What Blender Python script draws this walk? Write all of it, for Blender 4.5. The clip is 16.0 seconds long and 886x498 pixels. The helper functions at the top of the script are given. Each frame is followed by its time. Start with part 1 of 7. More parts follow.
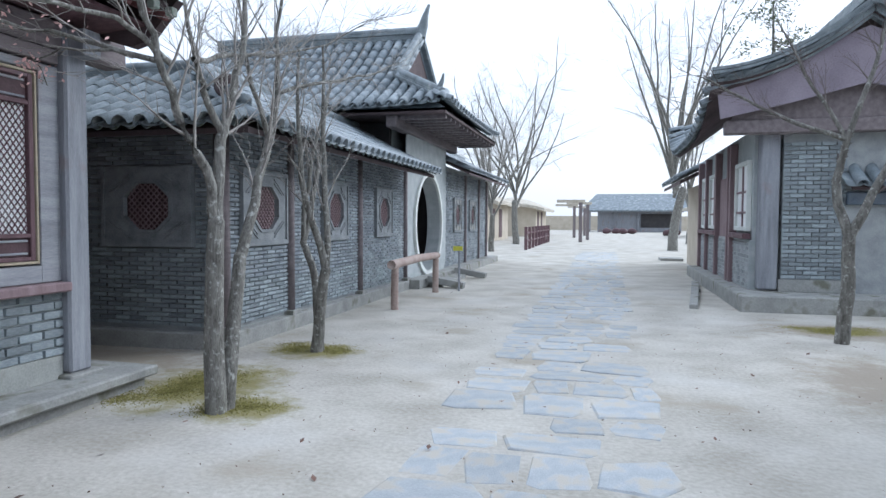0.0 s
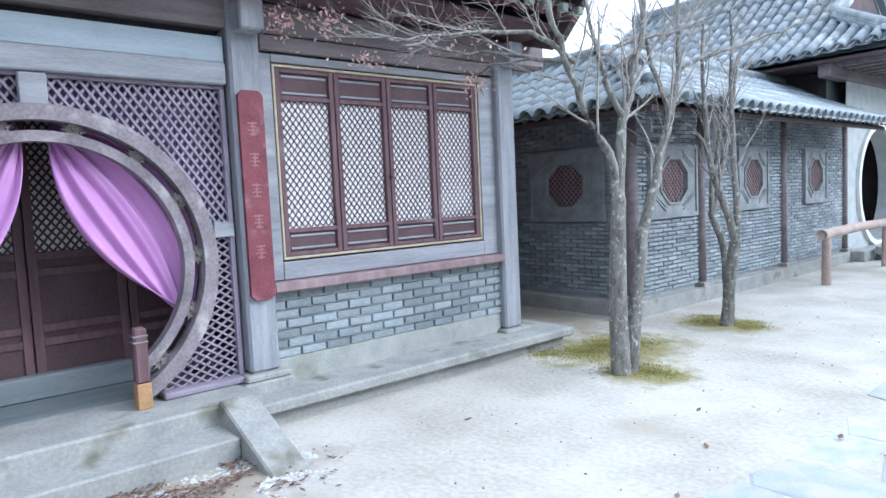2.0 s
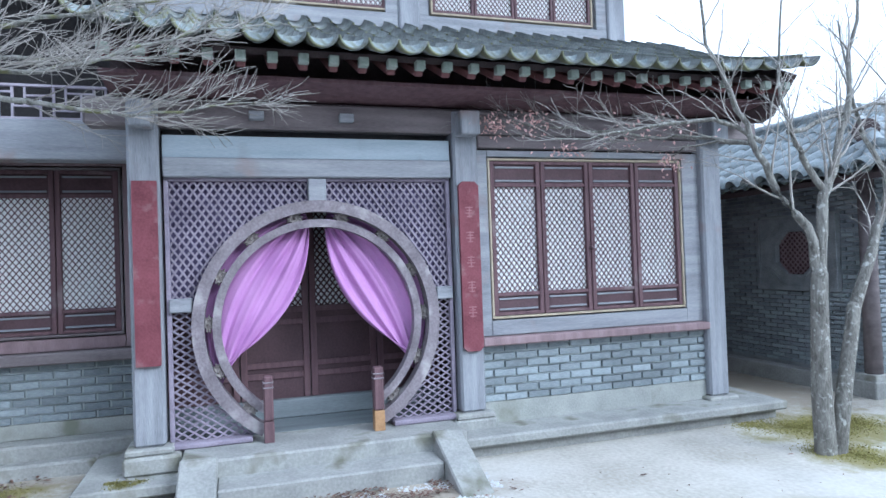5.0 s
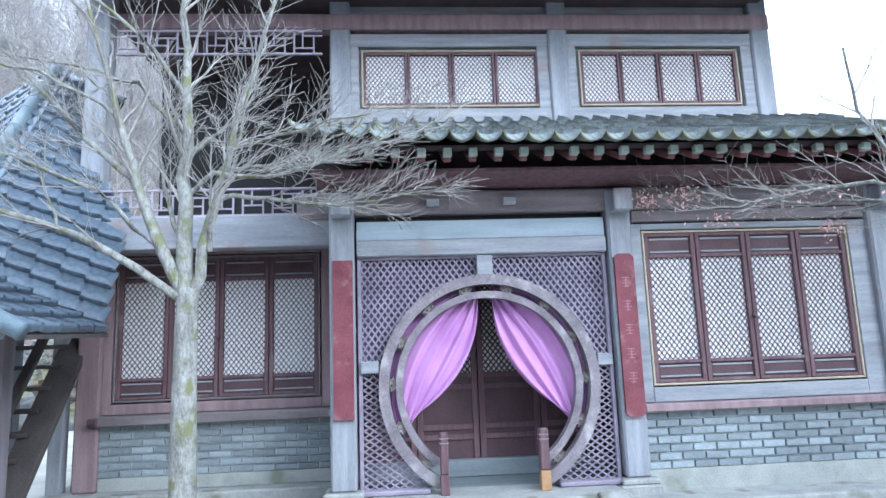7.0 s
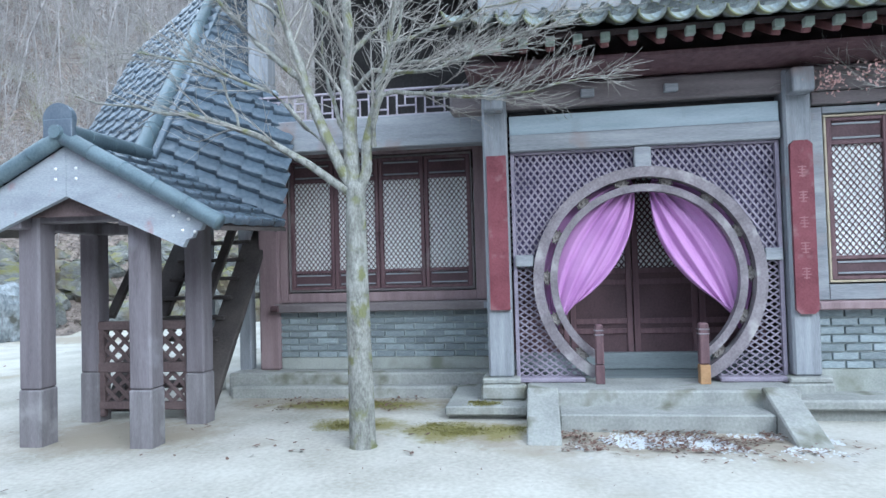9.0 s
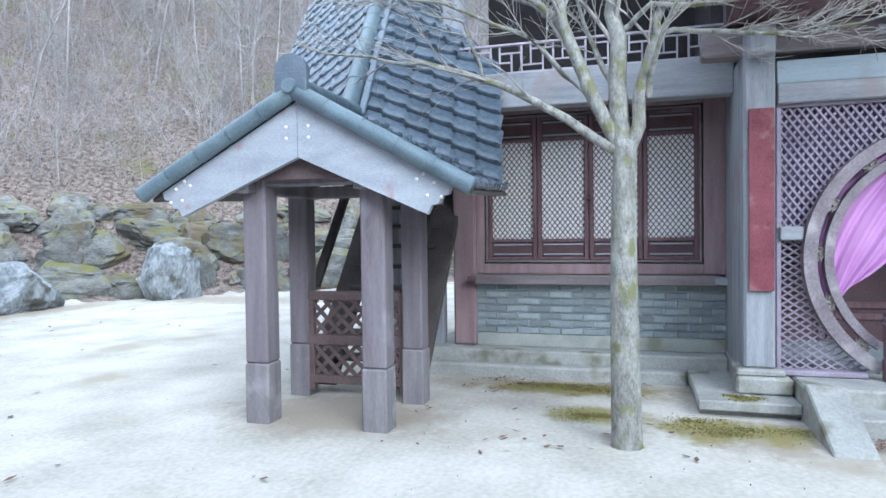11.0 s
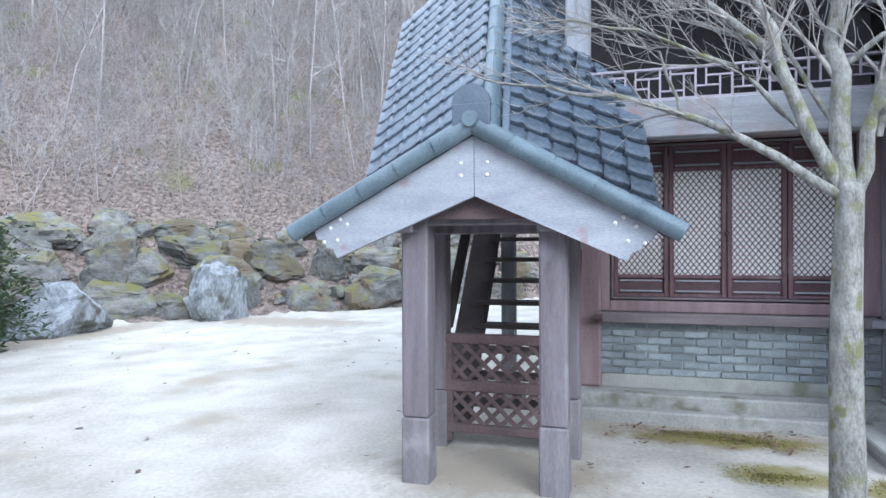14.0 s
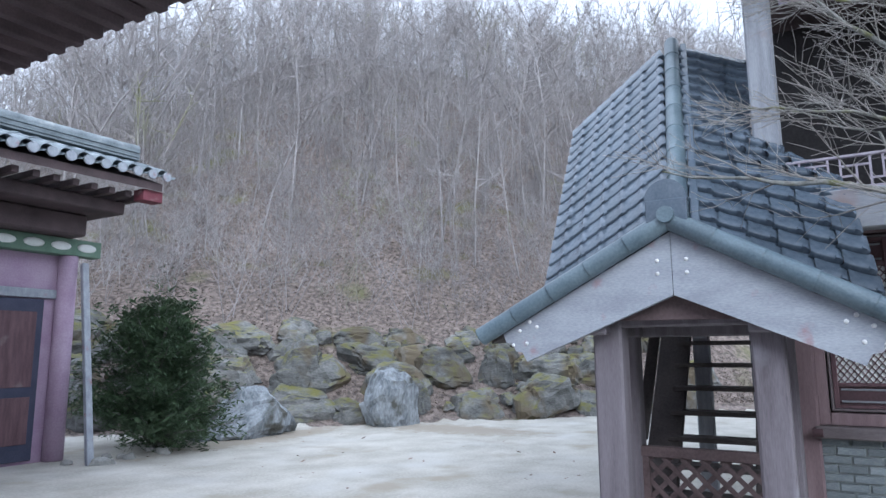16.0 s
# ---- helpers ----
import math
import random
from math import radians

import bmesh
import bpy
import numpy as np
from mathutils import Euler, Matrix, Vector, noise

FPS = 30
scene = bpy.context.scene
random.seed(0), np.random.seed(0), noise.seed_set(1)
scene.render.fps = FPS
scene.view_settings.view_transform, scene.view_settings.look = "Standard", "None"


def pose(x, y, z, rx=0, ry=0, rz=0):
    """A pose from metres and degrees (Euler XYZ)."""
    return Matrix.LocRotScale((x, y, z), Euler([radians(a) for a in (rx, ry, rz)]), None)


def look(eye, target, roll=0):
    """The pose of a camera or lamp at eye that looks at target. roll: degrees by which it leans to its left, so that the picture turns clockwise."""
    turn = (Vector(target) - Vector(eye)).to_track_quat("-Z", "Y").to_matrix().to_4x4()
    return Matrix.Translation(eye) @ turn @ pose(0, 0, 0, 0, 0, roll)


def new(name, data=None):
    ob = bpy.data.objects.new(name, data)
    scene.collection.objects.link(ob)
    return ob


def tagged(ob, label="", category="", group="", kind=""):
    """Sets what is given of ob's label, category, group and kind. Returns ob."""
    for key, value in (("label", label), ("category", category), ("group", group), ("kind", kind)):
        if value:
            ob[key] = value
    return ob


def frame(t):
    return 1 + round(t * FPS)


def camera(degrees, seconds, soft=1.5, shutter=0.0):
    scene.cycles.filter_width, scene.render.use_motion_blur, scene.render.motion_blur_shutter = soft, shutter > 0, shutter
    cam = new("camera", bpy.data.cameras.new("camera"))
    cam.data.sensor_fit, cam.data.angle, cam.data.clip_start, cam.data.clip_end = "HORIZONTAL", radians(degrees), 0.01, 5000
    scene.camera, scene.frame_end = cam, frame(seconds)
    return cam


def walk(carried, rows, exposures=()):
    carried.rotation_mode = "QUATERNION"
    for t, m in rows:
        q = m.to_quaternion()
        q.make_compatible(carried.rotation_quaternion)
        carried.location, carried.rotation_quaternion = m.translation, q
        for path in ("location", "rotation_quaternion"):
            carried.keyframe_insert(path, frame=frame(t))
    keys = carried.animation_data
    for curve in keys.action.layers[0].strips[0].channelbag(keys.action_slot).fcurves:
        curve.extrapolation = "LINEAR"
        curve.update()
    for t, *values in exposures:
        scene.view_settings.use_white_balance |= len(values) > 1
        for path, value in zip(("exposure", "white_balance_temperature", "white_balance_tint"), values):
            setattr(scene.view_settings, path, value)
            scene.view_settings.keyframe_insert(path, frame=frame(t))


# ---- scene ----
cam = camera(68.3, 16.0)
PATH = [
    (0, (0.274, 0.691, 1.474), (-0.213, 2.629, 1.385), 0.3),
    (0.5, (0.208, 0.631, 1.468), (-0.355, 2.549, 1.394), 1.0),
    (1, (0.28, 0.459, 1.459), (-0.66, 2.224, 1.441), 0.4),
    (1.5, (0.432, 0.399, 1.474), (-0.903, 1.887, 1.401), -1.9),
    (2, (0.596, 0.497, 1.541), (-0.934, 1.775, 1.383), -2.7),
    (2.5, (0.727, 0.45, 1.503), (-0.901, 1.6, 1.343), -1.6),
    (3, (0.948, 0.417, 1.526), (-0.797, 1.383, 1.374), -1.9),
    (3.5, (1.134, 0.56, 1.591), (-0.686, 1.376, 1.442), -2.1),
    (4, (1.256, 0.605, 1.702), (-0.606, 1.319, 1.552), -2.1),
    (4.2, (1.303, 0.588, 1.708), (-0.573, 1.268, 1.574), -2.0),
    (6.3, (1.976, 0.487, 1.52), (0.059, 0.941, 1.863), -2.0),
    (6.5, (2.007, 0.41, 1.501), (0.074, 0.798, 1.84), -2.0),
    (7, (2.098, 0.363, 1.461), (0.129, 0.508, 1.786), -2.1),
    (7.5, (2.156, 0.511, 1.41), (0.177, 0.484, 1.695), -2.4),
    (8, (2.197, 0.544, 1.368), (0.211, 0.458, 1.587), -2.1),
    (8.5, (2.213, 0.484, 1.351), (0.223, 0.328, 1.474), -1.9),
    (9, (2.138, 0.217, 1.342), (0.159, -0.066, 1.4), -1.6),
    (9.5, (2.012, -0.119, 1.365), (0.055, -0.53, 1.388), -1.6),
    (10, (1.866, -0.388, 1.421), (-0.074, -0.875, 1.419), -1.6),
    (10.2, (1.843, -0.49, 1.43), (-0.089, -1.006, 1.414), -1.5),
    (12.3, (1.535, -2.044, 1.419), (-0.373, -2.637, 1.337), -0.5),
    (12.5, (1.528, -2.138, 1.429), (-0.378, -2.737, 1.335), -0.7),
    (13, (1.52, -2.302, 1.52), (-0.384, -2.904, 1.414), -0.7),
    (13.5, (1.611, -2.397, 1.616), (-0.3, -2.983, 1.53), -0.5),
    (14, (1.692, -2.337, 1.666), (-0.225, -2.906, 1.649), -0.3),
    (14.5, (1.71, -2.302, 1.685), (-0.206, -2.86, 1.828), -0.2),
    (15, (1.687, -2.367, 1.692), (-0.208, -2.945, 1.962), -0.1),
    (15.5, (1.699, -2.462, 1.666), (-0.134, -3.204, 1.961), -0.2),
    (16, (1.72, -2.546, 1.639), (0.015, -3.544, 1.95), -0.4),
]
EXPOSURES = [(0.0, 1.33, 5600, 9), (0.5, 1.33, 5600, 9), (1.0, 1.44, 5550, 9), (1.5, 2.08, 5450, 8), (2.0, 2.13, 5400, 8), (2.5, 1.76, 5350, 7), (3.0, 1.62, 5300, 6), (3.5, 1.64, 5250, 6), (4.0, 1.70, 5200, 6),
             (6.5, 2.35, 5150, 8), (7.0, 2.32, 5180, 6), (8.5, 1.96, 5260, 3), (9.5, 1.98, 5280, 2), (10.2, 2.02, 5300, 3), (12.5, 2.36, 5450, 9), (13.3, 2.24, 5450, 9), (14.0, 2.09, 5450, 9), (14.5, 1.84, 5450, 9), (15.5, 1.41, 5450, 10), (16.0, 1.48, 5450, 10)]
walk(cam, [(t, look(eye, target, roll)) for t, eye, target, roll in PATH], EXPOSURES)

# ---- world and sun ----
world = bpy.data.worlds.new("sky")
scene.world = world
world.use_nodes = True
wn = world.node_tree
sky = wn.nodes.new("ShaderNodeTexSky")
sky.sky_type, sky.sun_disc = "NISHITA", False
sky.sun_elevation, sky.sun_rotation = radians(30), radians(50)
sky.air_density, sky.dust_density, sky.ozone_density = 1.0, 4.0, 2.0
wn.nodes["Background"].inputs[1].default_value = 0.128
veil = wn.nodes.new("ShaderNodeMix")   # high overcast over the clear sky
veil.data_type = "RGBA"
veil.inputs["Factor"].default_value = 0.88
dome = wn.nodes.new("ShaderNodeTexCoord")      # an overcast dome: the zenith brighter than the horizon
split = wn.nodes.new("ShaderNodeSeparateXYZ")
grade = wn.nodes.new("ShaderNodeValToRGB")
grade.color_ramp.elements[0].position, grade.color_ramp.elements[1].position = 0.0, 0.9
grade.color_ramp.elements[0].color, grade.color_ramp.elements[1].color = (3.35, 3.4, 3.45, 1), (5.2, 5.3, 5.45, 1)
wn.links.new(dome.outputs["Generated"], split.inputs[0])
wn.links.new(split.outputs["Z"], grade.inputs[0])
wn.links.new(grade.outputs[0], veil.inputs[7])
wn.links.new(sky.outputs[0], veil.inputs[6])
wn.links.new(veil.outputs[2], wn.nodes["Background"].inputs[0])
sun = new("sun", bpy.data.lights.new("sun", "SUN"))
sun.data.energy, sun.data.angle, sun.data.color = 0.6, radians(32), (1.0, 0.98, 0.95)
sun.matrix_world = look((7.7, 6.4, 5.8), (0, 0, 0))


# ---- materials ----
def surf(name, c1, c2, rough=0.8, scale=3.0, fine=60.0, bump=0.15, grain=None, spots=None, spot_at=0.6, spot_scale=2.0, random_tint=0.0, island=False, tops=None, frost=None, patches=(), fine_relief=False):
    """A painted, wooden, stone or earthen surface: two colours mixed at two scales, relief, stains."""
    m = bpy.data.materials.new(name)
    m.use_nodes = True
    n, l = m.node_tree.nodes, m.node_tree.links
    b = n["Principled BSDF"]
    co = n.new("ShaderNodeTexCoord")
    mp = n.new("ShaderNodeMapping")
    l.new(co.outputs["Object"], mp.inputs[0])
    if grain:
        mp.inputs["Scale"].default_value = grain
    big = n.new("ShaderNodeTexNoise")
    big.inputs["Scale"].default_value, big.inputs["Detail"].default_value = scale, 6
    small = n.new("ShaderNodeTexNoise")
    small.inputs["Scale"].default_value, small.inputs["Detail"].default_value = fine, 4
    l.new(mp.outputs[0], big.inputs[0]), l.new(mp.outputs[0], small.inputs[0])
    add = n.new("ShaderNodeMath")
    add.operation = "MULTIPLY_ADD"
    add.inputs[1].default_value = 0.45
    l.new(small.outputs[0], add.inputs[0])
    mul = n.new("ShaderNodeMath")
    mul.operation = "MULTIPLY"
    mul.inputs[1].default_value = 0.75
    l.new(big.outputs[0], mul.inputs[0]), l.new(mul.outputs[0], add.inputs[2])
    ramp = n.new("ShaderNodeValToRGB")
    ramp.color_ramp.elements[0].position, ramp.color_ramp.elements[1].position = 0.42, 0.78
    ramp.color_ramp.elements[0].color, ramp.color_ramp.elements[1].color = (*c1, 1), (*c2, 1)
    l.new(add.outputs[0], ramp.inputs[0])
    out = ramp.outputs[0]
    if spots:
        sp = n.new("ShaderNodeTexNoise")
        sp.inputs["Scale"].default_value, sp.inputs["Detail"].default_value = spot_scale, 8
        l.new(co.outputs["Object"], sp.inputs[0])
        sr = n.new("ShaderNodeValToRGB")
        sr.color_ramp.elements[0].position, sr.color_ramp.elements[1].position = spot_at, spot_at + 0.12
        l.new(sp.outputs[0], sr.inputs[0])
        mix = n.new("ShaderNodeMix")
        mix.data_type = "RGBA"
        l.new(sr.outputs[0], mix.inputs["Factor"]), l.new(out, mix.inputs[6])
        mix.inputs[7].default_value = (*spots, 1)
        out = mix.outputs[2]
    for col, kind in ((frost, 0), (tops, 1)):
        if not col:
            continue
        ns = n.new("ShaderNodeTexNoise")
        ns.inputs["Scale"].default_value, ns.inputs["Detail"].default_value = (0.8, 10) if kind == 0 else (3.0, 10)
        l.new(co.outputs["Object"], ns.inputs[0])
        rr = n.new("ShaderNodeValToRGB")
        rr.color_ramp.elements[0].position, rr.color_ramp.elements[1].position = (0.52, 0.95) if kind == 0 else (0.64, 0.92)
        value = ns.outputs[0]
        if kind:
            ge = n.new("ShaderNodeNewGeometry")
            sx = n.new("ShaderNodeSeparateXYZ")
            l.new(ge.outputs["Normal"], sx.inputs[0])
            up = n.new("ShaderNodeMath")
            up.operation = "MULTIPLY_ADD"
            up.inputs[1].default_value = 0.34
            l.new(sx.outputs["Z"], up.inputs[0]), l.new(value, up.inputs[2])
            value = up.outputs[0]
        l.new(value, rr.inputs[0])
        mx = n.new("ShaderNodeMix")
        mx.data_type = "RGBA"
        l.new(rr.outputs[0], mx.inputs["Factor"]), l.new(out, mx.inputs[6])
        mx.inputs[7].default_value = (*col, 1)
        out = mx.outputs[2]
    for colour, places in patches:
        # stains of a given place and size, with ragged edges
        total = None
        for px, py, rx, ry in places:
            off = n.new("ShaderNodeVectorMath")
            off.operation = "MULTIPLY_ADD"
            off.inputs[1].default_value = (1 / rx, 1 / ry, 0)
            off.inputs[2].default_value = (-px / rx, -py / ry, 0)
            far = n.new("ShaderNodeVectorMath")
            far.operation = "LENGTH"
            l.new(co.outputs["Object"], off.inputs[0]), l.new(off.outputs[0], far.inputs[0])
            near = n.new("ShaderNodeMath")
            near.operation = "SUBTRACT"
            near.inputs[0].default_value = 1.0
            l.new(far.outputs["Value"], near.inputs[1])
            if total is None:
                total = near.outputs[0]
            else:
                most = n.new("ShaderNodeMath")
                most.operation = "MAXIMUM"
                l.new(total, most.inputs[0]), l.new(near.outputs[0], most.inputs[1])
                total = most.outputs[0]
        ragged = n.new("ShaderNodeTexNoise")
        ragged.inputs["Scale"].default_value, ragged.inputs["Detail"].default_value, ragged.inputs["Roughness"].default_value = 4.0, 10, 0.72
        l.new(co.outputs["Object"], ragged.inputs[0])
        both = n.new("ShaderNodeMath")
        both.operation = "MULTIPLY_ADD"
        both.inputs[1].default_value = 0.55
        l.new(total, both.inputs[0]), l.new(ragged.outputs[0], both.inputs[2])
        edge = n.new("ShaderNodeValToRGB")
        edge.color_ramp.elements[0].position, edge.color_ramp.elements[1].position = 0.5, 0.78
        edge.color_ramp.elements[1].color = (0.85, 0.85, 0.85, 1)
        l.new(both.outputs[0], edge.inputs[0])
        pm = n.new("ShaderNodeMix")
        pm.data_type = "RGBA"
        l.new(edge.outputs[0], pm.inputs["Factor"]), l.new(out, pm.inputs[6])
        pm.inputs[7].default_value = (*colour, 1)
        out = pm.outputs[2]
    if random_tint:
        if island:
            geo = n.new("ShaderNodeNewGeometry")
            rnd = geo.outputs["Random Per Island"]
        else:
            info = n.new("ShaderNodeObjectInfo")
            rnd = info.outputs["Random"]
        rng = n.new("ShaderNodeMapRange")
        rng.inputs[3].default_value, rng.inputs[4].default_value = 1 - random_tint, 1 + random_tint
        l.new(rnd, rng.inputs[0])
        hsv = n.new("ShaderNodeHueSaturation")
        l.new(rng.outputs[0], hsv.inputs["Value"]), l.new(out, hsv.inputs["Color"])
        out = hsv.outputs[0]
    l.new(out, b.inputs["Base Color"])
    b.inputs["Roughness"].default_value = rough
    bp = n.new("ShaderNodeBump")
    bp.inputs["Strength"].default_value, bp.inputs["Distance"].default_value = bump, 0.02
    l.new(small.outputs[0] if fine_relief else add.outputs[0], bp.inputs["Height"]), l.new(bp.outputs[0], b.inputs["Normal"])
    return m


# moss, damp dirt and leaf mould on the yard: colour, then x, y and half widths of each patch
GROUND_PATCHES = (
    ((0.30, 0.26, 0.205), ((-5.2, 6.3, 1.9, 1.1), (-3.0, -3.35, 0.75, 1.1), (-4.3, -1.7, 0.5, 1.5), (-3.0, 1.2, 0.55, 1.5), (3.6, 10.4, 1.7, 0.8), (2.9, 7.2, 1.0, 1.6), (-3.1, -0.2, 0.5, 0.5), (-8.0, -12.2, 3.0, 0.7), (-10.8, -9.6, 1.0, 2.6))),
    ((0.21, 0.185, 0.05), ((-3.15, 5.75, 0.75, 1.0), (-2.45, 5.2, 0.5, 0.45), (-2.9, 7.4, 0.6, 0.5), (-3.2, -0.55, 0.35, 0.55), (-3.4, -1.35, 0.3, 0.5), (3.4, 10.5, 0.7, 0.4), (-4.2, -1.6, 0.25, 1.0), (-3.2, -0.1, 0.3, 0.3))),
)
M = dict(
    frost=surf("frost_crust", (0.44, 0.46, 0.48), (0.60, 0.62, 0.65), 0.8, 6, 60, 0.3),
    backing=surf("indigo_backing_sheet", (0.075, 0.065, 0.13), (0.13, 0.11, 0.20), 0.9, 4, 90, 0.1),
    pale_rail=surf("pale_mauve_rail_wood", (0.28, 0.25, 0.30), (0.43, 0.39, 0.44), 0.85, 4, 60, 0.2),
    sand=surf("sand", (0.345, 0.325, 0.28), (0.55, 0.53, 0.48), 0.95, 1.3, 26, 0.35, spots=(0.35, 0.315, 0.255), spot_at=0.57, spot_scale=0.9, frost=(0.58, 0.58, 0.565), patches=GROUND_PATCHES, fine_relief=True),
    moss=surf("moss", (0.20, 0.185, 0.055), (0.36, 0.33, 0.12), 0.95, 6, 80, 0.4, random_tint=0.3, island=True),
    litter=surf("leaf_litter", (0.035, 0.028, 0.024), (0.30, 0.245, 0.215), 0.95, 7, 38, 1.0, spots=(0.13, 0.13, 0.055), spot_at=0.57, spot_scale=0.4),
    flag=surf("flagstone", (0.33, 0.36, 0.385), (0.47, 0.495, 0.51), 0.85, 3, 40, 0.35, random_tint=0.10, spots=(0.47, 0.445, 0.39), spot_at=0.50, spot_scale=2.6),
    stone=surf("stone_slab", (0.235, 0.24, 0.23), (0.40, 0.405, 0.385), 0.9, 3, 45, 0.25, spots=(0.17, 0.17, 0.135), spot_at=0.56, spot_scale=3),
    rock=surf("boulder_stone", (0.06, 0.063, 0.061), (0.215, 0.217, 0.212), 0.9, 2.4, 14, 1.0, grain=(1, 1, 2.2), spots=(0.115, 0.095, 0.065), spot_at=0.5, spot_scale=1.3, random_tint=0.28, tops=(0.13, 0.125, 0.038)),
    rock_pale=surf("pale_boulder_stone", (0.11, 0.125, 0.14), (0.31, 0.335, 0.355), 0.9, 3.0, 12, 1.0, grain=(1.6, 1.6, 0.7), spots=(0.07, 0.07, 0.06), spot_at=0.53, spot_scale=2.4),
    brick=surf("grey_brick", (0.19, 0.225, 0.245), (0.33, 0.37, 0.39), 0.9, 5, 70, 0.4, random_tint=0.28),
    brick_joined=surf("thin_grey_brick", (0.16, 0.185, 0.21), (0.31, 0.345, 0.37), 0.9, 4, 70, 0.4, random_tint=0.25, island=True, spots=(0.42, 0.45, 0.47), spot_at=0.62, spot_scale=1.2),
    mortar=surf("mortar", (0.36, 0.40, 0.41), (0.5, 0.53, 0.53), 0.95, 5, 80, 0.4),
    mortar_grey=surf("weathered_mortar", (0.24, 0.26, 0.27), (0.40, 0.42, 0.42), 0.95, 4, 80, 0.4),
    plaster=surf("base_plaster", (0.27, 0.285, 0.265), (0.42, 0.43, 0.405), 0.95, 4, 60, 0.4, spots=(0.19, 0.20, 0.16), spot_at=0.55),
    grey_wood=surf("grey_weathered_timber", (0.19, 0.20, 0.225), (0.34, 0.355, 0.385), 0.85, 2.5, 40, 0.35, grain=(6, 6, 0.5), spots=(0.26, 0.21, 0.21), spot_at=0.57),
    grey_wood_h=surf("grey_weathered_beam", (0.20, 0.21, 0.235), (0.36, 0.37, 0.395), 0.85, 2.5, 40, 0.35, grain=(6, 0.5, 6), spots=(0.27, 0.22, 0.215), spot_at=0.57),
    blue_wood=surf("pale_blue_panel", (0.29, 0.35, 0.395), (0.42, 0.48, 0.53), 0.85, 2, 40, 0.3, grain=(6, 0.6, 6), spots=(0.25, 0.27, 0.29), spot_at=0.57),
    brown_wood=surf("brown_grey_timber", (0.13, 0.11, 0.115), (0.24, 0.21, 0.215), 0.85, 2.5, 40, 0.3, grain=(5, 0.6, 5)),
    mauve_wood=surf("mauve_brown_timber", (0.19, 0.13, 0.14), (0.31, 0.23, 0.24), 0.8, 2.5, 40, 0.3, grain=(5, 5, 0.6)),
    maroon=surf("maroon_painted_wood", (0.085, 0.045, 0.055), (0.17, 0.10, 0.11), 0.7, 3, 50, 0.25, grain=(6, 6, 0.8), spots=(0.23, 0.19, 0.195), spot_at=0.6),
    maroon_dark=surf("dark_maroon_wood", (0.06, 0.032, 0.038), (0.115, 0.066, 0.075), 0.7, 3, 50, 0.25),
    lattice=surf("mauve_lattice_wood", (0.19, 0.165, 0.215), (0.33, 0.29, 0.355), 0.85, 4, 60, 0.2),
    ring=surf("worn_ring_wood", (0.13, 0.11, 0.125), (0.28, 0.25, 0.27), 0.8, 5, 50, 0.4, spots=(0.38, 0.36, 0.36), spot_at=0.60, spot_scale=5),
    carving=surf("carved_ornament", (0.14, 0.12, 0.115), (0.29, 0.265, 0.25), 0.8, 20, 90, 0.4),
    paper=surf("window_paper", (0.82, 0.84, 0.84), (0.88, 0.89, 0.89), 0.95, 3, 60, 0.05),
    paper_dim=surf("inner_window_paper", (0.80, 0.82, 0.81), (0.86, 0.88, 0.87), 0.95, 3, 60, 0.05),
    yellow=surf("ochre_edge", (0.36, 0.31, 0.22), (0.48, 0.42, 0.32), 0.85, 8, 50, 0.1),
    red=surf("red_board", (0.125, 0.028, 0.04), (0.215, 0.062, 0.08), 0.75, 5, 60, 0.3, spots=(0.24, 0.13, 0.135), spot_at=0.58, spot_scale=7),
    ink=surf("faded_pink_paint", (0.25, 0.11, 0.125), (0.31, 0.16, 0.17), 0.9, 20, 60, 0.1),
    red_rafter=surf("red_rafter_paint", (0.13, 0.055, 0.06), (0.20, 0.09, 0.09), 0.8, 5, 60, 0.2),
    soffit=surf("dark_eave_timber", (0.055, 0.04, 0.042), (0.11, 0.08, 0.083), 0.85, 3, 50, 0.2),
    cloth=surf("violet_cloth", (0.41, 0.19, 0.44), (0.54, 0.29, 0.56), 0.8, 3, 200, 0.1),
    tile=surf("dark_clay_tile", (0.11, 0.135, 0.15), (0.25, 0.29, 0.31), 0.5, 4, 60, 0.3, random_tint=0.14, spots=(0.33, 0.36, 0.36), spot_at=0.6, spot_scale=5),
    tile_joined=surf("clay_tile_rows", (0.12, 0.15, 0.17), (0.29, 0.33, 0.36), 0.5, 3, 60, 0.3, random_tint=0.14, island=True, spots=(0.42, 0.46, 0.47), spot_at=0.6, spot_scale=3),
    tile_mossy=surf("mossy_eave_tile", (0.085, 0.095, 0.098), (0.23, 0.25, 0.245), 0.85, 8, 50, 0.6, random_tint=0.35, spots=(0.13, 0.135, 0.075), spot_at=0.56, spot_scale=5),
    tile_drip=surf("drip_tile_clay", (0.10, 0.125, 0.135), (0.25, 0.285, 0.29), 0.8, 10, 60, 0.5, random_tint=0.35, spots=(0.10, 0.11, 0.08), spot_at=0.56, spot_scale=8),
    rafter_green=surf("pale_green_rafter_paint", (0.22, 0.27, 0.23), (0.36, 0.40, 0.36), 0.85, 10, 60, 0.2),
    tile_blue=surf("blue_grey_flat_tile", (0.065, 0.09, 0.12), (0.135, 0.165, 0.205), 0.22, 4, 60, 0.15, random_tint=0.16),
    tile_ridge=surf("blue_grey_ridge_tile", (0.075, 0.11, 0.135), (0.15, 0.20, 0.23), 0.4, 4, 60, 0.25, random_tint=0.12),
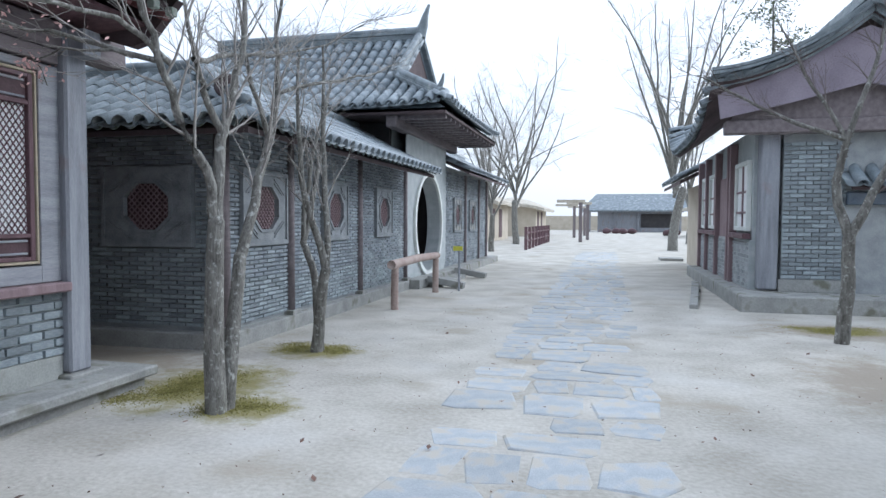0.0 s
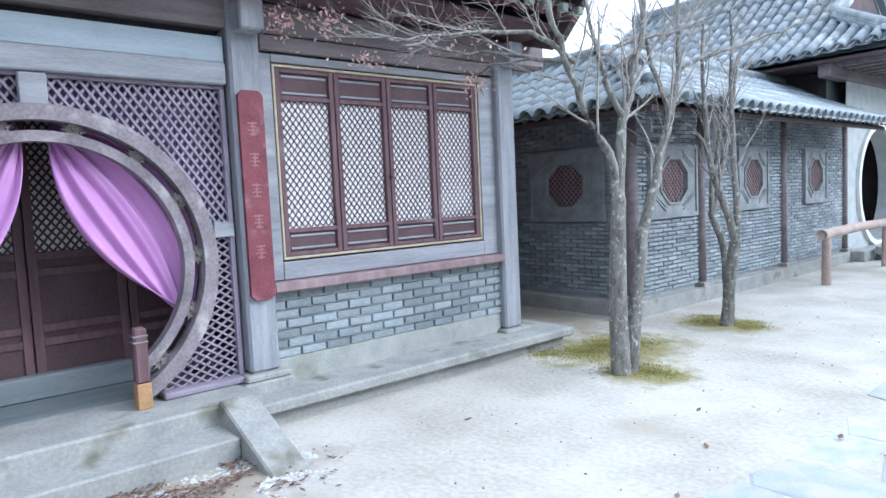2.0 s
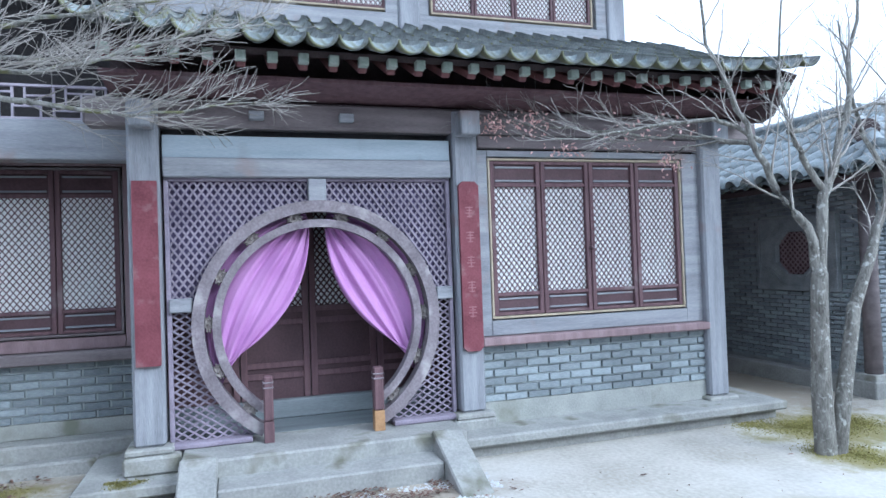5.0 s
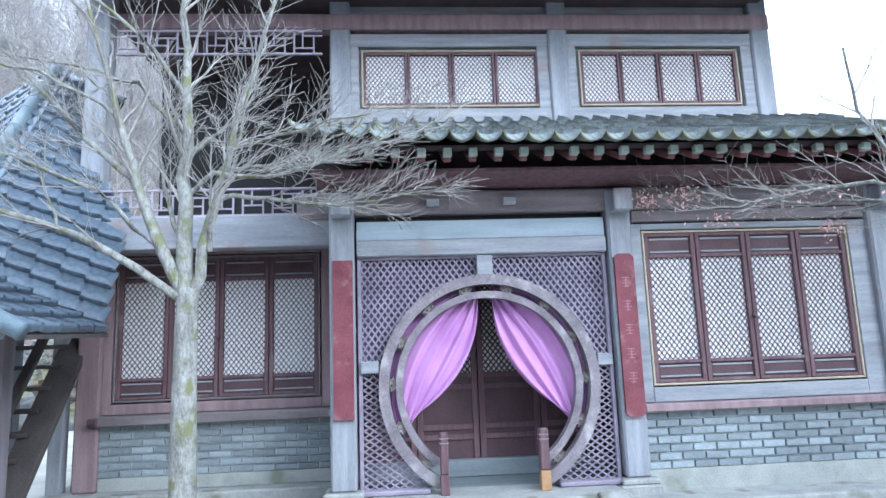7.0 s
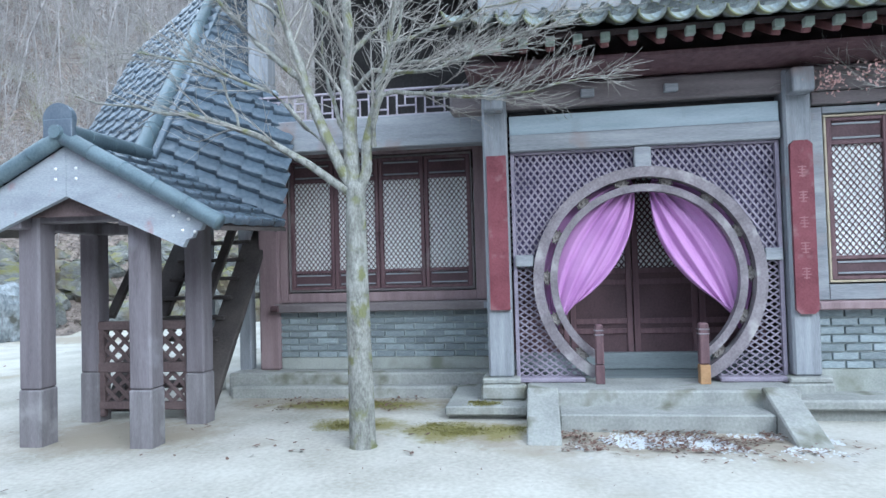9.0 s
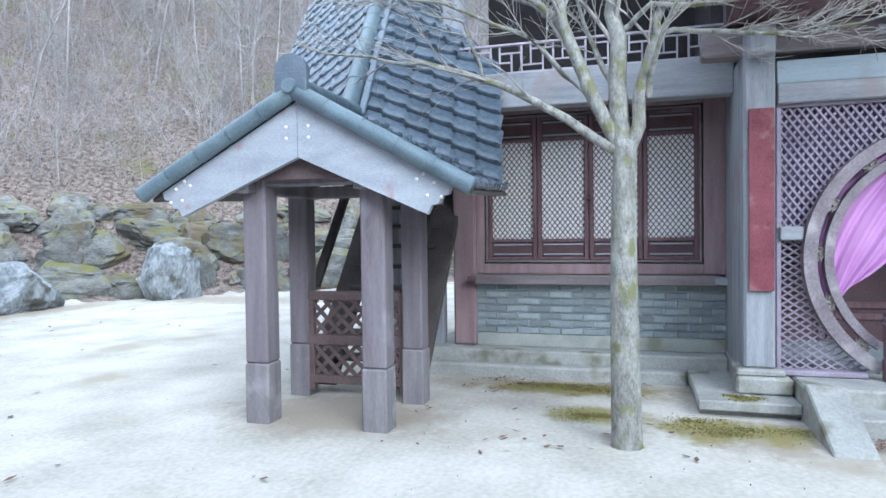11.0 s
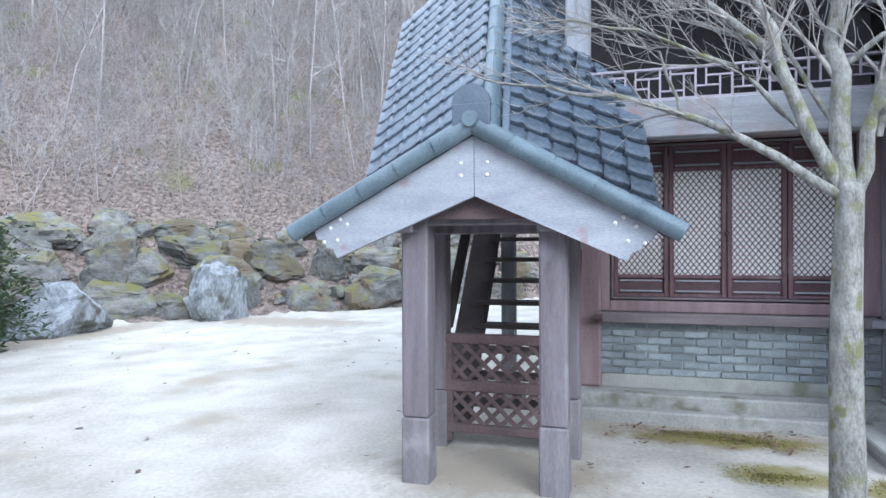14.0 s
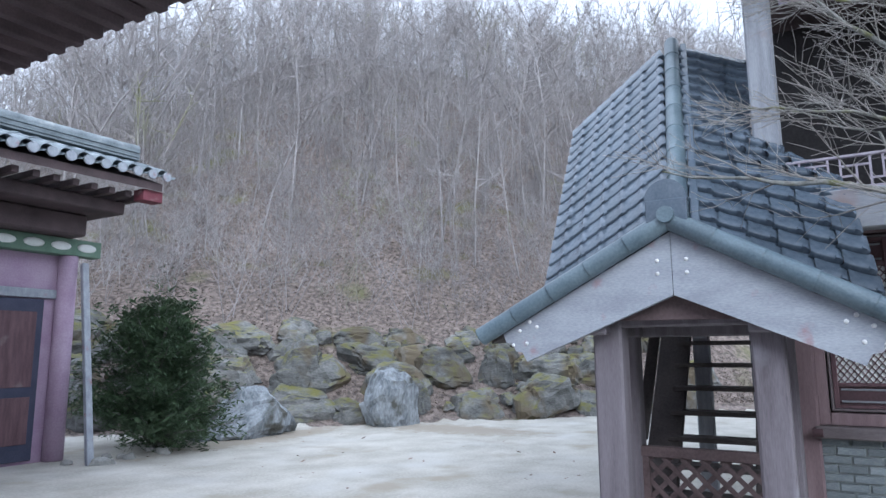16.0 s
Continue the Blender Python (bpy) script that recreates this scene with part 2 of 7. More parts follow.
    barge=surf("pale_barge_board", (0.25, 0.27, 0.31), (0.39, 0.42, 0.46), 0.8, 2.5, 40, 0.25, grain=(6, 1, 3), spots=(0.31, 0.20, 0.21), spot_at=0.62, spot_scale=6),
    nail=surf("white_stud", (0.7, 0.72, 0.72), (0.8, 0.8, 0.8), 0.35, 8, 60, 0.05),
    porch_wood=surf("porch_post_wood", (0.115, 0.10, 0.11), (0.21, 0.19, 0.21), 0.75, 2.5, 40, 0.25, grain=(5, 5, 0.5), spots=(0.27, 0.26, 0.285), spot_at=0.62),
    foot_wood=surf("grey_washed_foot", (0.14, 0.128, 0.138), (0.25, 0.235, 0.25), 0.85, 3, 40, 0.3, grain=(5, 5, 0.7), spots=(0.36, 0.355, 0.36), spot_at=0.6),
    gate_wood=surf("red_brown_gate_wood", (0.08, 0.055, 0.055), (0.155, 0.112, 0.112), 0.8, 4, 50, 0.25),
    stair_wood=surf("dark_stair_wood", (0.042, 0.035, 0.035), (0.095, 0.082, 0.076), 0.85, 3, 50, 0.3),
    bark=surf("grey_bark", (0.085, 0.08, 0.07), (0.27, 0.265, 0.24), 0.95, 9, 40, 1.0, grain=(2.5, 2.5, 0.7), spots=(0.42, 0.43, 0.40), spot_at=0.575, spot_scale=22),
    bark_moss=surf("mossy_bark", (0.13, 0.13, 0.115), (0.36, 0.36, 0.335), 0.95, 9, 40, 1.0, grain=(2, 2, 1.0), spots=(0.17, 0.175, 0.085), spot_at=0.53, spot_scale=8, frost=(0.46, 0.47, 0.44)),
    twig=surf("pale_twig", (0.24, 0.225, 0.205), (0.42, 0.40, 0.375), 0.95, 10, 60, 0.3),
    twig_dark=surf("dark_twig", (0.10, 0.085, 0.08), (0.20, 0.17, 0.16), 0.95, 10, 60, 0.3),
    carved_stone=surf("carved_grey_panel", (0.17, 0.185, 0.195), (0.31, 0.33, 0.345), 0.9, 6, 60, 0.5),
    brick_pale=surf("pale_pointed_brick", (0.27, 0.29, 0.30), (0.42, 0.44, 0.45), 0.9, 4, 70, 0.4, random_tint=0.2, island=True),
    woods=surf("winter_wood", (0.19, 0.175, 0.175), (0.42, 0.40, 0.40), 0.95, 0.35, 5, 0.2, spots=(0.20, 0.21, 0.09), spot_at=0.62, spot_scale=0.25),
    dead_leaf=surf("dry_pink_leaf", (0.56, 0.31, 0.29), (0.76, 0.53, 0.49), 0.85, 10, 50, 0.1, random_tint=0.25, island=True),
    fallen=surf("fallen_leaf", (0.10, 0.055, 0.042), (0.23, 0.145, 0.115), 0.9, 6, 50, 0.1, random_tint=0.35, island=True),
    bank_leaf=surf("weathered_bank_leaf", (0.10, 0.08, 0.068), (0.29, 0.24, 0.212), 0.9, 6, 50, 0.1, random_tint=0.4, island=True),
    needle=surf("conifer_needle", (0.03, 0.06, 0.03), (0.09, 0.14, 0.07), 0.7, 3, 40, 0.2, random_tint=0.35, island=True),
    pine_far=surf("far_pine_needle", (0.06, 0.08, 0.04), (0.13, 0.15, 0.09), 0.8, 3, 40, 0.2, random_tint=0.3, island=True),
    # near-black base colour that stands in for the shade of unlit rooms and gaps
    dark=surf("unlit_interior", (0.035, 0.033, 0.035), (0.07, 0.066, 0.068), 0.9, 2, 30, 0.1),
    floor_grey=surf("grey_green_floor_board", (0.13, 0.152, 0.165), (0.215, 0.24, 0.255), 0.8, 2, 40, 0.2, grain=(4, 0.5, 4)),
    ochre_wood=surf("bare_orange_wood", (0.30, 0.17, 0.08), (0.46, 0.28, 0.14), 0.75, 8, 50, 0.2),
    rail_wood=surf("log_rail", (0.30, 0.22, 0.19), (0.46, 0.38, 0.34), 0.85, 4, 40, 0.4),
    purple_wall=surf("faded_purple_wall", (0.36, 0.25, 0.36), (0.50, 0.40, 0.50), 0.85, 2, 40, 0.2),
    green_paint=surf("green_painted_beam", (0.08, 0.14, 0.10), (0.16, 0.24, 0.18), 0.8, 5, 50, 0.2),
    white_paint=surf("white_paint", (0.62, 0.65, 0.62), (0.76, 0.78, 0.76), 0.8, 5, 50, 0.1),
    indigo=surf("indigo_door", (0.035, 0.04, 0.075), (0.07, 0.075, 0.12), 0.7, 3, 50, 0.2),
    far_wall=surf("pale_earth_wall", (0.42, 0.37, 0.29), (0.55, 0.50, 0.42), 0.95, 1.5, 30, 0.2),
    thatch=surf("grey_thatch", (0.36, 0.33, 0.27), (0.55, 0.51, 0.44), 0.95, 3, 25, 0.8),
    yellow_sign=surf("yellow_tag", (0.55, 0.55, 0.05), (0.65, 0.63, 0.1), 0.6, 8, 40, 0.05),
    gable_plaster=surf("mauve_gable_plaster", (0.22, 0.19, 0.23), (0.33, 0.29, 0.34), 0.95, 2, 40, 0.2),
)


# ---- building helpers ----
def thing(name, at, label, category, group="", kind=""):
    """An empty at the base of a thing; its parts are built in world metres."""
    ob = new(name)
    ob.location = at
    ob.empty_display_size = 0.2
    return tagged(ob, label, category, group, kind)


def base_of(ob):
    while ob.parent:
        ob = ob.parent
    return ob.location.copy()


def part(name, bm, material, parent=None, label="", smooth=False):
    """Links a bmesh (in world metres) as one mesh object, under a thing or a part where one is given."""
    me = bpy.data.meshes.new(name)
    if parent:
        bmesh.ops.translate(bm, vec=-base_of(parent), verts=bm.verts)
    bm.normal_update()
    bm.to_mesh(me)
    bm.free()
    me.materials.append(material)
    if smooth:
        for p in me.polygons:
            p.use_smooth = True
    ob = new(name, me)
    ob.parent = parent
    if label:
        ob["label"] = label
    return ob


def mesh_part(name, verts, faces, material, parent=None, label="", smooth=False):
    """The same from arrays of points and faces."""
    me = bpy.data.meshes.new(name)
    v = np.asarray(verts, dtype=float)
    if parent:
        v = v - np.array(base_of(parent))
    me.from_pydata(v.tolist(), [], faces)
    me.materials.append(material)
    if smooth:
        me.polygons.foreach_set("use_smooth", [True] * len(me.polygons))
    me.update()
    ob = new(name, me)
    ob.parent = parent
    if label:
        ob["label"] = label
    return ob


def add_box(bm, x0, x1, y0, y1, z0, z1, bevel=0.006, m=None):
    mat = Matrix.LocRotScale(((x0 + x1) / 2, (y0 + y1) / 2, (z0 + z1) / 2), None, (abs(x1 - x0), abs(y1 - y0), abs(z1 - z0)))
    r = bmesh.ops.create_cube(bm, size=1, matrix=(m @ mat) if m else mat)
    if bevel:
        edges = list({e for v in r["verts"] for e in v.link_edges})
        bmesh.ops.bevel(bm, geom=edges, offset=bevel, segments=1, affect="EDGES")
    return r


def box(name, x0, x1, y0, y1, z0, z1, material, parent=None, label="", bevel=0.006):
    bm = bmesh.new()
    add_box(bm, x0, x1, y0, y1, z0, z1, bevel)
    return part(name, bm, material, parent, label)


def structure(ob, label="", category=""):
    return tagged(ob, label, category, kind="structure")


def bar(bm, a, b, w, h, bevel=0.0, up=(0, 0, 1)):
    """A bar of section w x h from a to b."""
    a, b = Vector(a), Vector(b)
    d = b - a
    z = d.normalized()
    x = z.cross(Vector(up))
    if x.length < 1e-4:
        x = z.cross(Vector((1, 0, 0)))
    x.normalize()
    y = x.cross(z)
    m = Matrix(((x.x, y.x, z.x, (a.x + b.x) / 2), (x.y, y.y, z.y, (a.y + b.y) / 2), (x.z, y.z, z.z, (a.z + b.z) / 2), (0, 0, 0, 1)))
    add_box(bm, -w / 2, w / 2, -h / 2, h / 2, -d.length / 2, d.length / 2, bevel, m)


class Tubes:
    """Collects tapered tubes and leaves into one mesh."""

    def __init__(self):
        self.v, self.f = [], []

    def tube(self, pts, r0, r1, sides):
        n0, k = len(self.v), len(pts)
        pts = [Vector(p) for p in pts]
        for i, p in enumerate(pts):
            d = (pts[min(i + 1, k - 1)] - pts[max(i - 1, 0)]).normalized()
            a = d.orthogonal().normalized()
            b = d.cross(a)
            r = r0 + (r1 - r0) * i / (k - 1)
            for s in range(sides):
                t = 2 * math.pi * s / sides
                self.v.append(p + (a * math.cos(t) + b * math.sin(t)) * r)
        for i in range(k - 1):
            for s in range(sides):
                s2 = (s + 1) % sides
                self.f.append((n0 + i * sides + s, n0 + i * sides + s2, n0 + (i + 1) * sides + s2, n0 + (i + 1) * sides + s))

    def leaf(self, p, size, rng, wide=0.45):
        n0 = len(self.v)
        a = Vector((rng.uniform(-1, 1), rng.uniform(-1, 1), rng.uniform(-1, 1))).normalized()
        b = a.orthogonal().normalized()
        for u, w in ((-1, 0), (0, -wide), (1, 0), (0, wide)):
            self.v.append(p + a * u * size + b * w * size)
        self.f.append((n0, n0 + 1, n0 + 2, n0 + 3))

    def ball(self, p, r, sides=8):
        """Rounds off the end of a limb."""
        n0, rings = len(self.v), 4
        for i in range(rings + 1):
            a = math.pi * i / rings
            for s in range(sides):
                t = 2 * math.pi * s / sides
                self.v.append(Vector(p) + Vector((math.sin(a) * math.cos(t), math.sin(a) * math.sin(t), math.cos(a))) * r)
        for i in range(rings):
            for s in range(sides):
                s2 = (s + 1) % sides
                self.f.append((n0 + i * sides + s, n0 + (i + 1) * sides + s, n0 + (i + 1) * sides + s2, n0 + i * sides + s2))

    def put(self, name, material, parent=None, label=""):
        return mesh_part(name, [tuple(p) for p in self.v], self.f, material, parent, label, True)


def wiggle(a, d, length, steps, bend, rng, lift=0.0):
    """A crooked line from a in the direction d."""
    pts, p, d = [Vector(a)], Vector(a), Vector(d).normalized()
    for _ in range(steps):
        d = (d + Vector((rng.gauss(0, bend), rng.gauss(0, bend), rng.gauss(0, bend) + lift))).normalized()
        p = p + d * (length / steps)
        pts.append(p.copy())
    return pts


def sprout(tubes, pts, r0, r1, depth, rng, spread=0.7, count=5, shrink=0.6, tips=None, lift=0.03, low=0.25):
    """Side branches along a limb, and twigs along those."""
    length = sum((pts[i + 1] - pts[i]).length for i in range(len(pts) - 1))
    for i in range(count):
        f = low + (1 - low) * (i + rng.random()) / count
        k = min(int(f * (len(pts) - 1)), len(pts) - 2)
        p = pts[k].lerp(pts[k + 1], f * (len(pts) - 1) - k)
        d = (pts[k + 1] - pts[k]).normalized()
        side = Vector((rng.gauss(0, 1), rng.gauss(0, 1), rng.gauss(0, 0.7))).normalized()
        nd = (d * (1 - spread * 0.5) + side * spread).normalized()
        ln = length * shrink * rng.uniform(0.55, 1.1) * (1.1 - 0.55 * f)
        r = (r0 + (r1 - r0) * f) * 0.45
        sub = wiggle(p, nd, ln, (5 if len(pts) > 8 else 3) if depth else 3, 0.16, rng, lift)
        tubes.tube(sub, r, max(r * 0.35, 0.0022), 4 if depth else 3)
        if depth:
            sprout(tubes, sub, r, r * 0.3, depth - 1, rng, spread, count, shrink, tips, lift, 0.15)
        elif tips is not None:
            tips.append(sub[-1])


def fan(tubes, pts, r, count, length, rng, depth=1, low=0.2):
    """Long fine twigs set alternately along a limb, spreading in flat layers."""
    for i in range(count):
        f = low + (1 - low) * (i + rng.random()) / count
        k = min(int(f * (len(pts) - 1)), len(pts) - 2)
        p = pts[k].lerp(pts[k + 1], f * (len(pts) - 1) - k)
        d = (pts[k + 1] - pts[k]).normalized()
        side = d.cross(Vector((rng.gauss(0, 0.5), rng.gauss(0, 0.5), 1)))
        side = side.normalized() * (1 if i % 2 else -1)
        nd = d * rng.uniform(0.6, 1.0) + side * rng.uniform(0.4, 0.8) + Vector((0, 0, rng.uniform(-0.05, 0.3)))
        ln = length * rng.uniform(0.55, 1.2) * (1.15 - 0.6 * f)
        rr = max(r * (1 - 0.6 * f) * 0.34, 0.0024)
        sub = wiggle(p, nd, ln, 6, 0.10, rng, 0.01)
        tubes.tube(sub, rr, 0.0016, 4 if depth else 3)
        if depth:
            fan(tubes, sub, rr, max(int(count * 0.8), 5), length * 0.45, rng, depth - 1, 0.15)


# ---- ground ----
def ground_height(x, y):
    """Flat yard, slightly uneven, with a wooded slope behind the boulders."""
    h = 0.014 * noise.noise((x * 0.4, y * 0.4, 0.3)) + 0.0015 * noise.noise((x * 2.1, y * 2.1, 1.7))
    d = (x + 8.6) * -0.69 + (y + 14.0) * -0.73
    fade = min(max((3.0 - y) / 10.0, 0.0), 1.0)
    fade = fade * fade * (3 - 2 * fade)
    if d > 0:
        s = (x + 8.6) * -0.727 + (y + 14.0) * 0.686
        k = min(max((s + 14.0) / 20.0, 0.0), 1.0)
        rise = 0.46 + 0.20 * k * k * (3 - 2 * k)      # the crest sinks towards the painted hall
        up = 0.75 * min(d, 2.4) + rise * max(min(d, 46.0) - 2.4, 0) - 0.12 * max(d - 46.0, 0)
        up += 0.35 * noise.noise((x * 0.25, y * 0.25, 5.0)) * min(d / 3, 1)
        h += max(up, 0) * fade
    return h


def spaced(lo, hi, step, far):
    """Grid lines: even between lo and hi, then ever wider out to far."""
    inner = list(np.arange(lo, hi + step * 0.5, step))
    a, b, g = [], [], step
    x = hi
    while x < far:
        g *= 1.25
        x += g
        b.append(x)
    g, x = step, lo
    while x > -far:
        g *= 1.25
        x -= g
        a.append(x)
    return a[::-1] + inner + b


gx, gy = spaced(-26, 7, 0.3, 900), spaced(-26, 22, 0.3, 900)
gverts = [(x, y, ground_height(x, y)) for y in gy for x in gx]
W = len(gx)
gfaces = [(j * W + i, j * W + i + 1, (j + 1) * W + i + 1, (j + 1) * W + i) for j in range(len(gy) - 1) for i in range(W - 1)]
ground = mesh_part("ground", gverts, gfaces, M["sand"], smooth=True)
structure(ground, "pale trodden sandy yard rising into a leaf-strewn wooded slope", "ground")
ground.data.materials.append(M["litter"])
for p in ground.data.polygons:
    c = p.center
    if (c.x + 8.6) * -0.69 + (c.y + 14.0) * -0.73 > -0.15 + 0.3 * noise.noise((c.x, c.y, 3.0)) and c.y < 1.5:
        p.material_index = 1


def on_ground(x, y):
    return ground_height(x, y)


# patches of moss
def moss_patch(x, y, rx, ry, z, seed):
    rng = random.Random(seed)
    tufts = Tubes()
    lumps = [(x + rng.gauss(0, rx * 0.33), y + rng.gauss(0, ry * 0.33), rng.uniform(0.2, 0.5)) for _ in range(9)]
    for _ in range(int(9000 * min(rx * ry / 0.3, 1.2)) + 500):
        lx, ly, s = rng.choice(lumps)
        px, py = lx + rng.gauss(0, rx * s * 0.5), ly + rng.gauss(0, ry * s * 0.5)
        g = ground_height(px, py) if z < 0.1 else z
        tufts.leaf(Vector((px, py, g + rng.uniform(-0.006, 0.004))), rng.uniform(0.005, 0.012), rng)
    ob = tufts.put("moss_patch", M["moss"])
    return tagged(ob, "yellow-green moss patch growing on the sandy ground", "moss", "moss patches", "stuff")


moss_patch(-3.35, 5.55, 0.55, 0.8, 0.0, 1)
moss_patch(-3.0, 7.45, 0.5, 0.45, 0.0, 2)
moss_patch(-2.55, 5.15, 0.4, 0.4, 0.0, 12)
moss_patch(-3.3, -0.55, 0.28, 0.5, 0.0, 3)
moss_patch(-3.4, -1.4, 0.22, 0.4, 0.0, 4)
moss_patch(-3.68, -0.30, 0.12, 0.16, 0.136, 5)
moss_patch(3.3, 10.6, 0.8, 0.5, 0.0, 6)
moss_patch(-3.3, 5.75, 0.45, 0.6, 0.0, 13)
moss_patch(-4.3, -1.6, 0.3, 0.8, 0.0, 14)


# ---- flagstone path ----
def flagstone_mesh(seed):
    rng = random.Random(seed)
    bm = bmesh.new()
    n = rng.choice((5, 6, 7))
    pts = []
    for i in range(n):
        t = 2 * math.pi * (i + rng.uniform(-0.25, 0.25)) / n
        sx, sy = math.copysign(abs(math.cos(t)) ** 0.4, math.cos(t)), math.copysign(abs(math.sin(t)) ** 0.4, math.sin(t))
        pts.append((0.5 * sx * rng.uniform(0.88, 1.05), 0.5 * sy * rng.uniform(0.88, 1.05)))
    low = [bm.verts.new((x, y, -0.06)) for x, y in pts]
    mid = [bm.verts.new((x, y, 0.02)) for x, y in pts]
    top = [bm.verts.new((x * 0.94, y * 0.94, 0.028 + rng.uniform(-0.003, 0.004))) for x, y in pts]
    for i in range(n):
        j = (i + 1) % n
        bm.faces.new((low[i], low[j], mid[j], mid[i]))
        bm.faces.new((mid[i], mid[j], top[j], top[i]))
    bm.faces.new(top)
    me = bpy.data.meshes.new("flagstone")
    bm.normal_update()
    bm.to_mesh(me)
    bm.free()
    me.materials.append(M["flag"])
    return me


path_bed = box("flagstone_path", -0.98, 0.66, 2.6, 33.0, -0.2, -0.01, M["sand"])
structure(path_bed, "path of bluish grey flagstones set in sand", "path")
flag_meshes = [flagstone_mesh(40 + i) for i in range(9)]
rng = random.Random(11)
yy, count = 2.7, 0
while yy < 32:
    depth = rng.uniform(0.30, 0.62) * (1 if yy < 14 else 1.5)
    xx = -0.98 + rng.uniform(-0.05, 0.1)
    while xx < 0.6:
        w = min(rng.uniform(0.32, 0.85), 0.72 - xx)
        if w > 0.18 and rng.random() > 0.12:
            ob = new("flagstone", rng.choice(flag_meshes))
            ob.parent = path_bed
            ob.matrix_basis = Matrix.LocRotScale((xx + w / 2, yy + depth / 2 + rng.uniform(-0.05, 0.05), ground_height(xx + w / 2, yy + depth / 2) + rng.uniform(-0.025, -0.016)),
                                                 Euler((rng.uniform(-0.015, 0.015), rng.uniform(-0.015, 0.015), rng.choice((0, math.pi)) + rng.uniform(-0.12, 0.12))),
                                                 (w * 1.0, depth * 1.02, 1))
            count += 1
        xx += w + 0.01
    yy += depth + 0.008


# ---- bricks ----
brick_unit = bmesh.new()
add_box(brick_unit, -0.5, 0.5, -0.5, 0.5, -0.5, 0.5, 0.0)
for v in brick_unit.verts:
    if v.co.y > 0:
        v.co.x *= 0.97
        v.co.z *= 0.92
brick_mesh = bpy.data.meshes.new("brick")
brick_unit.to_mesh(brick_mesh)
brick_unit.free()
brick_mesh.materials.append(M["brick"])


def brick_wall(parent, origin, along, out, length, z0, z1, bl, bh, joint, holes=(), singles=300, seed=1, depth=0.03, joined="brick_joined"):
    """Running bond on a wall face: singles first, the rest joined into one part. holes: (u0, u1, z0, z1)."""
    rng = random.Random(seed)
    o, a, n = Vector(origin), Vector(along), Vector(out)
    base = base_of(parent)
    jv, jf, made, row = [], [], 0, 0
    z = z0
    while z + bh <= z1 + 0.01:
        u = -(row % 2) * (bl + joint) / 2
        while u < length:
            u0, u1 = max(u, 0), min(u + bl, length)
            pieces = [(u0, u1)]
            for h0, h1, k0, k1 in holes:
                if z + bh > k0 and z < k1:
                    cut = []
                    for p0, p1 in pieces:
                        if p1 <= h0 or p0 >= h1:
                            cut.append((p0, p1))
                        else:
                            if p0 < h0:
                                cut.append((p0, h0))
                            if p1 > h1:
                                cut.append((h1, p1))
                    pieces = cut
            for p0, p1 in pieces:
                if p1 - p0 < 0.03:
                    continue
                proud = rng.uniform(0.35, 0.65) * depth
                c = o + a * ((p0 + p1) / 2) + Vector((0, 0, z + bh / 2)) + n * (proud - depth / 2)
                if made < singles:
                    ob = new("brick", brick_mesh)
                    ob.parent = parent
                    rot = Matrix((a, n, Vector((0, 0, 1)))).transposed()
                    ob.matrix_basis = Matrix.Translation(c - base) @ rot.to_4x4() @ Matrix.Diagonal((p1 - p0, depth, bh, 1))
                    made += 1
                else:
                    k = len(jv)
                    f = n * (depth / 2)
                    hu, hz = a * ((p1 - p0) / 2), Vector((0, 0, bh / 2))
                    for q, sgn in ((0.0, -1), (0.004, 1)):
                        hu2, hz2 = a * ((p1 - p0) / 2 - q), Vector((0, 0, bh / 2 - q))
                        jv += [c + f * sgn - hu2 - hz2, c + f * sgn + hu2 - hz2, c + f * sgn + hu2 + hz2, c + f * sgn - hu2 + hz2]
                    jf += [(k + 4, k + 5, k + 6, k + 7), (k, k + 1, k + 5, k + 4), (k + 1, k + 2, k + 6, k + 5), (k + 2, k + 3, k + 7, k + 6), (k + 3, k, k + 4, k + 7)]
            u += bl + joint
        z += bh + joint
        row += 1
    if jv:
        ob = mesh_part("brickwork", [tuple(v) for v in jv], jf, M[joined], parent)
        ob["kind"] = "stuff"


# ---- lattice ----
def clip_circle(p, q, c, r):
    """The pieces of the line p-q that lie outside the circle."""
    dx, dz = q[0] - p[0], q[1] - p[1]
    fx, fz = p[0] - c[0], p[1] - c[1]
    A, B, C = dx * dx + dz * dz, 2 * (fx * dx + fz * dz), fx * fx + fz * fz - r * r
    D = B * B - 4 * A * C
    if D <= 0:
        return [(p, q)]
    t0, t1 = (-B - math.sqrt(D)) / (2 * A), (-B + math.sqrt(D)) / (2 * A)
    at = lambda t: (p[0] + dx * t, p[1] + dz * t)
    res = []
    if t0 > 0:
        res.append((p, at(min(t0, 1))))
    if t1 < 1:
        res.append((at(max(t1, 0)), q))
    return res


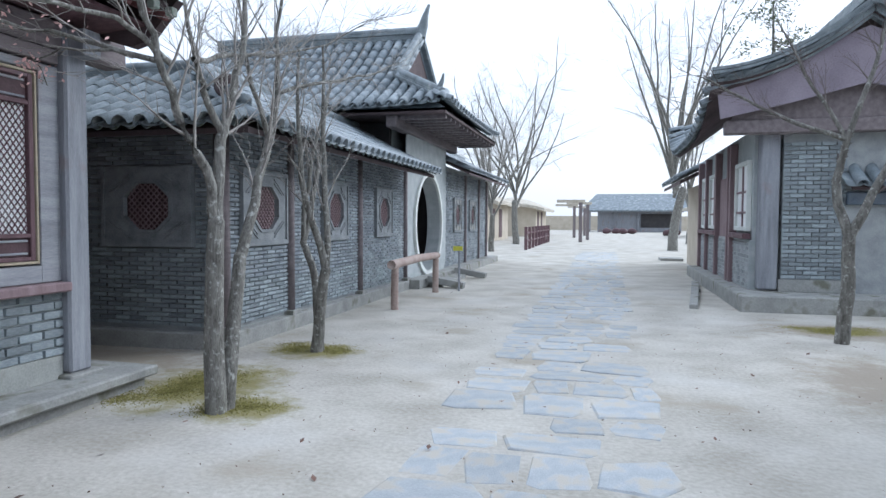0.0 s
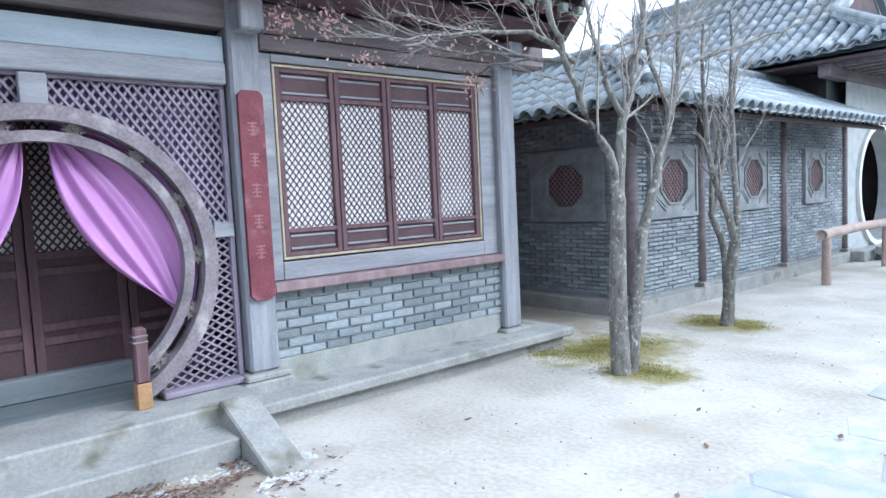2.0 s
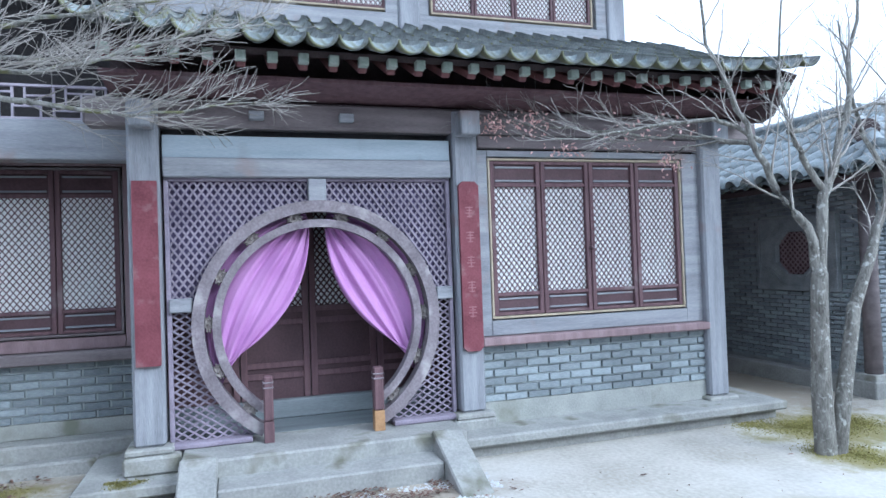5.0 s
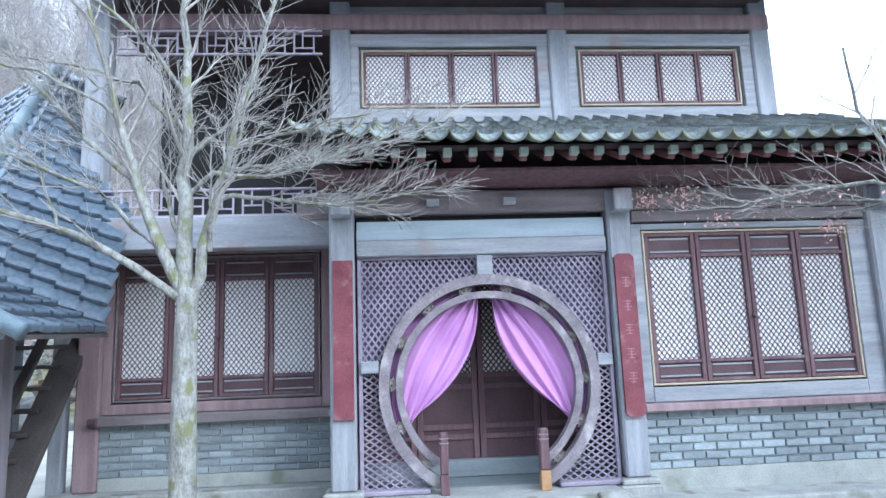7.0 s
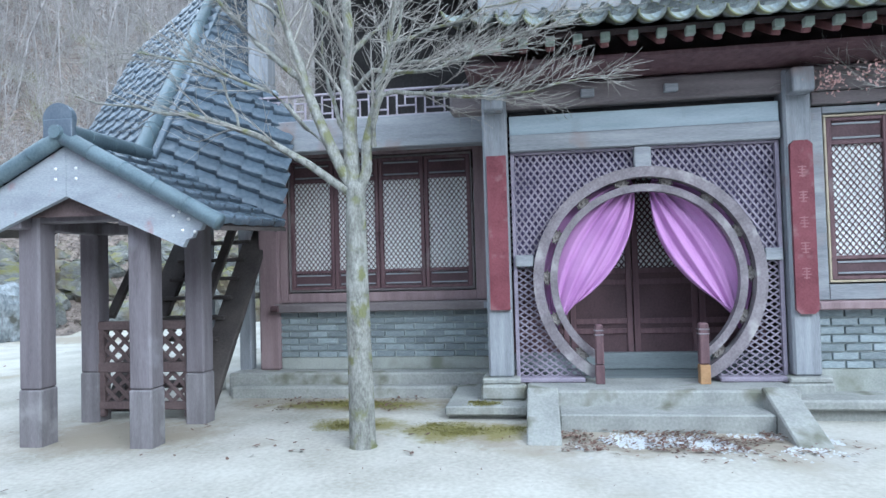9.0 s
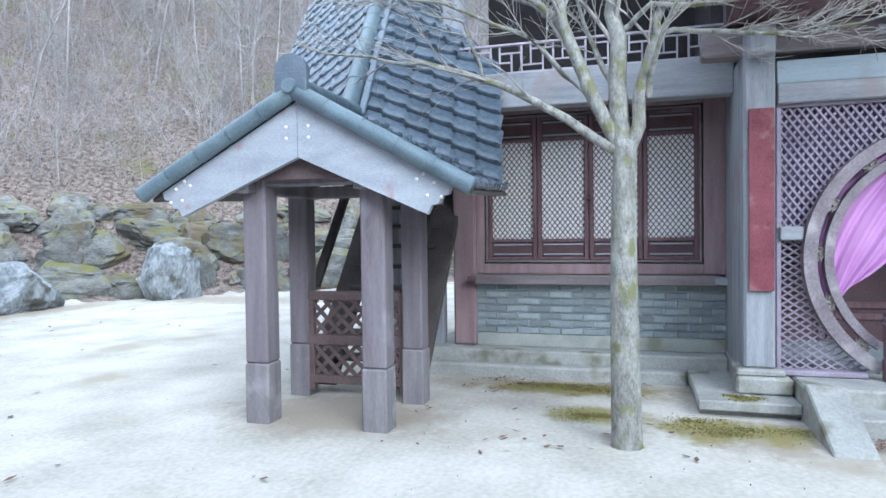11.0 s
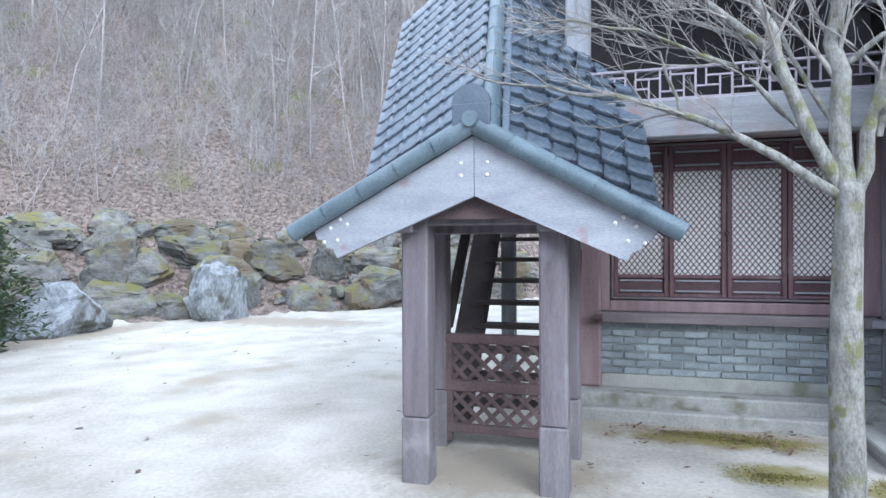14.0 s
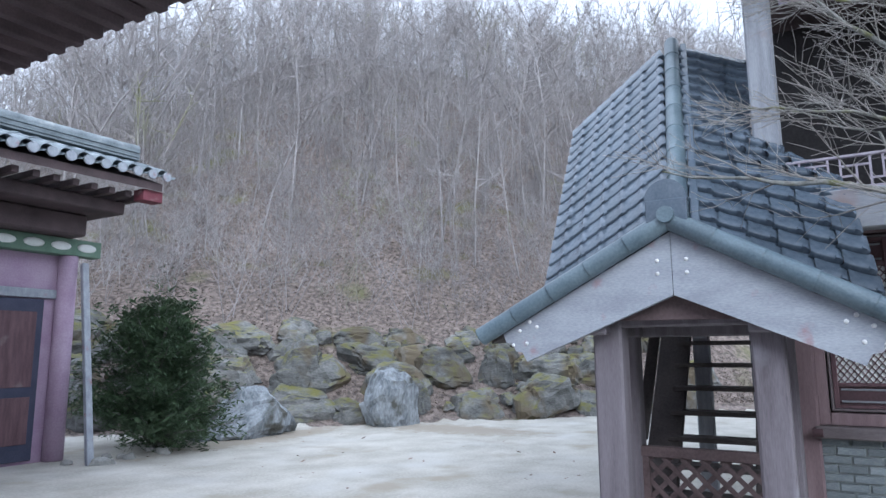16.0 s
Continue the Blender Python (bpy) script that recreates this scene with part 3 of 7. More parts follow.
def lattice(name, u0, u1, z0, z1, pu, pz, w, place, mat, parent, thick=0.012, circle=None, label="", split=False):
    """Two layers of crossing laths in a rectangle. place(u, z, d): the point d metres in front of the plane."""
    verts, faces = [], []
    s = pz / pu
    for layer, sign in ((0, 1), (1, -1)):
        k = -int((z1 - z0) / pz) - 2
        while k * pu < (u1 - u0) + (z1 - z0) / s + pu:
            # the line z = z0 + sign * s * (u - start)
            start = u0 + k * pu if sign > 0 else u0 + k * pu
            if sign > 0:
                a, b = (start, z0), (start + (z1 - z0) / s, z1)
            else:
                a, b = (start, z0), (start - (z1 - z0) / s, z1)
            k += 1
            lo, hi = 0.0, 1.0
            du = b[0] - a[0]
            ta, tb = (u0 - a[0]) / du, (u1 - a[0]) / du
            lo, hi = max(lo, min(ta, tb)), min(hi, max(ta, tb))
            if hi - lo < 0.01:
                continue
            p = (a[0] + du * lo, a[1] + (z1 - z0) * lo)
            q = (a[0] + du * hi, a[1] + (z1 - z0) * hi)
            for p2, q2 in (clip_circle(p, q, *circle) if circle else [(p, q)]):
                dx, dz = q2[0] - p2[0], q2[1] - p2[1]
                ln = math.hypot(dx, dz)
                if ln < 0.01:
                    continue
                nx, nz = -dz / ln * w / 2, dx / ln * w / 2
                d0 = layer * thick
                if split and verts:
                    mesh_part(name, verts, faces, mat, parent)
                    verts, faces = [], []
                n0 = len(verts)
                for d in (d0, d0 + thick):
                    for e, f in ((p2, 1), (q2, 1), (q2, -1), (p2, -1)):
                        verts.append(place(e[0] + nx * f, e[1] + nz * f, d))
                faces += [(n0 + 4, n0 + 5, n0 + 6, n0 + 7), (n0, n0 + 1, n0 + 5, n0 + 4), (n0 + 2, n0 + 3, n0 + 7, n0 + 6), (n0 + 1, n0 + 2, n0 + 6, n0 + 5), (n0 + 3, n0, n0 + 4, n0 + 7)]
    return mesh_part(name, verts, faces, mat, parent, label)


# ---- the two-storey teahouse: columns, beams, walls ----
FX = -4.0   # the plane of its front
PLAT = 0.27  # its platform's height


def column(y0, y1, x0, x1, z0, z1, mat, label, foot=True):
    t = thing("wooden_column", ((x0 + x1) / 2, (y0 + y1) / 2, z0), label, "column", "columns of the teahouse")
    box("shaft", x0, x1, y0, y1, z0 + (0.05 if foot else 0), z1, mat, t, bevel=0.02)
    if foot:
        box("base_stone", x0 - 0.05, x1 + 0.06, y0 - 0.06, y1 + 0.06, z0, z0 + 0.05, M["stone"], t, "pale stone base", bevel=0.012)
    return t


COL = "grey weathered square timber column on a stone base"
column(-0.25, -0.02, -4.13, -3.9, PLAT, 3.0, M["grey_wood"], COL)
column(2.39, 2.62, -4.13, -3.9, PLAT, 3.0, M["grey_wood"], COL)
column(5.02, 5.25, -4.13, -3.9, 0.165, 3.0, M["grey_wood"], COL)

plat = box("platform", -9.0, -3.52, 0.10, 2.3, -0.1, PLAT, M["stone"], bevel=0.015)
structure(plat, "low grey stone platform under the teahouse, worn at the edges", "platform")
box("platform_base", -9.0, -3.66, 2.302, 5.58, -0.1, 0.099, M["stone"], bevel=0)["kind"] = "structure"
structure(box("platform", -9.0, -3.56, 2.302, 5.64, 0.10, 0.185, M["stone"], bevel=0.015), "low grey stone slab under the window bay, worn at the edges", "platform")
plat2 = box("platform", -9.0, -4.72, -3.2, -0.262, -0.1, PLAT - 0.03, M["stone"], bevel=0.015)
structure(plat2, "low grey stone platform under the recessed bay", "platform")
box("platform_ledge", -4.719, -4.56, -3.1, -0.63, -0.1, 0.12, M["stone"], bevel=0.02)["kind"] = "structure"
box("kerb_slab", -4.68, -3.56, -0.62, 0.098, 0.05, 0.13, M["stone"], bevel=0.012)["kind"] = "structure"
box("kerb_base", -4.66, -3.64, -0.60, 0.098, -0.08, 0.049, M["stone"], bevel=0)["kind"] = "structure"
structure(box("platform", -9.0, -3.97, -0.259, 0.099, -0.1, PLAT, M["stone"], bevel=0.01), "stone sill under the corner of the teahouse", "platform")
structure(box("base_stone", -4.0, -3.80, -0.32, 0.09, 0.131, 0.269, M["stone"], bevel=0.02), "pale stone block under the corner column", "stone")

structure(box("base_stone", -4.2, -3.83, 2.303, 2.69, 0.16, 0.269, M["stone"], bevel=0.015), "stone block under the column", "stone")
# brick apron walls with plaster base
for (y0, y1, xf, zb, seed, name) in ((2.62, 5.02, -3.98, 0.165, 3, "wall_1"), (-2.68, -0.25, -4.98, PLAT - 0.03, 5, "wall_2")):
    w = box(name, xf - 0.16, xf - 0.012, y0, y1, zb, 0.885, M["mortar"], bevel=0)
    structure(w, "low grey brick wall with wide pale mortar joints", "wall")
    box("plaster_base", xf - 0.15, xf + 0.012, y0, y1, zb, 0.375, M["plaster"], w, "rough pale plaster base", bevel=0.006)
    brick_wall(w, (xf, y0, 0), (0, 1, 0), (1, 0, 0), y1 - y0, 0.38, 0.88, 0.205, 0.058, 0.0165, seed=seed)


def window(name, y0, y1, z0, z1, x, leaves, glass, label, rails=True, mat="maroon", pz=0.067, pu=0.052):
    """A wooden window of latticed leaves backed with paper, in the plane x, facing +x."""
    t = thing(name, (x, (y0 + y1) / 2, z0), label, "window", kind="structure")
    bm = bmesh.new()
    f = 0.02
    for a in ((y0 - f, y1 + f, z1, z1 + f), (y0 - f, y1 + f, z0 - f, z0), (y0 - f, y0, z0, z1), (y1, y1 + f, z0, z1)):
        add_box(bm, x - 0.06, x + 0.012, *a, 0.004)
    part("outer_frame", bm, M["yellow" if glass == "paper" else "brown_wood"], t, "ochre-edged outer frame" if glass == "paper" else "brown outer frame")
    lw = (y1 - y0) / leaves
    top = 0.17 * (z1 - z0) if rails else 0.04
    bot = 0.15 * (z1 - z0) if rails else 0.04
    for i in range(leaves):
        a, b = y0 + i * lw + 0.004, y0 + (i + 1) * lw - 0.004
        bm = bmesh.new()
        s = 0.042 if rails else 0.03
        add_box(bm, x - 0.045, x, a, a + s, z0 + 0.004, z1 - 0.004, 0.005)
        add_box(bm, x - 0.045, x, b - s, b, z0 + 0.004, z1 - 0.004, 0.005)
        hs = [(z0 + 0.004, z0 + 0.036), (z1 - 0.036, z1 - 0.004)]
        if rails:
            hs += [(z0 + bot - 0.034, z0 + bot), (z1 - top, z1 - top + 0.034)]
        for c, d in hs:
            add_box(bm, x - 0.043, x - 0.002, a + s - 0.001, b - s + 0.001, c, d, 0.004)
        leaf = part("leaf", bm, M[mat], t, "maroon latticed window leaf")
        if rails:
            for c, d in ((z0 + 0.04, z0 + bot - 0.037), (z1 - top + 0.037, z1 - 0.04)):
                box("panel", x - 0.04, x - 0.025, a + s, b - s, c, d, M["maroon_dark"], leaf, bevel=0)
                bm = bmesh.new()
                for e0, e1 in ((c + 0.012, c + 0.03), (d - 0.03, d - 0.012)):
                    add_box(bm, x - 0.026, x - 0.014, a + s + 0.015, b - s - 0.015, e0, e1, 0.003)
                part("moulding", bm, M["grey_wood_h"], leaf, "worn grey moulding")
        zb, zt = (z0 + bot, z1 - top) if rails else (z0 + 0.036, z1 - 0.036)
        box("paper", x - 0.046, x - 0.04, a + s, b - s, zb, zt, M[glass], leaf, "white paper backing", bevel=0)
        lattice("lattice", a + s, b - s, zb, zt, pu, pz, 0.0088, lambda u, z, d: (x - 0.0395 + d, u, z), M["maroon"], leaf, 0.005)
    if rails:
        bm = bmesh.new()
        bmesh.ops.create_uvsphere(bm, u_segments=10, v_segments=6, radius=0.022, matrix=Matrix.Translation((x + 0.012, (y0 + y1) / 2, z0 + 0.42 * (z1 - z0))))
        part("knob", bm, M["maroon_dark"], t, "dark turned knob", True)
    return t


window("window_1", 2.76, 4.80, 1.14, 2.57, -3.985, 4, "paper", "maroon four-leaf lattice window backed with white paper, closed")
window("window_2", -2.56, -0.48, 1.13, 2.60, -5.0, 4, "paper_dim", "dark maroon four-leaf lattice window, closed, in the shaded bay")

# frames round the two windows
bm = bmesh.new()
add_box(bm, -4.10, -3.97, 2.62, 2.73, 0.97, 2.66, 0.005)
add_box(bm, -4.10, -3.97, 4.83, 5.02, 0.97, 2.66, 0.005)
add_box(bm, -4.10, -3.965, 2.731, 4.829, 0.97, 1.105, 0.005)
add_box(bm, -4.10, -3.965, 2.731, 4.829, 2.602, 2.66, 0.005)
structure(part("window_surround", bm, M["grey_wood_h"]), "grey plank surround of the window", "trim")
bm = bmesh.new()
add_box(bm, -5.12, -4.985, -2.68, -2.595, 0.99, 2.72, 0.005)
add_box(bm, -5.12, -4.985, -0.445, -0.25, 0.99, 2.72, 0.005)
add_box(bm, -5.12, -4.98, -2.594, -0.446, 0.99, 1.095, 0.005)
add_box(bm, -5.12, -4.98, -2.594, -0.446, 2.635, 2.72, 0.005)
structure(part("window_surround", bm, M["mauve_wood"]), "brown plank surround of the shaded window", "trim")
structure(box("window_sill", -4.12, -3.86, 2.6, 5.02, 0.89, 0.965, M["mauve_wood"], bevel=0.012), "projecting reddish brown window ledge", "sill")
structure(box("window_sill", -5.12, -4.86, -2.72, -0.3, 0.885, 0.985, M["brown_wood"], bevel=0.012), "projecting brown window ledge", "sill")
bm = bmesh.new()
bmesh.ops.create_cone(bm, cap_ends=True, segments=14, radius1=0.035, radius2=0.035, depth=0.08, matrix=pose(-4.84, -2.70, 0.935, 90, 0, 0))
structure(part("ledge_peg", bm, M["maroon_dark"]), "dark round end of the ledge", "trim")
box("beam_end", -4.98, -4.84, -0.36, -0.2, 0.90, 0.97, M["grey_wood_h"])["kind"] = "structure"

# beams over the front
structure(box("lintel", -4.08, -3.93, 0.0, 2.37, 2.40, 2.555, M["grey_wood_h"], bevel=0.01), "grey weathered lintel plank over the moon gate", "beam")
structure(box("pale_panel", -4.07, -3.955, 0.0, 2.37, 2.557, 2.735, M["blue_wood"], bevel=0.004), "pale blue-grey panel over the lintel", "panel")
structure(box("lintel", -4.08, -3.94, 2.64, 5.0, 2.68, 2.79, M["brown_wood"], bevel=0.008), "brown plank over the window", "beam")
structure(box("beam", -4.16, -3.93, -0.55, 5.75, 2.80, 3.02, M["brown_wood"], bevel=0.02), "brown eave beam carried on the columns", "beam")
for y in (0.72, 1.45):
    structure(box("beam_peg", -3.93, -3.86, y - 0.06, y + 0.06, 2.86, 2.93, M["grey_wood_h"]), "small grey peg in the beam", "trim")
for y in (-0.135, 2.505, 5.14):
    structure(box("bracket", -3.92, -3.74, y - 0.09, y + 0.09, 2.76, 2.97, M["grey_wood"], bevel=0.012), "grey square beam end over a column", "bracket")
# gaps over the window and gate: their shade is put into the infill colour
structure(box("wall_3", -4.12, -4.02, 2.64, 5.0, 2.66, 2.79, M["dark"], bevel=0), "infill over the window, coloured near-black as if unlit", "wall")
structure(box("wall_4", -4.14, -4.07, 0.0, 2.37, 2.74, 2.80, M["dark"], bevel=0), "infill coloured near-black as if unlit", "wall")

# recessed bay: corner post, balcony beam, soffit
column(-2.92, -2.68, -5.16, -4.92, PLAT - 0.03, 2.95, M["mauve_wood"], "mauve brown square timber column at the end of the bay", foot=False)
structure(box("balcony_beam", -4.62, -4.42, -3.05, -0.25, 2.60, 2.93, M["grey_wood_h"], bevel=0.01), "pale grey balcony edge beam", "beam")
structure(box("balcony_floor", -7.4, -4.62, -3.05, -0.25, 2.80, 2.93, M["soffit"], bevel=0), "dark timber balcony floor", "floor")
structure(box("wall_5", -5.2, -5.08, -2.68, -0.25, 2.72, 2.80, M["maroon_dark"], bevel=0), "infill coloured near-black as if unlit over the shaded window", "wall")
structure(box("wall_6", -5.1, -4.14, -0.25, -0.1, PLAT, 2.8, M["grey_wood"], bevel=0), "grey return wall beside the recessed bay", "wall")
structure(box("wall_7", -9.0, -5.17, -2.9, -2.75, 0.2, 2.8, M["plaster"], bevel=0), "plastered end wall", "wall")
# added wall: blocks light from behind so the hall's end wall stays dark
structure(box("wall_27", -6.7, -6.55, 5.2, 7.2, -0.05, 3.3, M["soffit"], bevel=0), "dark board wall added to keep light out of the gap between the houses", "wall")
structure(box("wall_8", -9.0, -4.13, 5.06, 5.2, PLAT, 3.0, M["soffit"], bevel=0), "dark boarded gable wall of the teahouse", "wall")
structure(box("wall_9", -9.0, -8.88, -2.75, 5.06, PLAT, 5.4, M["plaster"], bevel=0), "plain back wall of the teahouse", "wall")
structure(box("floor_1", -8.88, -4.14, -0.1, 5.06, PLAT - 0.05, PLAT + 0.004, M["floor_grey"], bevel=0), "grey board floor inside the teahouse", "floor")
# ceiling and partition carry the room's shade in their near-black colour
structure(box("ceiling_1", -8.88, -4.17, -0.1, 5.06, 2.96, 3.0, M["dark"], bevel=0), "ceiling coloured near-black as if unlit", "ceiling")
structure(box("wall_10", -8.88, -4.15, 2.46, 2.56, PLAT, 2.96, M["dark"], bevel=0), "partition behind the gate bay, coloured near-black as if unlit", "wall")

# balcony rail with fretwork
def fret(name, y0, y1, z0, z1, x, mat, label, cells=9, w=0.022):
    t = thing(name, (x, (y0 + y1) / 2, z0), label, "railing")
    for z in (z0, z1 - w):
        box("rail", x - 0.02, x + 0.02, y0, y1, z, z + w, mat, t, bevel=0.003)
    cw = (y1 - y0) / cells
    h = z1 - z0
    for i in range(cells):
        a = y0 + i * cw
        bm = bmesh.new()
        add_box(bm, x - 0.014, x + 0.014, a, a + w * 0.8, z0 + w, z1 - w, 0)
        lo, hi = (z0 + h * 0.36, z0 + h * 0.66) if i % 2 else (z0 + h * 0.25, z0 + h * 0.75)
        add_box(bm, x - 0.012, x + 0.012, a + w * 0.8, a + cw * 0.7, lo, lo + w * 0.7, 0)
        add_box(bm, x - 0.012, x + 0.012, a + cw * 0.3, a + cw, hi, hi + w * 0.7, 0)
        add_box(bm, x - 0.013, x + 0.013, a + cw * 0.68, a + cw * 0.68 + w * 0.7, z0 + w, hi, 0)
        add_box(bm, x - 0.013, x + 0.013, a + cw * 0.3, a + cw * 0.3 + w * 0.7, lo, z1 - w, 0)
        part("fretwork", bm, mat, t)
    return t


fret("balcony_railing", -2.75, -0.3, 2.97, 3.27, -4.66, M["pale_rail"], "mauve fretwork balcony railing on the edge beam", 8)
fret("hanging_fretwork", -2.7, -0.42, 4.92, 5.22, -5.0, M["lattice"], "mauve fretwork hung under the upper eave", 7)

# upper storey
UX = -5.3
structure(box("wall_11", UX - 0.14, UX - 0.05, -0.33, 5.0, 3.9, 5.9, M["grey_wood_h"], bevel=0), "grey plank wall of the upper storey", "wall")
for y0, y1 in ((-0.36, -0.12), (2.28, 2.52), (4.86, 5.1)):
    column(y0, y1, UX - 0.12, UX + 0.06, 4.1, 5.9, M["grey_wood"], "pale grey timber column of the upper storey", foot=False)
column(-3.02, -2.78, -5.2, -4.96, 2.93, 5.9, M["grey_wood"], "pale grey timber column on the balcony", foot=False)
window("window_3", 0.03, 2.15, 4.42, 5.1, UX, 4, "paper", "low four-leaf lattice window of the upper storey", rails=False)
window("window_4", 2.68, 4.66, 4.42, 5.1, UX, 4, "paper", "low four-leaf lattice window of the upper storey", rails=False)
bm = bmesh.new()
for a, b in ((-0.12, 2.28), (2.52, 4.86)):
    add_box(bm, UX - 0.05, UX + 0.03, a, b, 4.2, 4.37, 0.005)
    add_box(bm, UX - 0.05, UX + 0.03, a, b, 5.16, 5.32, 0.005)
    add_box(bm, UX - 0.05, UX + 0.025, a, a + 0.1, 4.37, 5.16, 0.004)
    add_box(bm, UX - 0.05, UX + 0.025, b - 0.14, b, 4.37, 5.16, 0.004)
structure(part("window_surround", bm, M["grey_wood_h"]), "pale grey surround of the upper windows", "trim")
structure(box("beam", UX - 0.1, UX + 0.08, -3.02, 5.1, 5.36, 5.56, M["mauve_wood"], bevel=0.015), "mauve brown beam under the upper eave", "beam")
structure(box("wall_12", -8.9, UX - 0.14, 4.9, 5.02, 3.0, 5.9, M["plaster"], bevel=0), "plastered upper end wall", "wall")
# balcony depth: shade painted as near-black walls
structure(box("wall_13", -7.5, -7.4, -3.05, -0.3, 2.93, 5.9, M["dark"], bevel=0), "back wall of the open balcony, coloured near-black as if unlit", "wall")
structure(box("wall_14", -7.4, UX - 0.14, -0.33, -0.2, 2.93, 5.9, M["dark"], bevel=0), "side wall of the open balcony, coloured near-black as if unlit", "wall")
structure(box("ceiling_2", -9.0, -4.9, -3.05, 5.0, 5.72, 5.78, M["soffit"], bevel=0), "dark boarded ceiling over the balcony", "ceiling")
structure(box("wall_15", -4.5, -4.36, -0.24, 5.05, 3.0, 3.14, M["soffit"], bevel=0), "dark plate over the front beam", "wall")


# ---- clay tile roofs ----
def arc_tile(name, length, r0, r1, up, material, segs=7, thick=0.014, depth=1.0):
    """One half-round tile lying along +x from 0 to length; up: a cover tile, else a pan tile."""
    verts, faces = [], []
    sgn = 1 if up else -1
    for x, r in ((0, r0), (length, r1)):
        for rr in (r, r - thick):
            for i in range(segs + 1):
                t = math.pi * (0.5 - (i / segs - 0.5) * (1.0 if up else 0.92))
                verts.append((x, rr * math.cos(t), depth * (sgn * (rr * math.sin(t)) - (0 if up else -r * 0.9))))
    n = segs + 1
    for i in range(segs):
        faces.append((i, i + 1, 2 * n + i + 1, 2 * n + i))
        faces.append((n + i + 1, n + i, 3 * n + i, 3 * n + i + 1))
        faces.append((2 * n + i, 2 * n + i + 1, 3 * n + i + 1, 3 * n + i))
        faces.append((i + 1, i, n + i, n + i + 1))
    me = bpy.data.meshes.new(name)
    me.from_pydata(verts, [], faces)
    me.polygons.foreach_set("use_smooth", [True] * len(me.polygons))
    me.materials.append(material)
    return me


def tiled_slope(parent, a, b, top_a, top_b, pitch, tile_len, cover, pan, joined, singles=0, sag=0.0, lift=0.0, seed=1, skip=None):
    """Rows of tiles from the eave a-b up to top_a-top_b. cover, pan: meshes; the rows past the singles are joined."""
    rng = random.Random(seed)
    a, b, top_a, top_b = Vector(a), Vector(b), Vector(top_a), Vector(top_b)
    n = max(int((b - a).length / pitch), 1)
    base = base_of(parent)
    jv, jf, made = [], [], 0
    for i in range(n + 1):
        f = i / n
        p, q = a.lerp(b, f), top_a.lerp(top_b, f)
        turn = 4 * lift * (f - 0.5) ** 4 * 4
        down = p - q
        ln = down.length
        k = max(int(ln / tile_len), 1)
        side = (b - a).normalized()
        for kind, me, off in (("pan_tile", pan, 0.0), ("cover_tile", cover, 0.5)):
            if me is None or (off and i == n):
                continue
            for j in range(k):
                g0 = j / k
                s = q.lerp(p, g0) + side * (off * pitch)
                e = q.lerp(p, (j + 1) / k + 0.05) + side * (off * pitch)
                mid = (g0 + 0.5 / k)
                s.z += -sag * 4 * g0 * (1 - g0) + turn * g0 ** 2
                e.z += -sag * 4 * min((j + 1) / k, 1) * (1 - min((j + 1) / k, 1)) + turn * ((j + 1) / k) ** 2 + 0.012
                if skip and skip((s + e) / 2):
                    continue
                x = (e - s).normalized()
                y = (side - x * side.dot(x)).normalized()
                z = x.cross(y)
                if z.z < 0:
                    y, z = -y, -z
                m = Matrix((x, y, z)).transposed().to_4x4()
                m = Matrix.Translation(s + z * (0.03 if off else 0.0)) @ m @ pose(0, 0, 0, rng.uniform(-1.5, 1.5), 0, rng.uniform(-0.6, 0.6)) @ Matrix.Diagonal(((e - s).length / tile_len, 1, 1, 1))
                if made < singles:
                    ob = new(kind, me)
                    ob.parent = parent
                    ob.matrix_basis = Matrix.Translation(-base) @ m
                    made += 1
                else:
                    k0 = len(jv)
                    jv += [tuple(m @ v.co) for v in me.vertices]
                    jf += [tuple(k0 + w for w in pl.vertices) for pl in me.polygons]
    if jv:
        ob = mesh_part("tile_rows", jv, jf, joined, parent, "", True)
        ob["kind"] = "stuff"
    return made


pan_a = arc_tile("pan_tile", 0.30, 0.108, 0.116, False, M["tile_mossy"], 8, 0.02)
pan_b = arc_tile("pan_tile", 0.32, 0.13, 0.136, False, M["tile_joined"], 5, depth=0.36)
cover_b = arc_tile("cover_tile", 0.32, 0.094, 0.098, True, M["tile_joined"], 6)
pan_s = arc_tile("pan_tile", 0.32, 0.13, 0.136, False, M["tile"], 5, depth=0.36)
cover_s = arc_tile("cover_tile", 0.32, 0.094, 0.098, True, M["tile"], 6)


def slab(name, pts, thick, mat, parent=None, label=""):
    """A board of that thickness under a flat polygon."""
    bm = bmesh.new()
    top = [bm.verts.new(p) for p in pts]
    low = [bm.verts.new((p[0], p[1], p[2] - thick)) for p in pts]
    bm.faces.new(top)
    bm.faces.new(low[::-1])
    for i in range(len(pts)):
        j = (i + 1) % len(pts)
        bm.faces.new((top[j], top[i], low[i], low[j]))
    bmesh.ops.recalc_face_normals(bm, faces=bm.faces)
    return part(name, bm, mat, parent, label)


def drip_mesh(w=0.214, h=0.10, t=0.02, seg=10):
    """A crescent drip tile facing +x, its cusps at the sides."""
    verts, faces = [], []
    for x in (0, -t):
        for i in range(seg + 1):
            u = i / seg * 2 - 1
            verts.append((x - 0.02 * (1 - u * u), u * w / 2, -0.022 * (1 - u * u)))
            verts.append((x, u * w / 2, -h * (1 - u * u) - 0.004))
    n = 2 * (seg + 1)
    for i in range(seg):
        a = 2 * i
        faces += [(a, a + 1, a + 3, a + 2), (n + a, n + a + 2, n + a + 3, n + a + 1), (a, a + 2, n + a + 2, n + a), (a + 1, n + a + 1, n + a + 3, a + 3)]
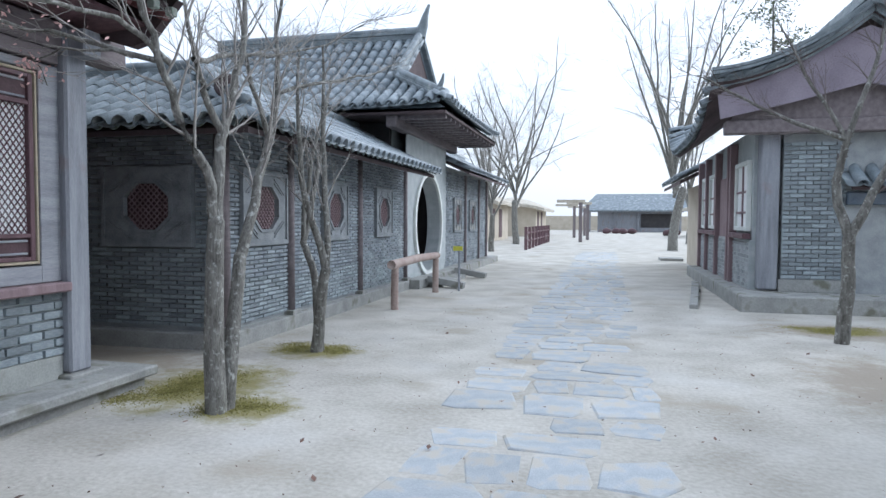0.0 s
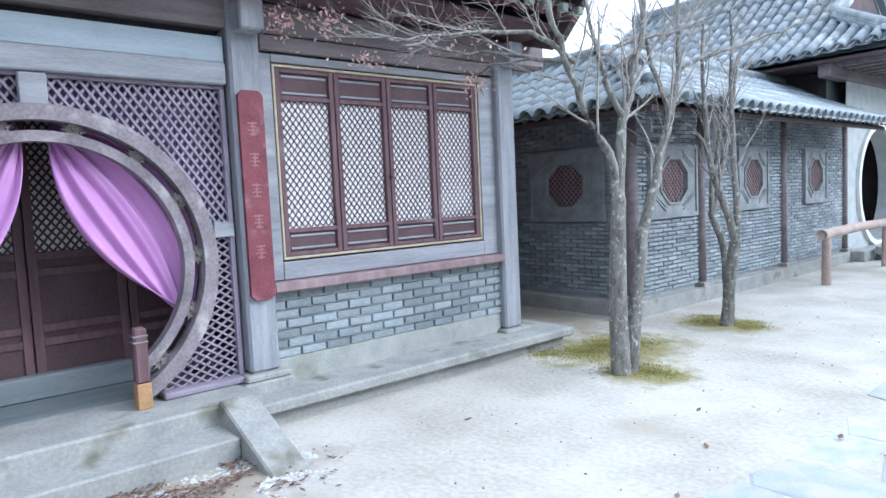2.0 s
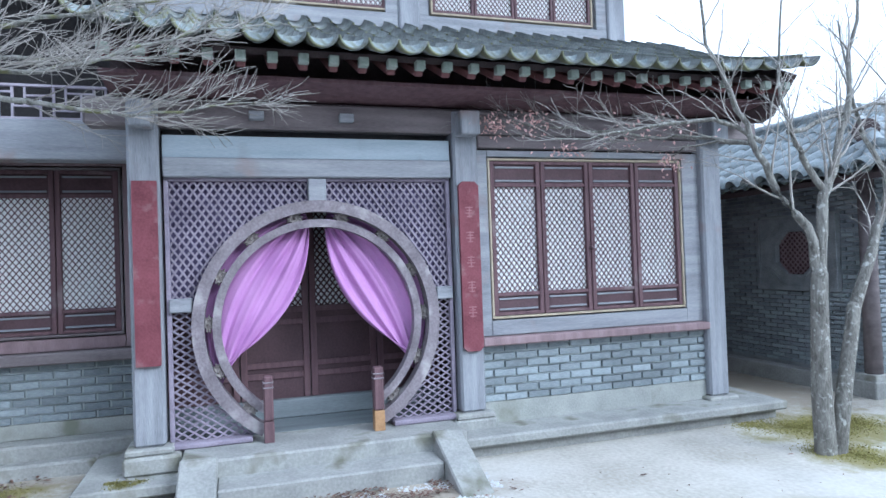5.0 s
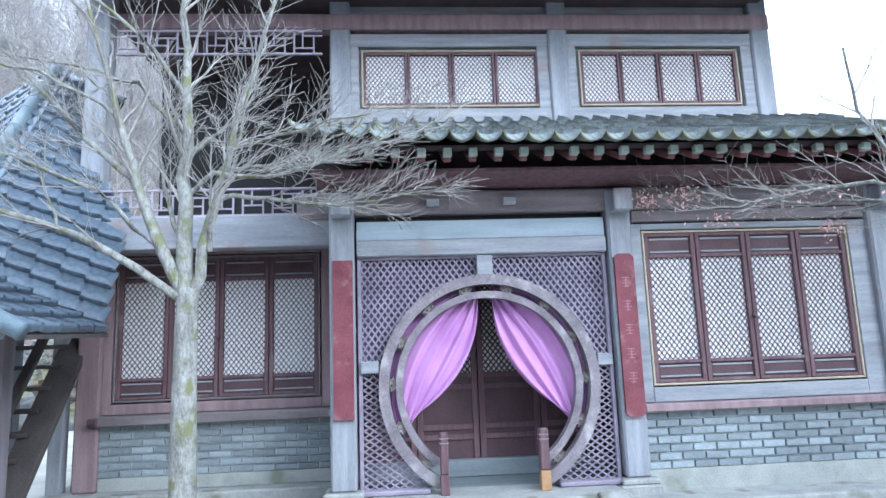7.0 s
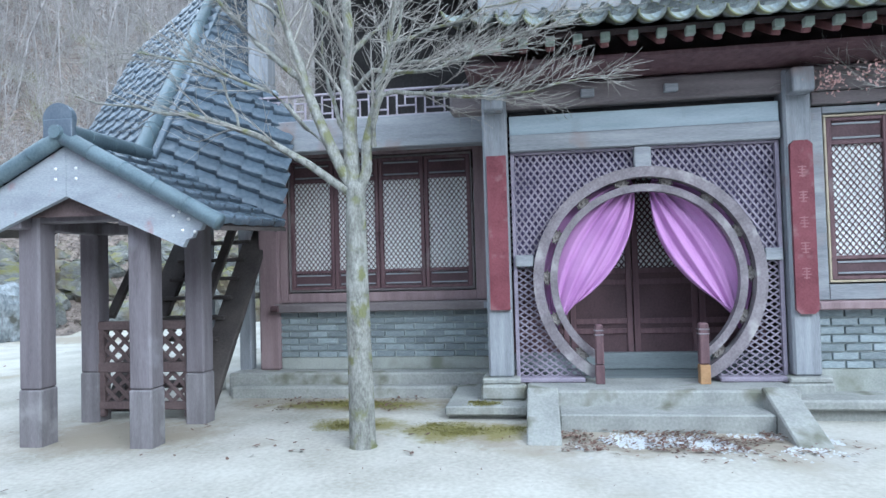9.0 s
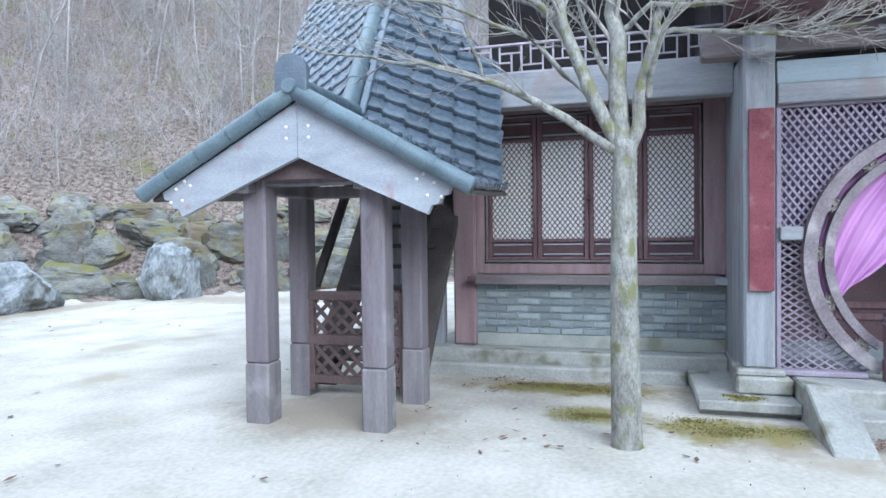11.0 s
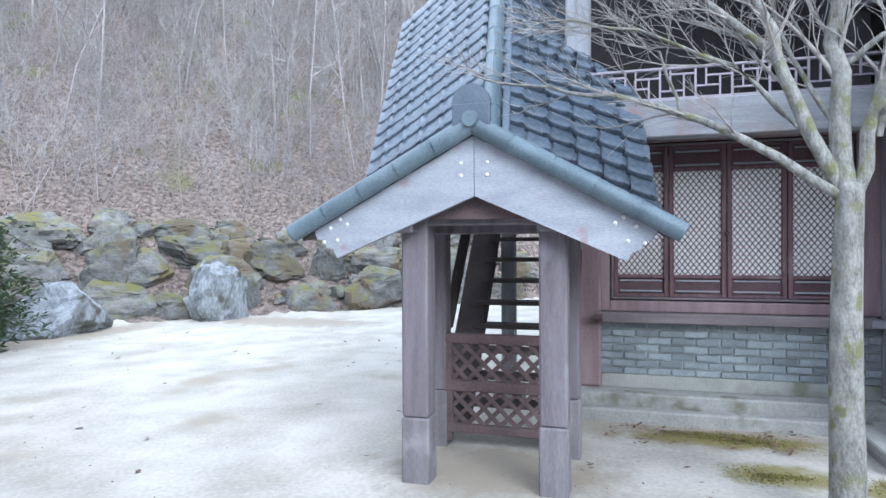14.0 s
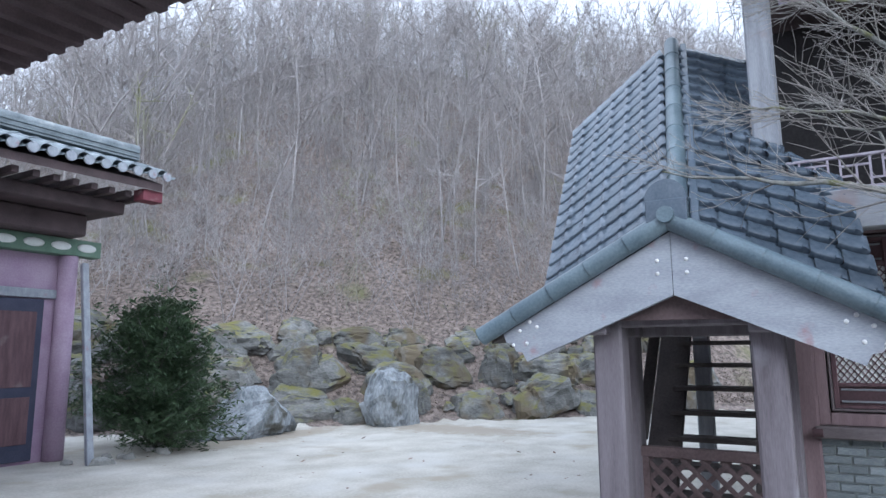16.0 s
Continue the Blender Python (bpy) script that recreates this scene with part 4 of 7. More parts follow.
    me = bpy.data.meshes.new("drip_tile")
    me.from_pydata(verts, [], faces)
    me.materials.append(M["tile_drip"])
    return me


drip = drip_mesh()


def eave_roof(name, y0, y1, xe, ze, xt, zt, label, pan, joined, singles, rafter_mat="red_rafter", lift=0.25):
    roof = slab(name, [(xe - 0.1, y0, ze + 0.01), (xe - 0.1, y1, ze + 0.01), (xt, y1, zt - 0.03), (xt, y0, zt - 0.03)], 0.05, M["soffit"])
    structure(roof, label, "roof")
    tiled_slope(roof, (xe + 0.02, y0, ze), (xe + 0.02, y1, ze), (xt, y0, zt), (xt, y1, zt), 0.212, 0.30, None, pan, joined, singles, sag=0.06, lift=lift, seed=4)
    n = max(int((y1 - y0) / 0.212), 1)
    for i in range(n + 1):
        f = i / n
        ob = new("drip_tile", drip)
        ob.parent = roof
        ob.matrix_basis = Matrix.Translation((xe + 0.055 + 0.01 * noise.noise((i * 3.1, 0, 0)), y0 + (y1 - y0) * f, ze + 0.075 + 16 * lift * (f - 0.5) ** 4)) @ pose(0, 0, 0, 3 * noise.noise((i * 1.7, 5, 0)), -14, 0)
    s = (zt - ze) / (xt - xe)
    n = int((y1 - y0) / 0.212)
    for i in range(n):
        y = y0 + 0.1 + i * (y1 - y0 - 0.2) / (n - 1)
        bm = bmesh.new()
        bar(bm, (xe - 0.1, y, ze - 0.105), (xe - 1.2, y, ze - 0.115 - 1.16 * s * 1.0), 0.07, 0.07, 0.012)
        raf = part("rafter", bm, M[rafter_mat], roof, "red painted rafter")
        box("rafter_end", xe - 0.1, xe - 0.03, y - 0.037, y + 0.037, ze - 0.10, ze - 0.03, M["rafter_green"], raf, "pale green rafter end", bevel=0.006)
    return roof


roof_a = eave_roof("roof_1", -0.38, 5.55, -3.18, 3.24, -5.32, 4.2, "lower eave roof of weathered grey pan tiles with red rafters", pan_a, M["tile_mossy"], 300, lift=0.12)
structure(slab("soffit_board", [(-3.5, -0.36, 3.11), (-3.5, 5.46, 3.11), (-4.1, 5.46, 3.06), (-4.1, -0.36, 3.06)], 0.03, M["maroon"]), "dark red boarded soffit of the lower eave", "soffit")
structure(box("wall_16", -4.2, -4.0, -0.36, 5.5, 3.02, 3.6, M["soffit"], bevel=0), "dark boards above the front beam", "wall")
roof_u = eave_roof("roof_2", -3.6, 6.1, -4.35, 5.72, -8.0, 7.39, "upper tiled roof of the teahouse", pan_a, M["tile_mossy"], 0, lift=0.12)

# boarded end of the lower eave
bm = bmesh.new()
prof = [(-4.3, 3.12), (-3.66, 2.92), (-3.5, 2.96), (-3.2, 3.28), (-3.6, 3.5), (-4.3, 3.75)]
F = [bm.verts.new((x, 5.47, z)) for x, z in prof]
B = [bm.verts.new((x, 5.56, z)) for x, z in prof]
bm.faces.new(F), bm.faces.new(B[::-1])
for i in range(6):
    bm.faces.new((F[i], B[i], B[(i + 1) % 6], F[(i + 1) % 6]))
bmesh.ops.recalc_face_normals(bm, faces=bm.faces)
part("end_board", bm, M["soffit"], roof_a, "dark carved end board")
# unseen slab added over the gap to shade the end wall of the hall
structure(slab("roof_11", [(-9.0, 5.95, 3.15), (-4.9, 5.95, 3.15), (-4.9, 5.0, 3.7), (-9.0, 5.0, 3.7)], 0.12, M["soffit"]), "unseen side eave added to shade the gap beside the teahouse", "roof")
# unseen plain wall and eave, added opposite to shade the teahouse's lower front
structure(box("wall_60", 4.7, 4.95, -6.9, 8.5, -0.1, 3.5, M["grey_wood"], bevel=0), "unseen grey plank wall added to shade the teahouse front", "wall")
structure(slab("roof_12", [(3.9, -6.9, 3.35), (3.9, 8.5, 3.35), (6.5, 8.5, 4.6), (6.5, -6.9, 4.6)], 0.15, M["soffit"]), "unseen plain eave added over the shading wall", "roof")


# ---- moon gate bay ----
CY, CZ = 1.2, 1.19


def hoop(name, r0, r1, x0, x1, mat, parent, label, zmin=PLAT, segs=72):
    """A wooden hoop round (CY, CZ), open where it would pass below zmin."""
    verts, faces = [], []
    ok = []
    for i in range(segs + 1):
        t = 2 * math.pi * i / segs - math.pi / 2
        ok.append(CZ + r1 * math.sin(t) > zmin and not (math.sin(t) < 0 and abs(r0 * math.cos(t)) < 0.40))
        for r in (r0, r1):
            for x in (x0, x1):
                verts.append((x, CY + r * math.cos(t), max(CZ + r * math.sin(t), zmin)))
    for i in range(segs):
        if not (ok[i] and ok[i + 1]):
            continue
        a, b = i * 4, (i + 1) * 4
        faces += [(a + 1, b + 1, b + 3, a + 3), (a, a + 2, b + 2, b), (a, b, b + 1, a + 1), (a + 2, a + 3, b + 3, b + 2)]
    return mesh_part(name, verts, faces, mat, parent, label)


gate = thing("moon_gate", (FX, CY, PLAT), "round wooden moon gate in a lattice screen, hung with violet curtains", "gate", kind="structure")
hoop("outer_hoop", 0.925, 1.02, -4.05, -3.925, M["ring"], gate, "broad worn wooden hoop")
hoop("inner_hoop", 0.80, 0.865, -4.06, -3.965, M["ring"], gate, "narrow inner hoop")
def palmette(m):
    """A flat carved scroll: a lobed leaf, a rolled eye and two side curls, 0.13 m long."""
    bm = bmesh.new()
    rim = []
    for k in range(36):
        a = 2 * math.pi * k / 36
        r = 1 + 0.16 * math.cos(7 * a) - 0.10 * math.cos(2 * a)
        rim.append((0.074 * r * math.cos(a), 0.034 * r * math.sin(a)))
    low = [bm.verts.new((0.0, u, v)) for u, v in rim]
    top = [bm.verts.new((0.022, u * 0.86, v * 0.82)) for u, v in rim]
    mid = [bm.verts.new((0.013, u * 0.52, v * 0.5)) for u, v in rim]
    for k in range(36):
        q = (k + 1) % 36
        bm.faces.new((low[k], low[q], top[q], top[k]))
        bm.faces.new((top[k], top[q], mid[q], mid[k]))
    bm.faces.new(mid)
    for u, v, r in ((0.0, 0.004, 0.013), (0.042, -0.008, 0.010), (-0.042, -0.008, 0.010)):
        bmesh.ops.create_cone(bm, cap_ends=True, segments=10, radius1=r, radius2=r * 0.6, depth=0.016, matrix=Matrix.Translation((0.020, u, v)) @ pose(0, 0, 0, 0, 90, 0))
    bmesh.ops.transform(bm, matrix=m, verts=bm.verts)
    return bm


for i in range(12):
    t = math.radians(-48 + i * 276 / 11)
    bm = palmette(pose(-4.005, CY + 0.893 * math.cos(t), CZ + 0.893 * math.sin(t), math.degrees(t) - 90))
    part("carved_ornament", bm, M["carving"], gate, "small carved scroll ornament")
# dark indigo sheet behind the upper half of the screen
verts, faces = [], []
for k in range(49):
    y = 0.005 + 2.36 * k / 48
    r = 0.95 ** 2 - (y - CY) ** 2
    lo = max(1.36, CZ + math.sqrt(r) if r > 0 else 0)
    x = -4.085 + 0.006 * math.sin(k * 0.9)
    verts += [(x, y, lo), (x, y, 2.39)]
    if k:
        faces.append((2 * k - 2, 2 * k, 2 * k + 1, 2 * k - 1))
backing = mesh_part("backing_cloth", verts, faces, M["backing"], gate, "dark indigo sheet behind the upper half of the screen")
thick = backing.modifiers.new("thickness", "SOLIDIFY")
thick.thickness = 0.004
lattice("lath", 0.0, 2.37, 1.385, 2.39, 0.062, 0.086, 0.0165, lambda u, z, d: (-4.03 + d, u, z), M["lattice"], gate, 0.009, ((CY, CZ), 1.0), "", True)
lattice("lath", 0.0, 2.37, 0.31, 1.385, 0.088, 0.060, 0.0145, lambda u, z, d: (-4.03 + d, u, z), M["lattice"], gate, 0.009, ((CY, CZ), 1.0), "", True)
bm = bmesh.new()
for a in ((0.0, 0.035, 0.31, 2.39), (2.335, 2.37, 0.31, 2.39), (0.0, 2.37, 2.375, 2.40)):
    add_box(bm, -4.04, -3.985, *a, 0.004)
part("screen_frame", bm, M["lattice"], gate)
box("screen_sill", -4.06, -3.9, 0.0, 0.62, PLAT + 0.002, 0.315, M["lattice"], gate, "pale mauve sill", bevel=0.01)
box("screen_sill", -4.06, -3.9, 1.78, 2.37, PLAT + 0.002, 0.315, M["lattice"], gate, "pale mauve sill", bevel=0.01)
for y0, y1, z0, z1 in ((0.02, 0.19, 1.33, 1.44), (2.21, 2.36, 1.33, 1.44), (1.12, 1.27, 2.2, 2.395)):
    box("tie_block", -4.03, -3.95, y0, y1, z0, z1, M["grey_wood_h"], gate, "pale tie block", bevel=0.008)
for y, w, mat in ((0.745, 0.075, "maroon"), (1.635, 0.085, "maroon")):
    post = thing("gate_post", (-3.86, y, PLAT), "short worn maroon post in front of the moon gate", "post", "posts of the moon gate")
    box("shaft", -3.90, -3.90 + w, y - w / 2, y + w / 2, PLAT + 0.17, 0.80, M[mat], post, bevel=0.012)
    box("foot", -3.903, -3.897 + w, y - w / 2 - 0.002, y + w / 2 + 0.002, PLAT, PLAT + 0.168, M["ochre_wood" if y > 1 else "maroon"], post, "bare orange wood foot" if y > 1 else "worn foot", bevel=0.006)
    bm = bmesh.new()
    for z in (0.70, 0.74):
        add_box(bm, -3.905, -3.895 + w, y - w / 2 - 0.004, y + w / 2 + 0.004, z, z + 0.012, 0.003)
    part("carved_band", bm, M["ring"], post)


def curtain(side):
    """A drape gathered to the hoop's side; side -1 or 1 along y."""
    def outer(v):
        t = math.radians(84 - 112 * v) if side > 0 else math.radians(96 + 112 * v)
        return Vector((0, CY + 0.93 * math.cos(t), CZ + 0.93 * math.sin(t)))

    def inner(v):
        a, b, c = Vector((0, CY + side * 0.07, CZ + 0.86)), Vector((0, CY + side * 0.03, CZ + 0.10)), Vector((0, CY + side * 0.78, CZ - 0.30))
        return a * (1 - v) ** 2 + b * 2 * v * (1 - v) + c * v * v
    nu, nv = 60, 28
    verts = []
    for j in range(nv + 1):
        v = j / nv
        for i in range(nu + 1):
            u = i / nu
            p = outer(v).lerp(inner(v), u)
            wave = math.sin(u * 2 * math.pi * 4.3 + 1.6 * v + side + 0.7 * math.sin(5 * u + side)) + 0.35 * math.sin(u * 2 * math.pi * 9.4 + 3 * v) + 0.12 * math.sin(u * 2 * math.pi * 23 + 5 * v)
            p.x = -4.12 + (0.028 - 0.008 * v) * wave + 0.02 * v
            p.z -= 0.10 * v * math.sin(math.pi * u) * (1 - 0.3 * u)
            verts.append(tuple(p))
    faces = [(j * (nu + 1) + i, j * (nu + 1) + i + 1, (j + 1) * (nu + 1) + i + 1, (j + 1) * (nu + 1) + i) for j in range(nv) for i in range(nu)]
    ob = mesh_part("curtain", verts, faces, M["cloth"], smooth=True)
    tagged(ob, "violet cloth curtain tied back to the moon gate", "curtain", "curtains of the moon gate")
    sol = ob.modifiers.new("thickness", "SOLIDIFY")
    sol.thickness = 0.005


curtain(-1), curtain(1)

# threshold and inner doors behind the curtains
structure(box("threshold", -4.73, -4.62, -0.1, 2.45, PLAT + 0.005, 0.44, M["floor_grey"], bevel=0.01), "worn blue-grey threshold board before the inner doors", "threshold")
for i in range(4):
    a = -0.1 + i * 0.64
    d = thing("door_1" if i == 0 else "door_%d" % (i + 1), (-4.76, a + 0.32, PLAT), "dark maroon panelled lattice door, closed, behind the curtains", "door", kind="structure")
    bm = bmesh.new()
    add_box(bm, -4.79, -4.74, a, a + 0.06, PLAT + 0.01, 2.8, 0.004)
    add_box(bm, -4.79, -4.74, a + 0.57, a + 0.63, PLAT + 0.01, 2.8, 0.004)
    for z in (PLAT + 0.01, 0.62, 0.72, 1.12, 1.235, 2.3, 2.74):
        add_box(bm, -4.788, -4.742, a + 0.06, a + 0.57, z, z + 0.055, 0.004)
    part("door_frame", bm, M["maroon"], d)
    box("door_panel", -4.78, -4.76, a + 0.05, a + 0.58, PLAT + 0.02, 1.25, M["maroon_dark"], d, bevel=0)
    box("paper", -4.785, -4.775, a + 0.05, a + 0.58, 1.25, 2.75, M["paper_dim"], d, "dim paper backing", bevel=0)
    lattice("lattice", a + 0.06, a + 0.57, 1.285, 2.74, 0.056, 0.07, 0.015, lambda u, z, dd: (-4.772 + dd, u, z), M["maroon_dark"], d, 0.008)

# couplet boards
for y0, y1, z0, z1, rnd in ((-0.215, -0.035, 0.94, 2.36, False), (2.415, 2.60, 0.86, 2.36, True)):
    t = thing("couplet_board", (-3.88, (y0 + y1) / 2, z0), "tall red board with faded lettering hung on a column", "sign", "couplet boards")
    bm = bmesh.new()
    c = 0.035 if rnd else 0.006
    pts = [(y0 + c, z0), (y1 - c, z0), (y1, z0 + c), (y1, z1 - c), (y1 - c, z1), (y0 + c, z1), (y0, z1 - c), (y0, z0 + c)]
    fr = [bm.verts.new((-3.86, y, z)) for y, z in pts]
    bk = [bm.verts.new((-3.897, y, z)) for y, z in pts]
    bm.faces.new(fr), bm.faces.new(bk[::-1])
    for i in range(8):
        bm.faces.new((fr[i], bk[i], bk[(i + 1) % 8], fr[(i + 1) % 8]))
    bmesh.ops.recalc_face_normals(bm, faces=bm.faces)
    board = part("board", bm, M["red"], t)
    if rnd:
        for k in range(5):
            zc = z1 - 0.28 - k * 0.22
            bm = bmesh.new()
            yc = (y0 + y1) / 2
            for dz, w in ((0.045, 0.07), (0.02, 0.05), (-0.005, 0.075), (-0.035, 0.05)):
                add_box(bm, -3.8605, -3.857, yc - w / 2, yc + w / 2, zc + dz, zc + dz + 0.01, 0)
            add_box(bm, -3.8602, -3.8572, yc - 0.006, yc + 0.006, zc - 0.04, zc + 0.06, 0)
            part("lettering", bm, M["ink"], board, "faded pink lettering")

# steps with sloping side stones
structure(box("step", -3.53, -3.20, 0.36, 2.0, -0.05, 0.145, M["stone"], bevel=0.012), "low grey stone step before the moon gate", "step")
for y0, y1 in ((0.10, 0.36), (2.0, 2.24)):
    bm = bmesh.new()
    prof = [(-3.55, -0.05), (-2.80, -0.05), (-2.80, 0.02), (-3.50, 0.295), (-3.55, 0.295)]
    A = [bm.verts.new((x, y0, z)) for x, z in prof]
    B = [bm.verts.new((x, y1, z)) for x, z in prof]
    bm.faces.new(A), bm.faces.new(B[::-1])
    for i in range(5):
        bm.faces.new((A[i], B[i], B[(i + 1) % 5], A[(i + 1) % 5]))
    bmesh.ops.recalc_face_normals(bm, faces=bm.faces)
    bmesh.ops.bevel(bm, geom=list(bm.edges), offset=0.012, segments=1, affect="EDGES")
    tagged(part("side_stone", bm, M["stone"]), "sloping grey stone beside the step", "step", "side stones of the steps", "structure")


def leaf_scatter(name, x0, x1, y0, y1, n, seed, size=0.035, mat="fallen"):
    rng = random.Random(seed)
    tb = Tubes()
    for _ in range(n):
        x, y = rng.uniform(x0, x1), rng.uniform(y0, y1)
        if noise.noise((x * 3, y * 3, seed)) < -0.05:
            continue
        z = on_ground(x, y) + rng.uniform(0.006, 0.03)
        k = len(tb.v)
        a = rng.uniform(0, 6.28)
        s = size * rng.uniform(0.5, 1.2)
        up = rng.uniform(-0.4, 0.4)
        for u, w in ((-1, 0), (0, -0.5), (1, 0), (0, 0.5)):
            tb.v.append(Vector((x + s * (u * math.cos(a) - w * math.sin(a)), y + s * (u * math.sin(a) + w * math.cos(a)), z + s * up * (u if w == 0 else 0.5 * w))))
        tb.f.append((k, k + 1, k + 2, k + 3))
    ob = tb.put(name, M[mat])
    return tagged(ob, "scattered brown fallen leaves on the ground", "leaves", "", "stuff")


leaf_scatter("fallen_leaves", -3.2, -2.62, 0.35, 2.15, 1500, 21, 0.021)
rng = random.Random(52)
crust = Tubes()
for _ in range(2600):
    x, y = -2.90 + rng.gauss(0, 0.13), rng.uniform(0.45, 2.35)
    if noise.noise((x * 2.5, y * 2.5, 8.0)) < -0.12:
        continue
    r, k, z = rng.uniform(0.004, 0.014), len(crust.v), on_ground(x, y)
    crust.v.append(Vector((x, y, z + rng.uniform(0.006, 0.012))))
    for q in range(7):
        a = 2 * math.pi * q / 7
        rr = r * rng.uniform(0.6, 1.25)
        crust.v.append(Vector((x + rr * math.cos(a), y + 1.5 * rr * math.sin(a), z - 0.002)))
        crust.f.append((k, k + 1 + q, k + 1 + (q + 1) % 7))
tagged(crust.put("frost_crust", M["frost"]), "thin white frost crust lying among fallen leaves", "frost", "", "stuff")
leaf_scatter("fallen_leaves", -3.0, -2.4, 0.3, 2.5, 160, 26, 0.022)
leaf_scatter("fallen_leaves", -4.65, -3.9, -2.6, -0.9, 420, 22, 0.026)
leaf_scatter("fallen_leaves", -3.4, -2.3, -2.9, -0.6, 60, 23)
leaf_scatter("fallen_leaves", -10.0, 2.0, -12.5, -3.0, 170, 24, 0.045)
leaf_scatter("fallen_leaves", -2.9, 3.5, 2.8, 14.0, 120, 25, 0.035)

# ---- stair porch ----
porch = thing("stair_porch", (-3.0, -3.35, 0.0), "small tile-roofed timber porch over a steep stair", "porch")
for x, y, w in ((-2.66, -3.81, 0.19), (-2.66, -2.86, 0.185), (-3.52, -3.93, 0.18), (-3.46, -2.85, 0.18)):
    bm = bmesh.new()
    add_box(bm, x - w / 2 - 0.004, x + w / 2 + 0.004, y - w / 2 - 0.004, y + w / 2 + 0.004, -0.05, 0.46, 0.012)
    p = part("post_foot", bm, M["foot_wood"], porch, "grey-washed post foot")
    bm = bmesh.new()
    add_box(bm, x - w / 2, x + w / 2, y - w / 2, y + w / 2, 0.46, 1.86, 0.015)
    part("post", bm, M["porch_wood"], porch, "square brown timber post")
AP, EL, ER = (-3.34, 2.36), (-4.58, 1.72), (-2.12, 1.70)   # gable apex and ends: y, z
# barge boards
for (ey, ez), s in ((EL, 1), (ER, -1)):
    bm = bmesh.new()
    prof = [(AP[0] - s * 0.002, AP[1]), (ey + s * 0.10, ez + 0.035), (ey + s * 0.12, ez - 0.02), (ey + s * 0.17, ez - 0.03), (ey + s * 0.19, ez - 0.08), (ey + s * 0.24, ez - 0.09), (ey + s * 0.27, ez - 0.15), (AP[0] - s * 0.002, AP[1] - 0.39)]
    F = [bm.verts.new((-2.40, y, z)) for y, z in prof]
    B = [bm.verts.new((-2.45, y, z)) for y, z in prof]
    bm.faces.new(F), bm.faces.new(B[::-1])
    for i in range(8):
        bm.faces.new((F[i], B[i], B[(i + 1) % 8], F[(i + 1) % 8]))
    bmesh.ops.recalc_face_normals(bm, faces=bm.faces)
    board = part("barge_board", bm, M["barge"], porch, "pale blue-grey barge board")
    d = Vector((0, ey - AP[0], ez - AP[1]))
    for f, off in ((0.07, -0.13), (0.07, -0.21), (0.72, -0.10), (0.78, -0.17), (0.82, -0.06), (0.86, -0.13), (0.76, -0.04)):
        bm = bmesh.new()
        bmesh.ops.create_uvsphere(bm, u_segments=8, v_segments=5, radius=0.013, matrix=Matrix.Translation((-2.40, AP[0] + d.y * f, AP[1] + d.z * f + off)))
        part("stud", bm, M["nail"], board, "white stud", True)
# tie plate and beams
bm = bmesh.new()
F = [bm.verts.new((-2.50, y, z)) for y, z in ((-3.75, 1.83), (-2.95, 1.82), (AP[0], 2.06))]
B = [bm.verts.new((-2.54, y, z)) for y, z in ((-3.75, 1.83), (-2.95, 1.82), (AP[0], 2.06))]
bm.faces.new(F), bm.faces.new(B[::-1])
for i in range(3):
    bm.faces.new((F[i], B[i], B[(i + 1) % 3], F[(i + 1) % 3]))
bmesh.ops.recalc_face_normals(bm, faces=bm.faces)
part("gable_panel", bm, M["gate_wood"], porch, "red-brown gable panel")
bm = bmesh.new()
for y in (-3.85, -2.88):
    add_box(bm, -3.6, -2.45, y - 0.07, y + 0.07, 1.74, 1.86, 0.01)
add_box(bm, -2.74, -2.58, -3.84, -2.89, 1.79, 1.86, 0.01)
add_box(bm, -3.56, -3.42, -3.94, -2.87, 1.74, 1.84, 0.01)
part("tie_beam", bm, M["porch_wood"], porch)

# flat interlocking tiles
def wavy_tile():
    """A pressed roof tile: a shallow trough and a roll at one side, a thick rounded nose and a lug at the lower edge."""
    verts, faces, nx = [], [], 10
    rows = ((-0.02, -0.020), (-0.045, 0.004), (-0.03, 0.028), (0.06, 0.036), (0.5, 0.022), (1.06, 0.0))
    for y, z in rows:
        for i in range(nx + 1):
            u = i / nx - 0.5
            verts.append((u, y, z + 0.011 * math.exp(-((u - 0.30) / 0.16) ** 2) + 0.005 * math.exp(-((u + 0.5) / 0.1) ** 2)))
    for j in range(len(rows) - 1):
        for i in range(nx):
            a = j * (nx + 1) + i
            faces.append((a, a + 1, a + nx + 2, a + nx + 1))
    k = len(verts)
    for z in (0.034, 0.060):
        verts += [(0.23, -0.05, z), (0.37, -0.05, z), (0.37, 0.10, z), (0.23, 0.10, z)]
    faces += [(k + 4, k + 5, k + 6, k + 7), (k, k + 1, k + 5, k + 4), (k + 1, k + 2, k + 6, k + 5), (k + 2, k + 3, k + 7, k + 6), (k + 3, k, k + 4, k + 7)]
    me = bpy.data.meshes.new("roof_tile")
    me.from_pydata(verts, [], faces)
    me.polygons.foreach_set("use_smooth", [i < 50 for i in range(len(me.polygons))])
    me.materials.append(M["tile_blue"])
    return me


flat_tile = wavy_tile()


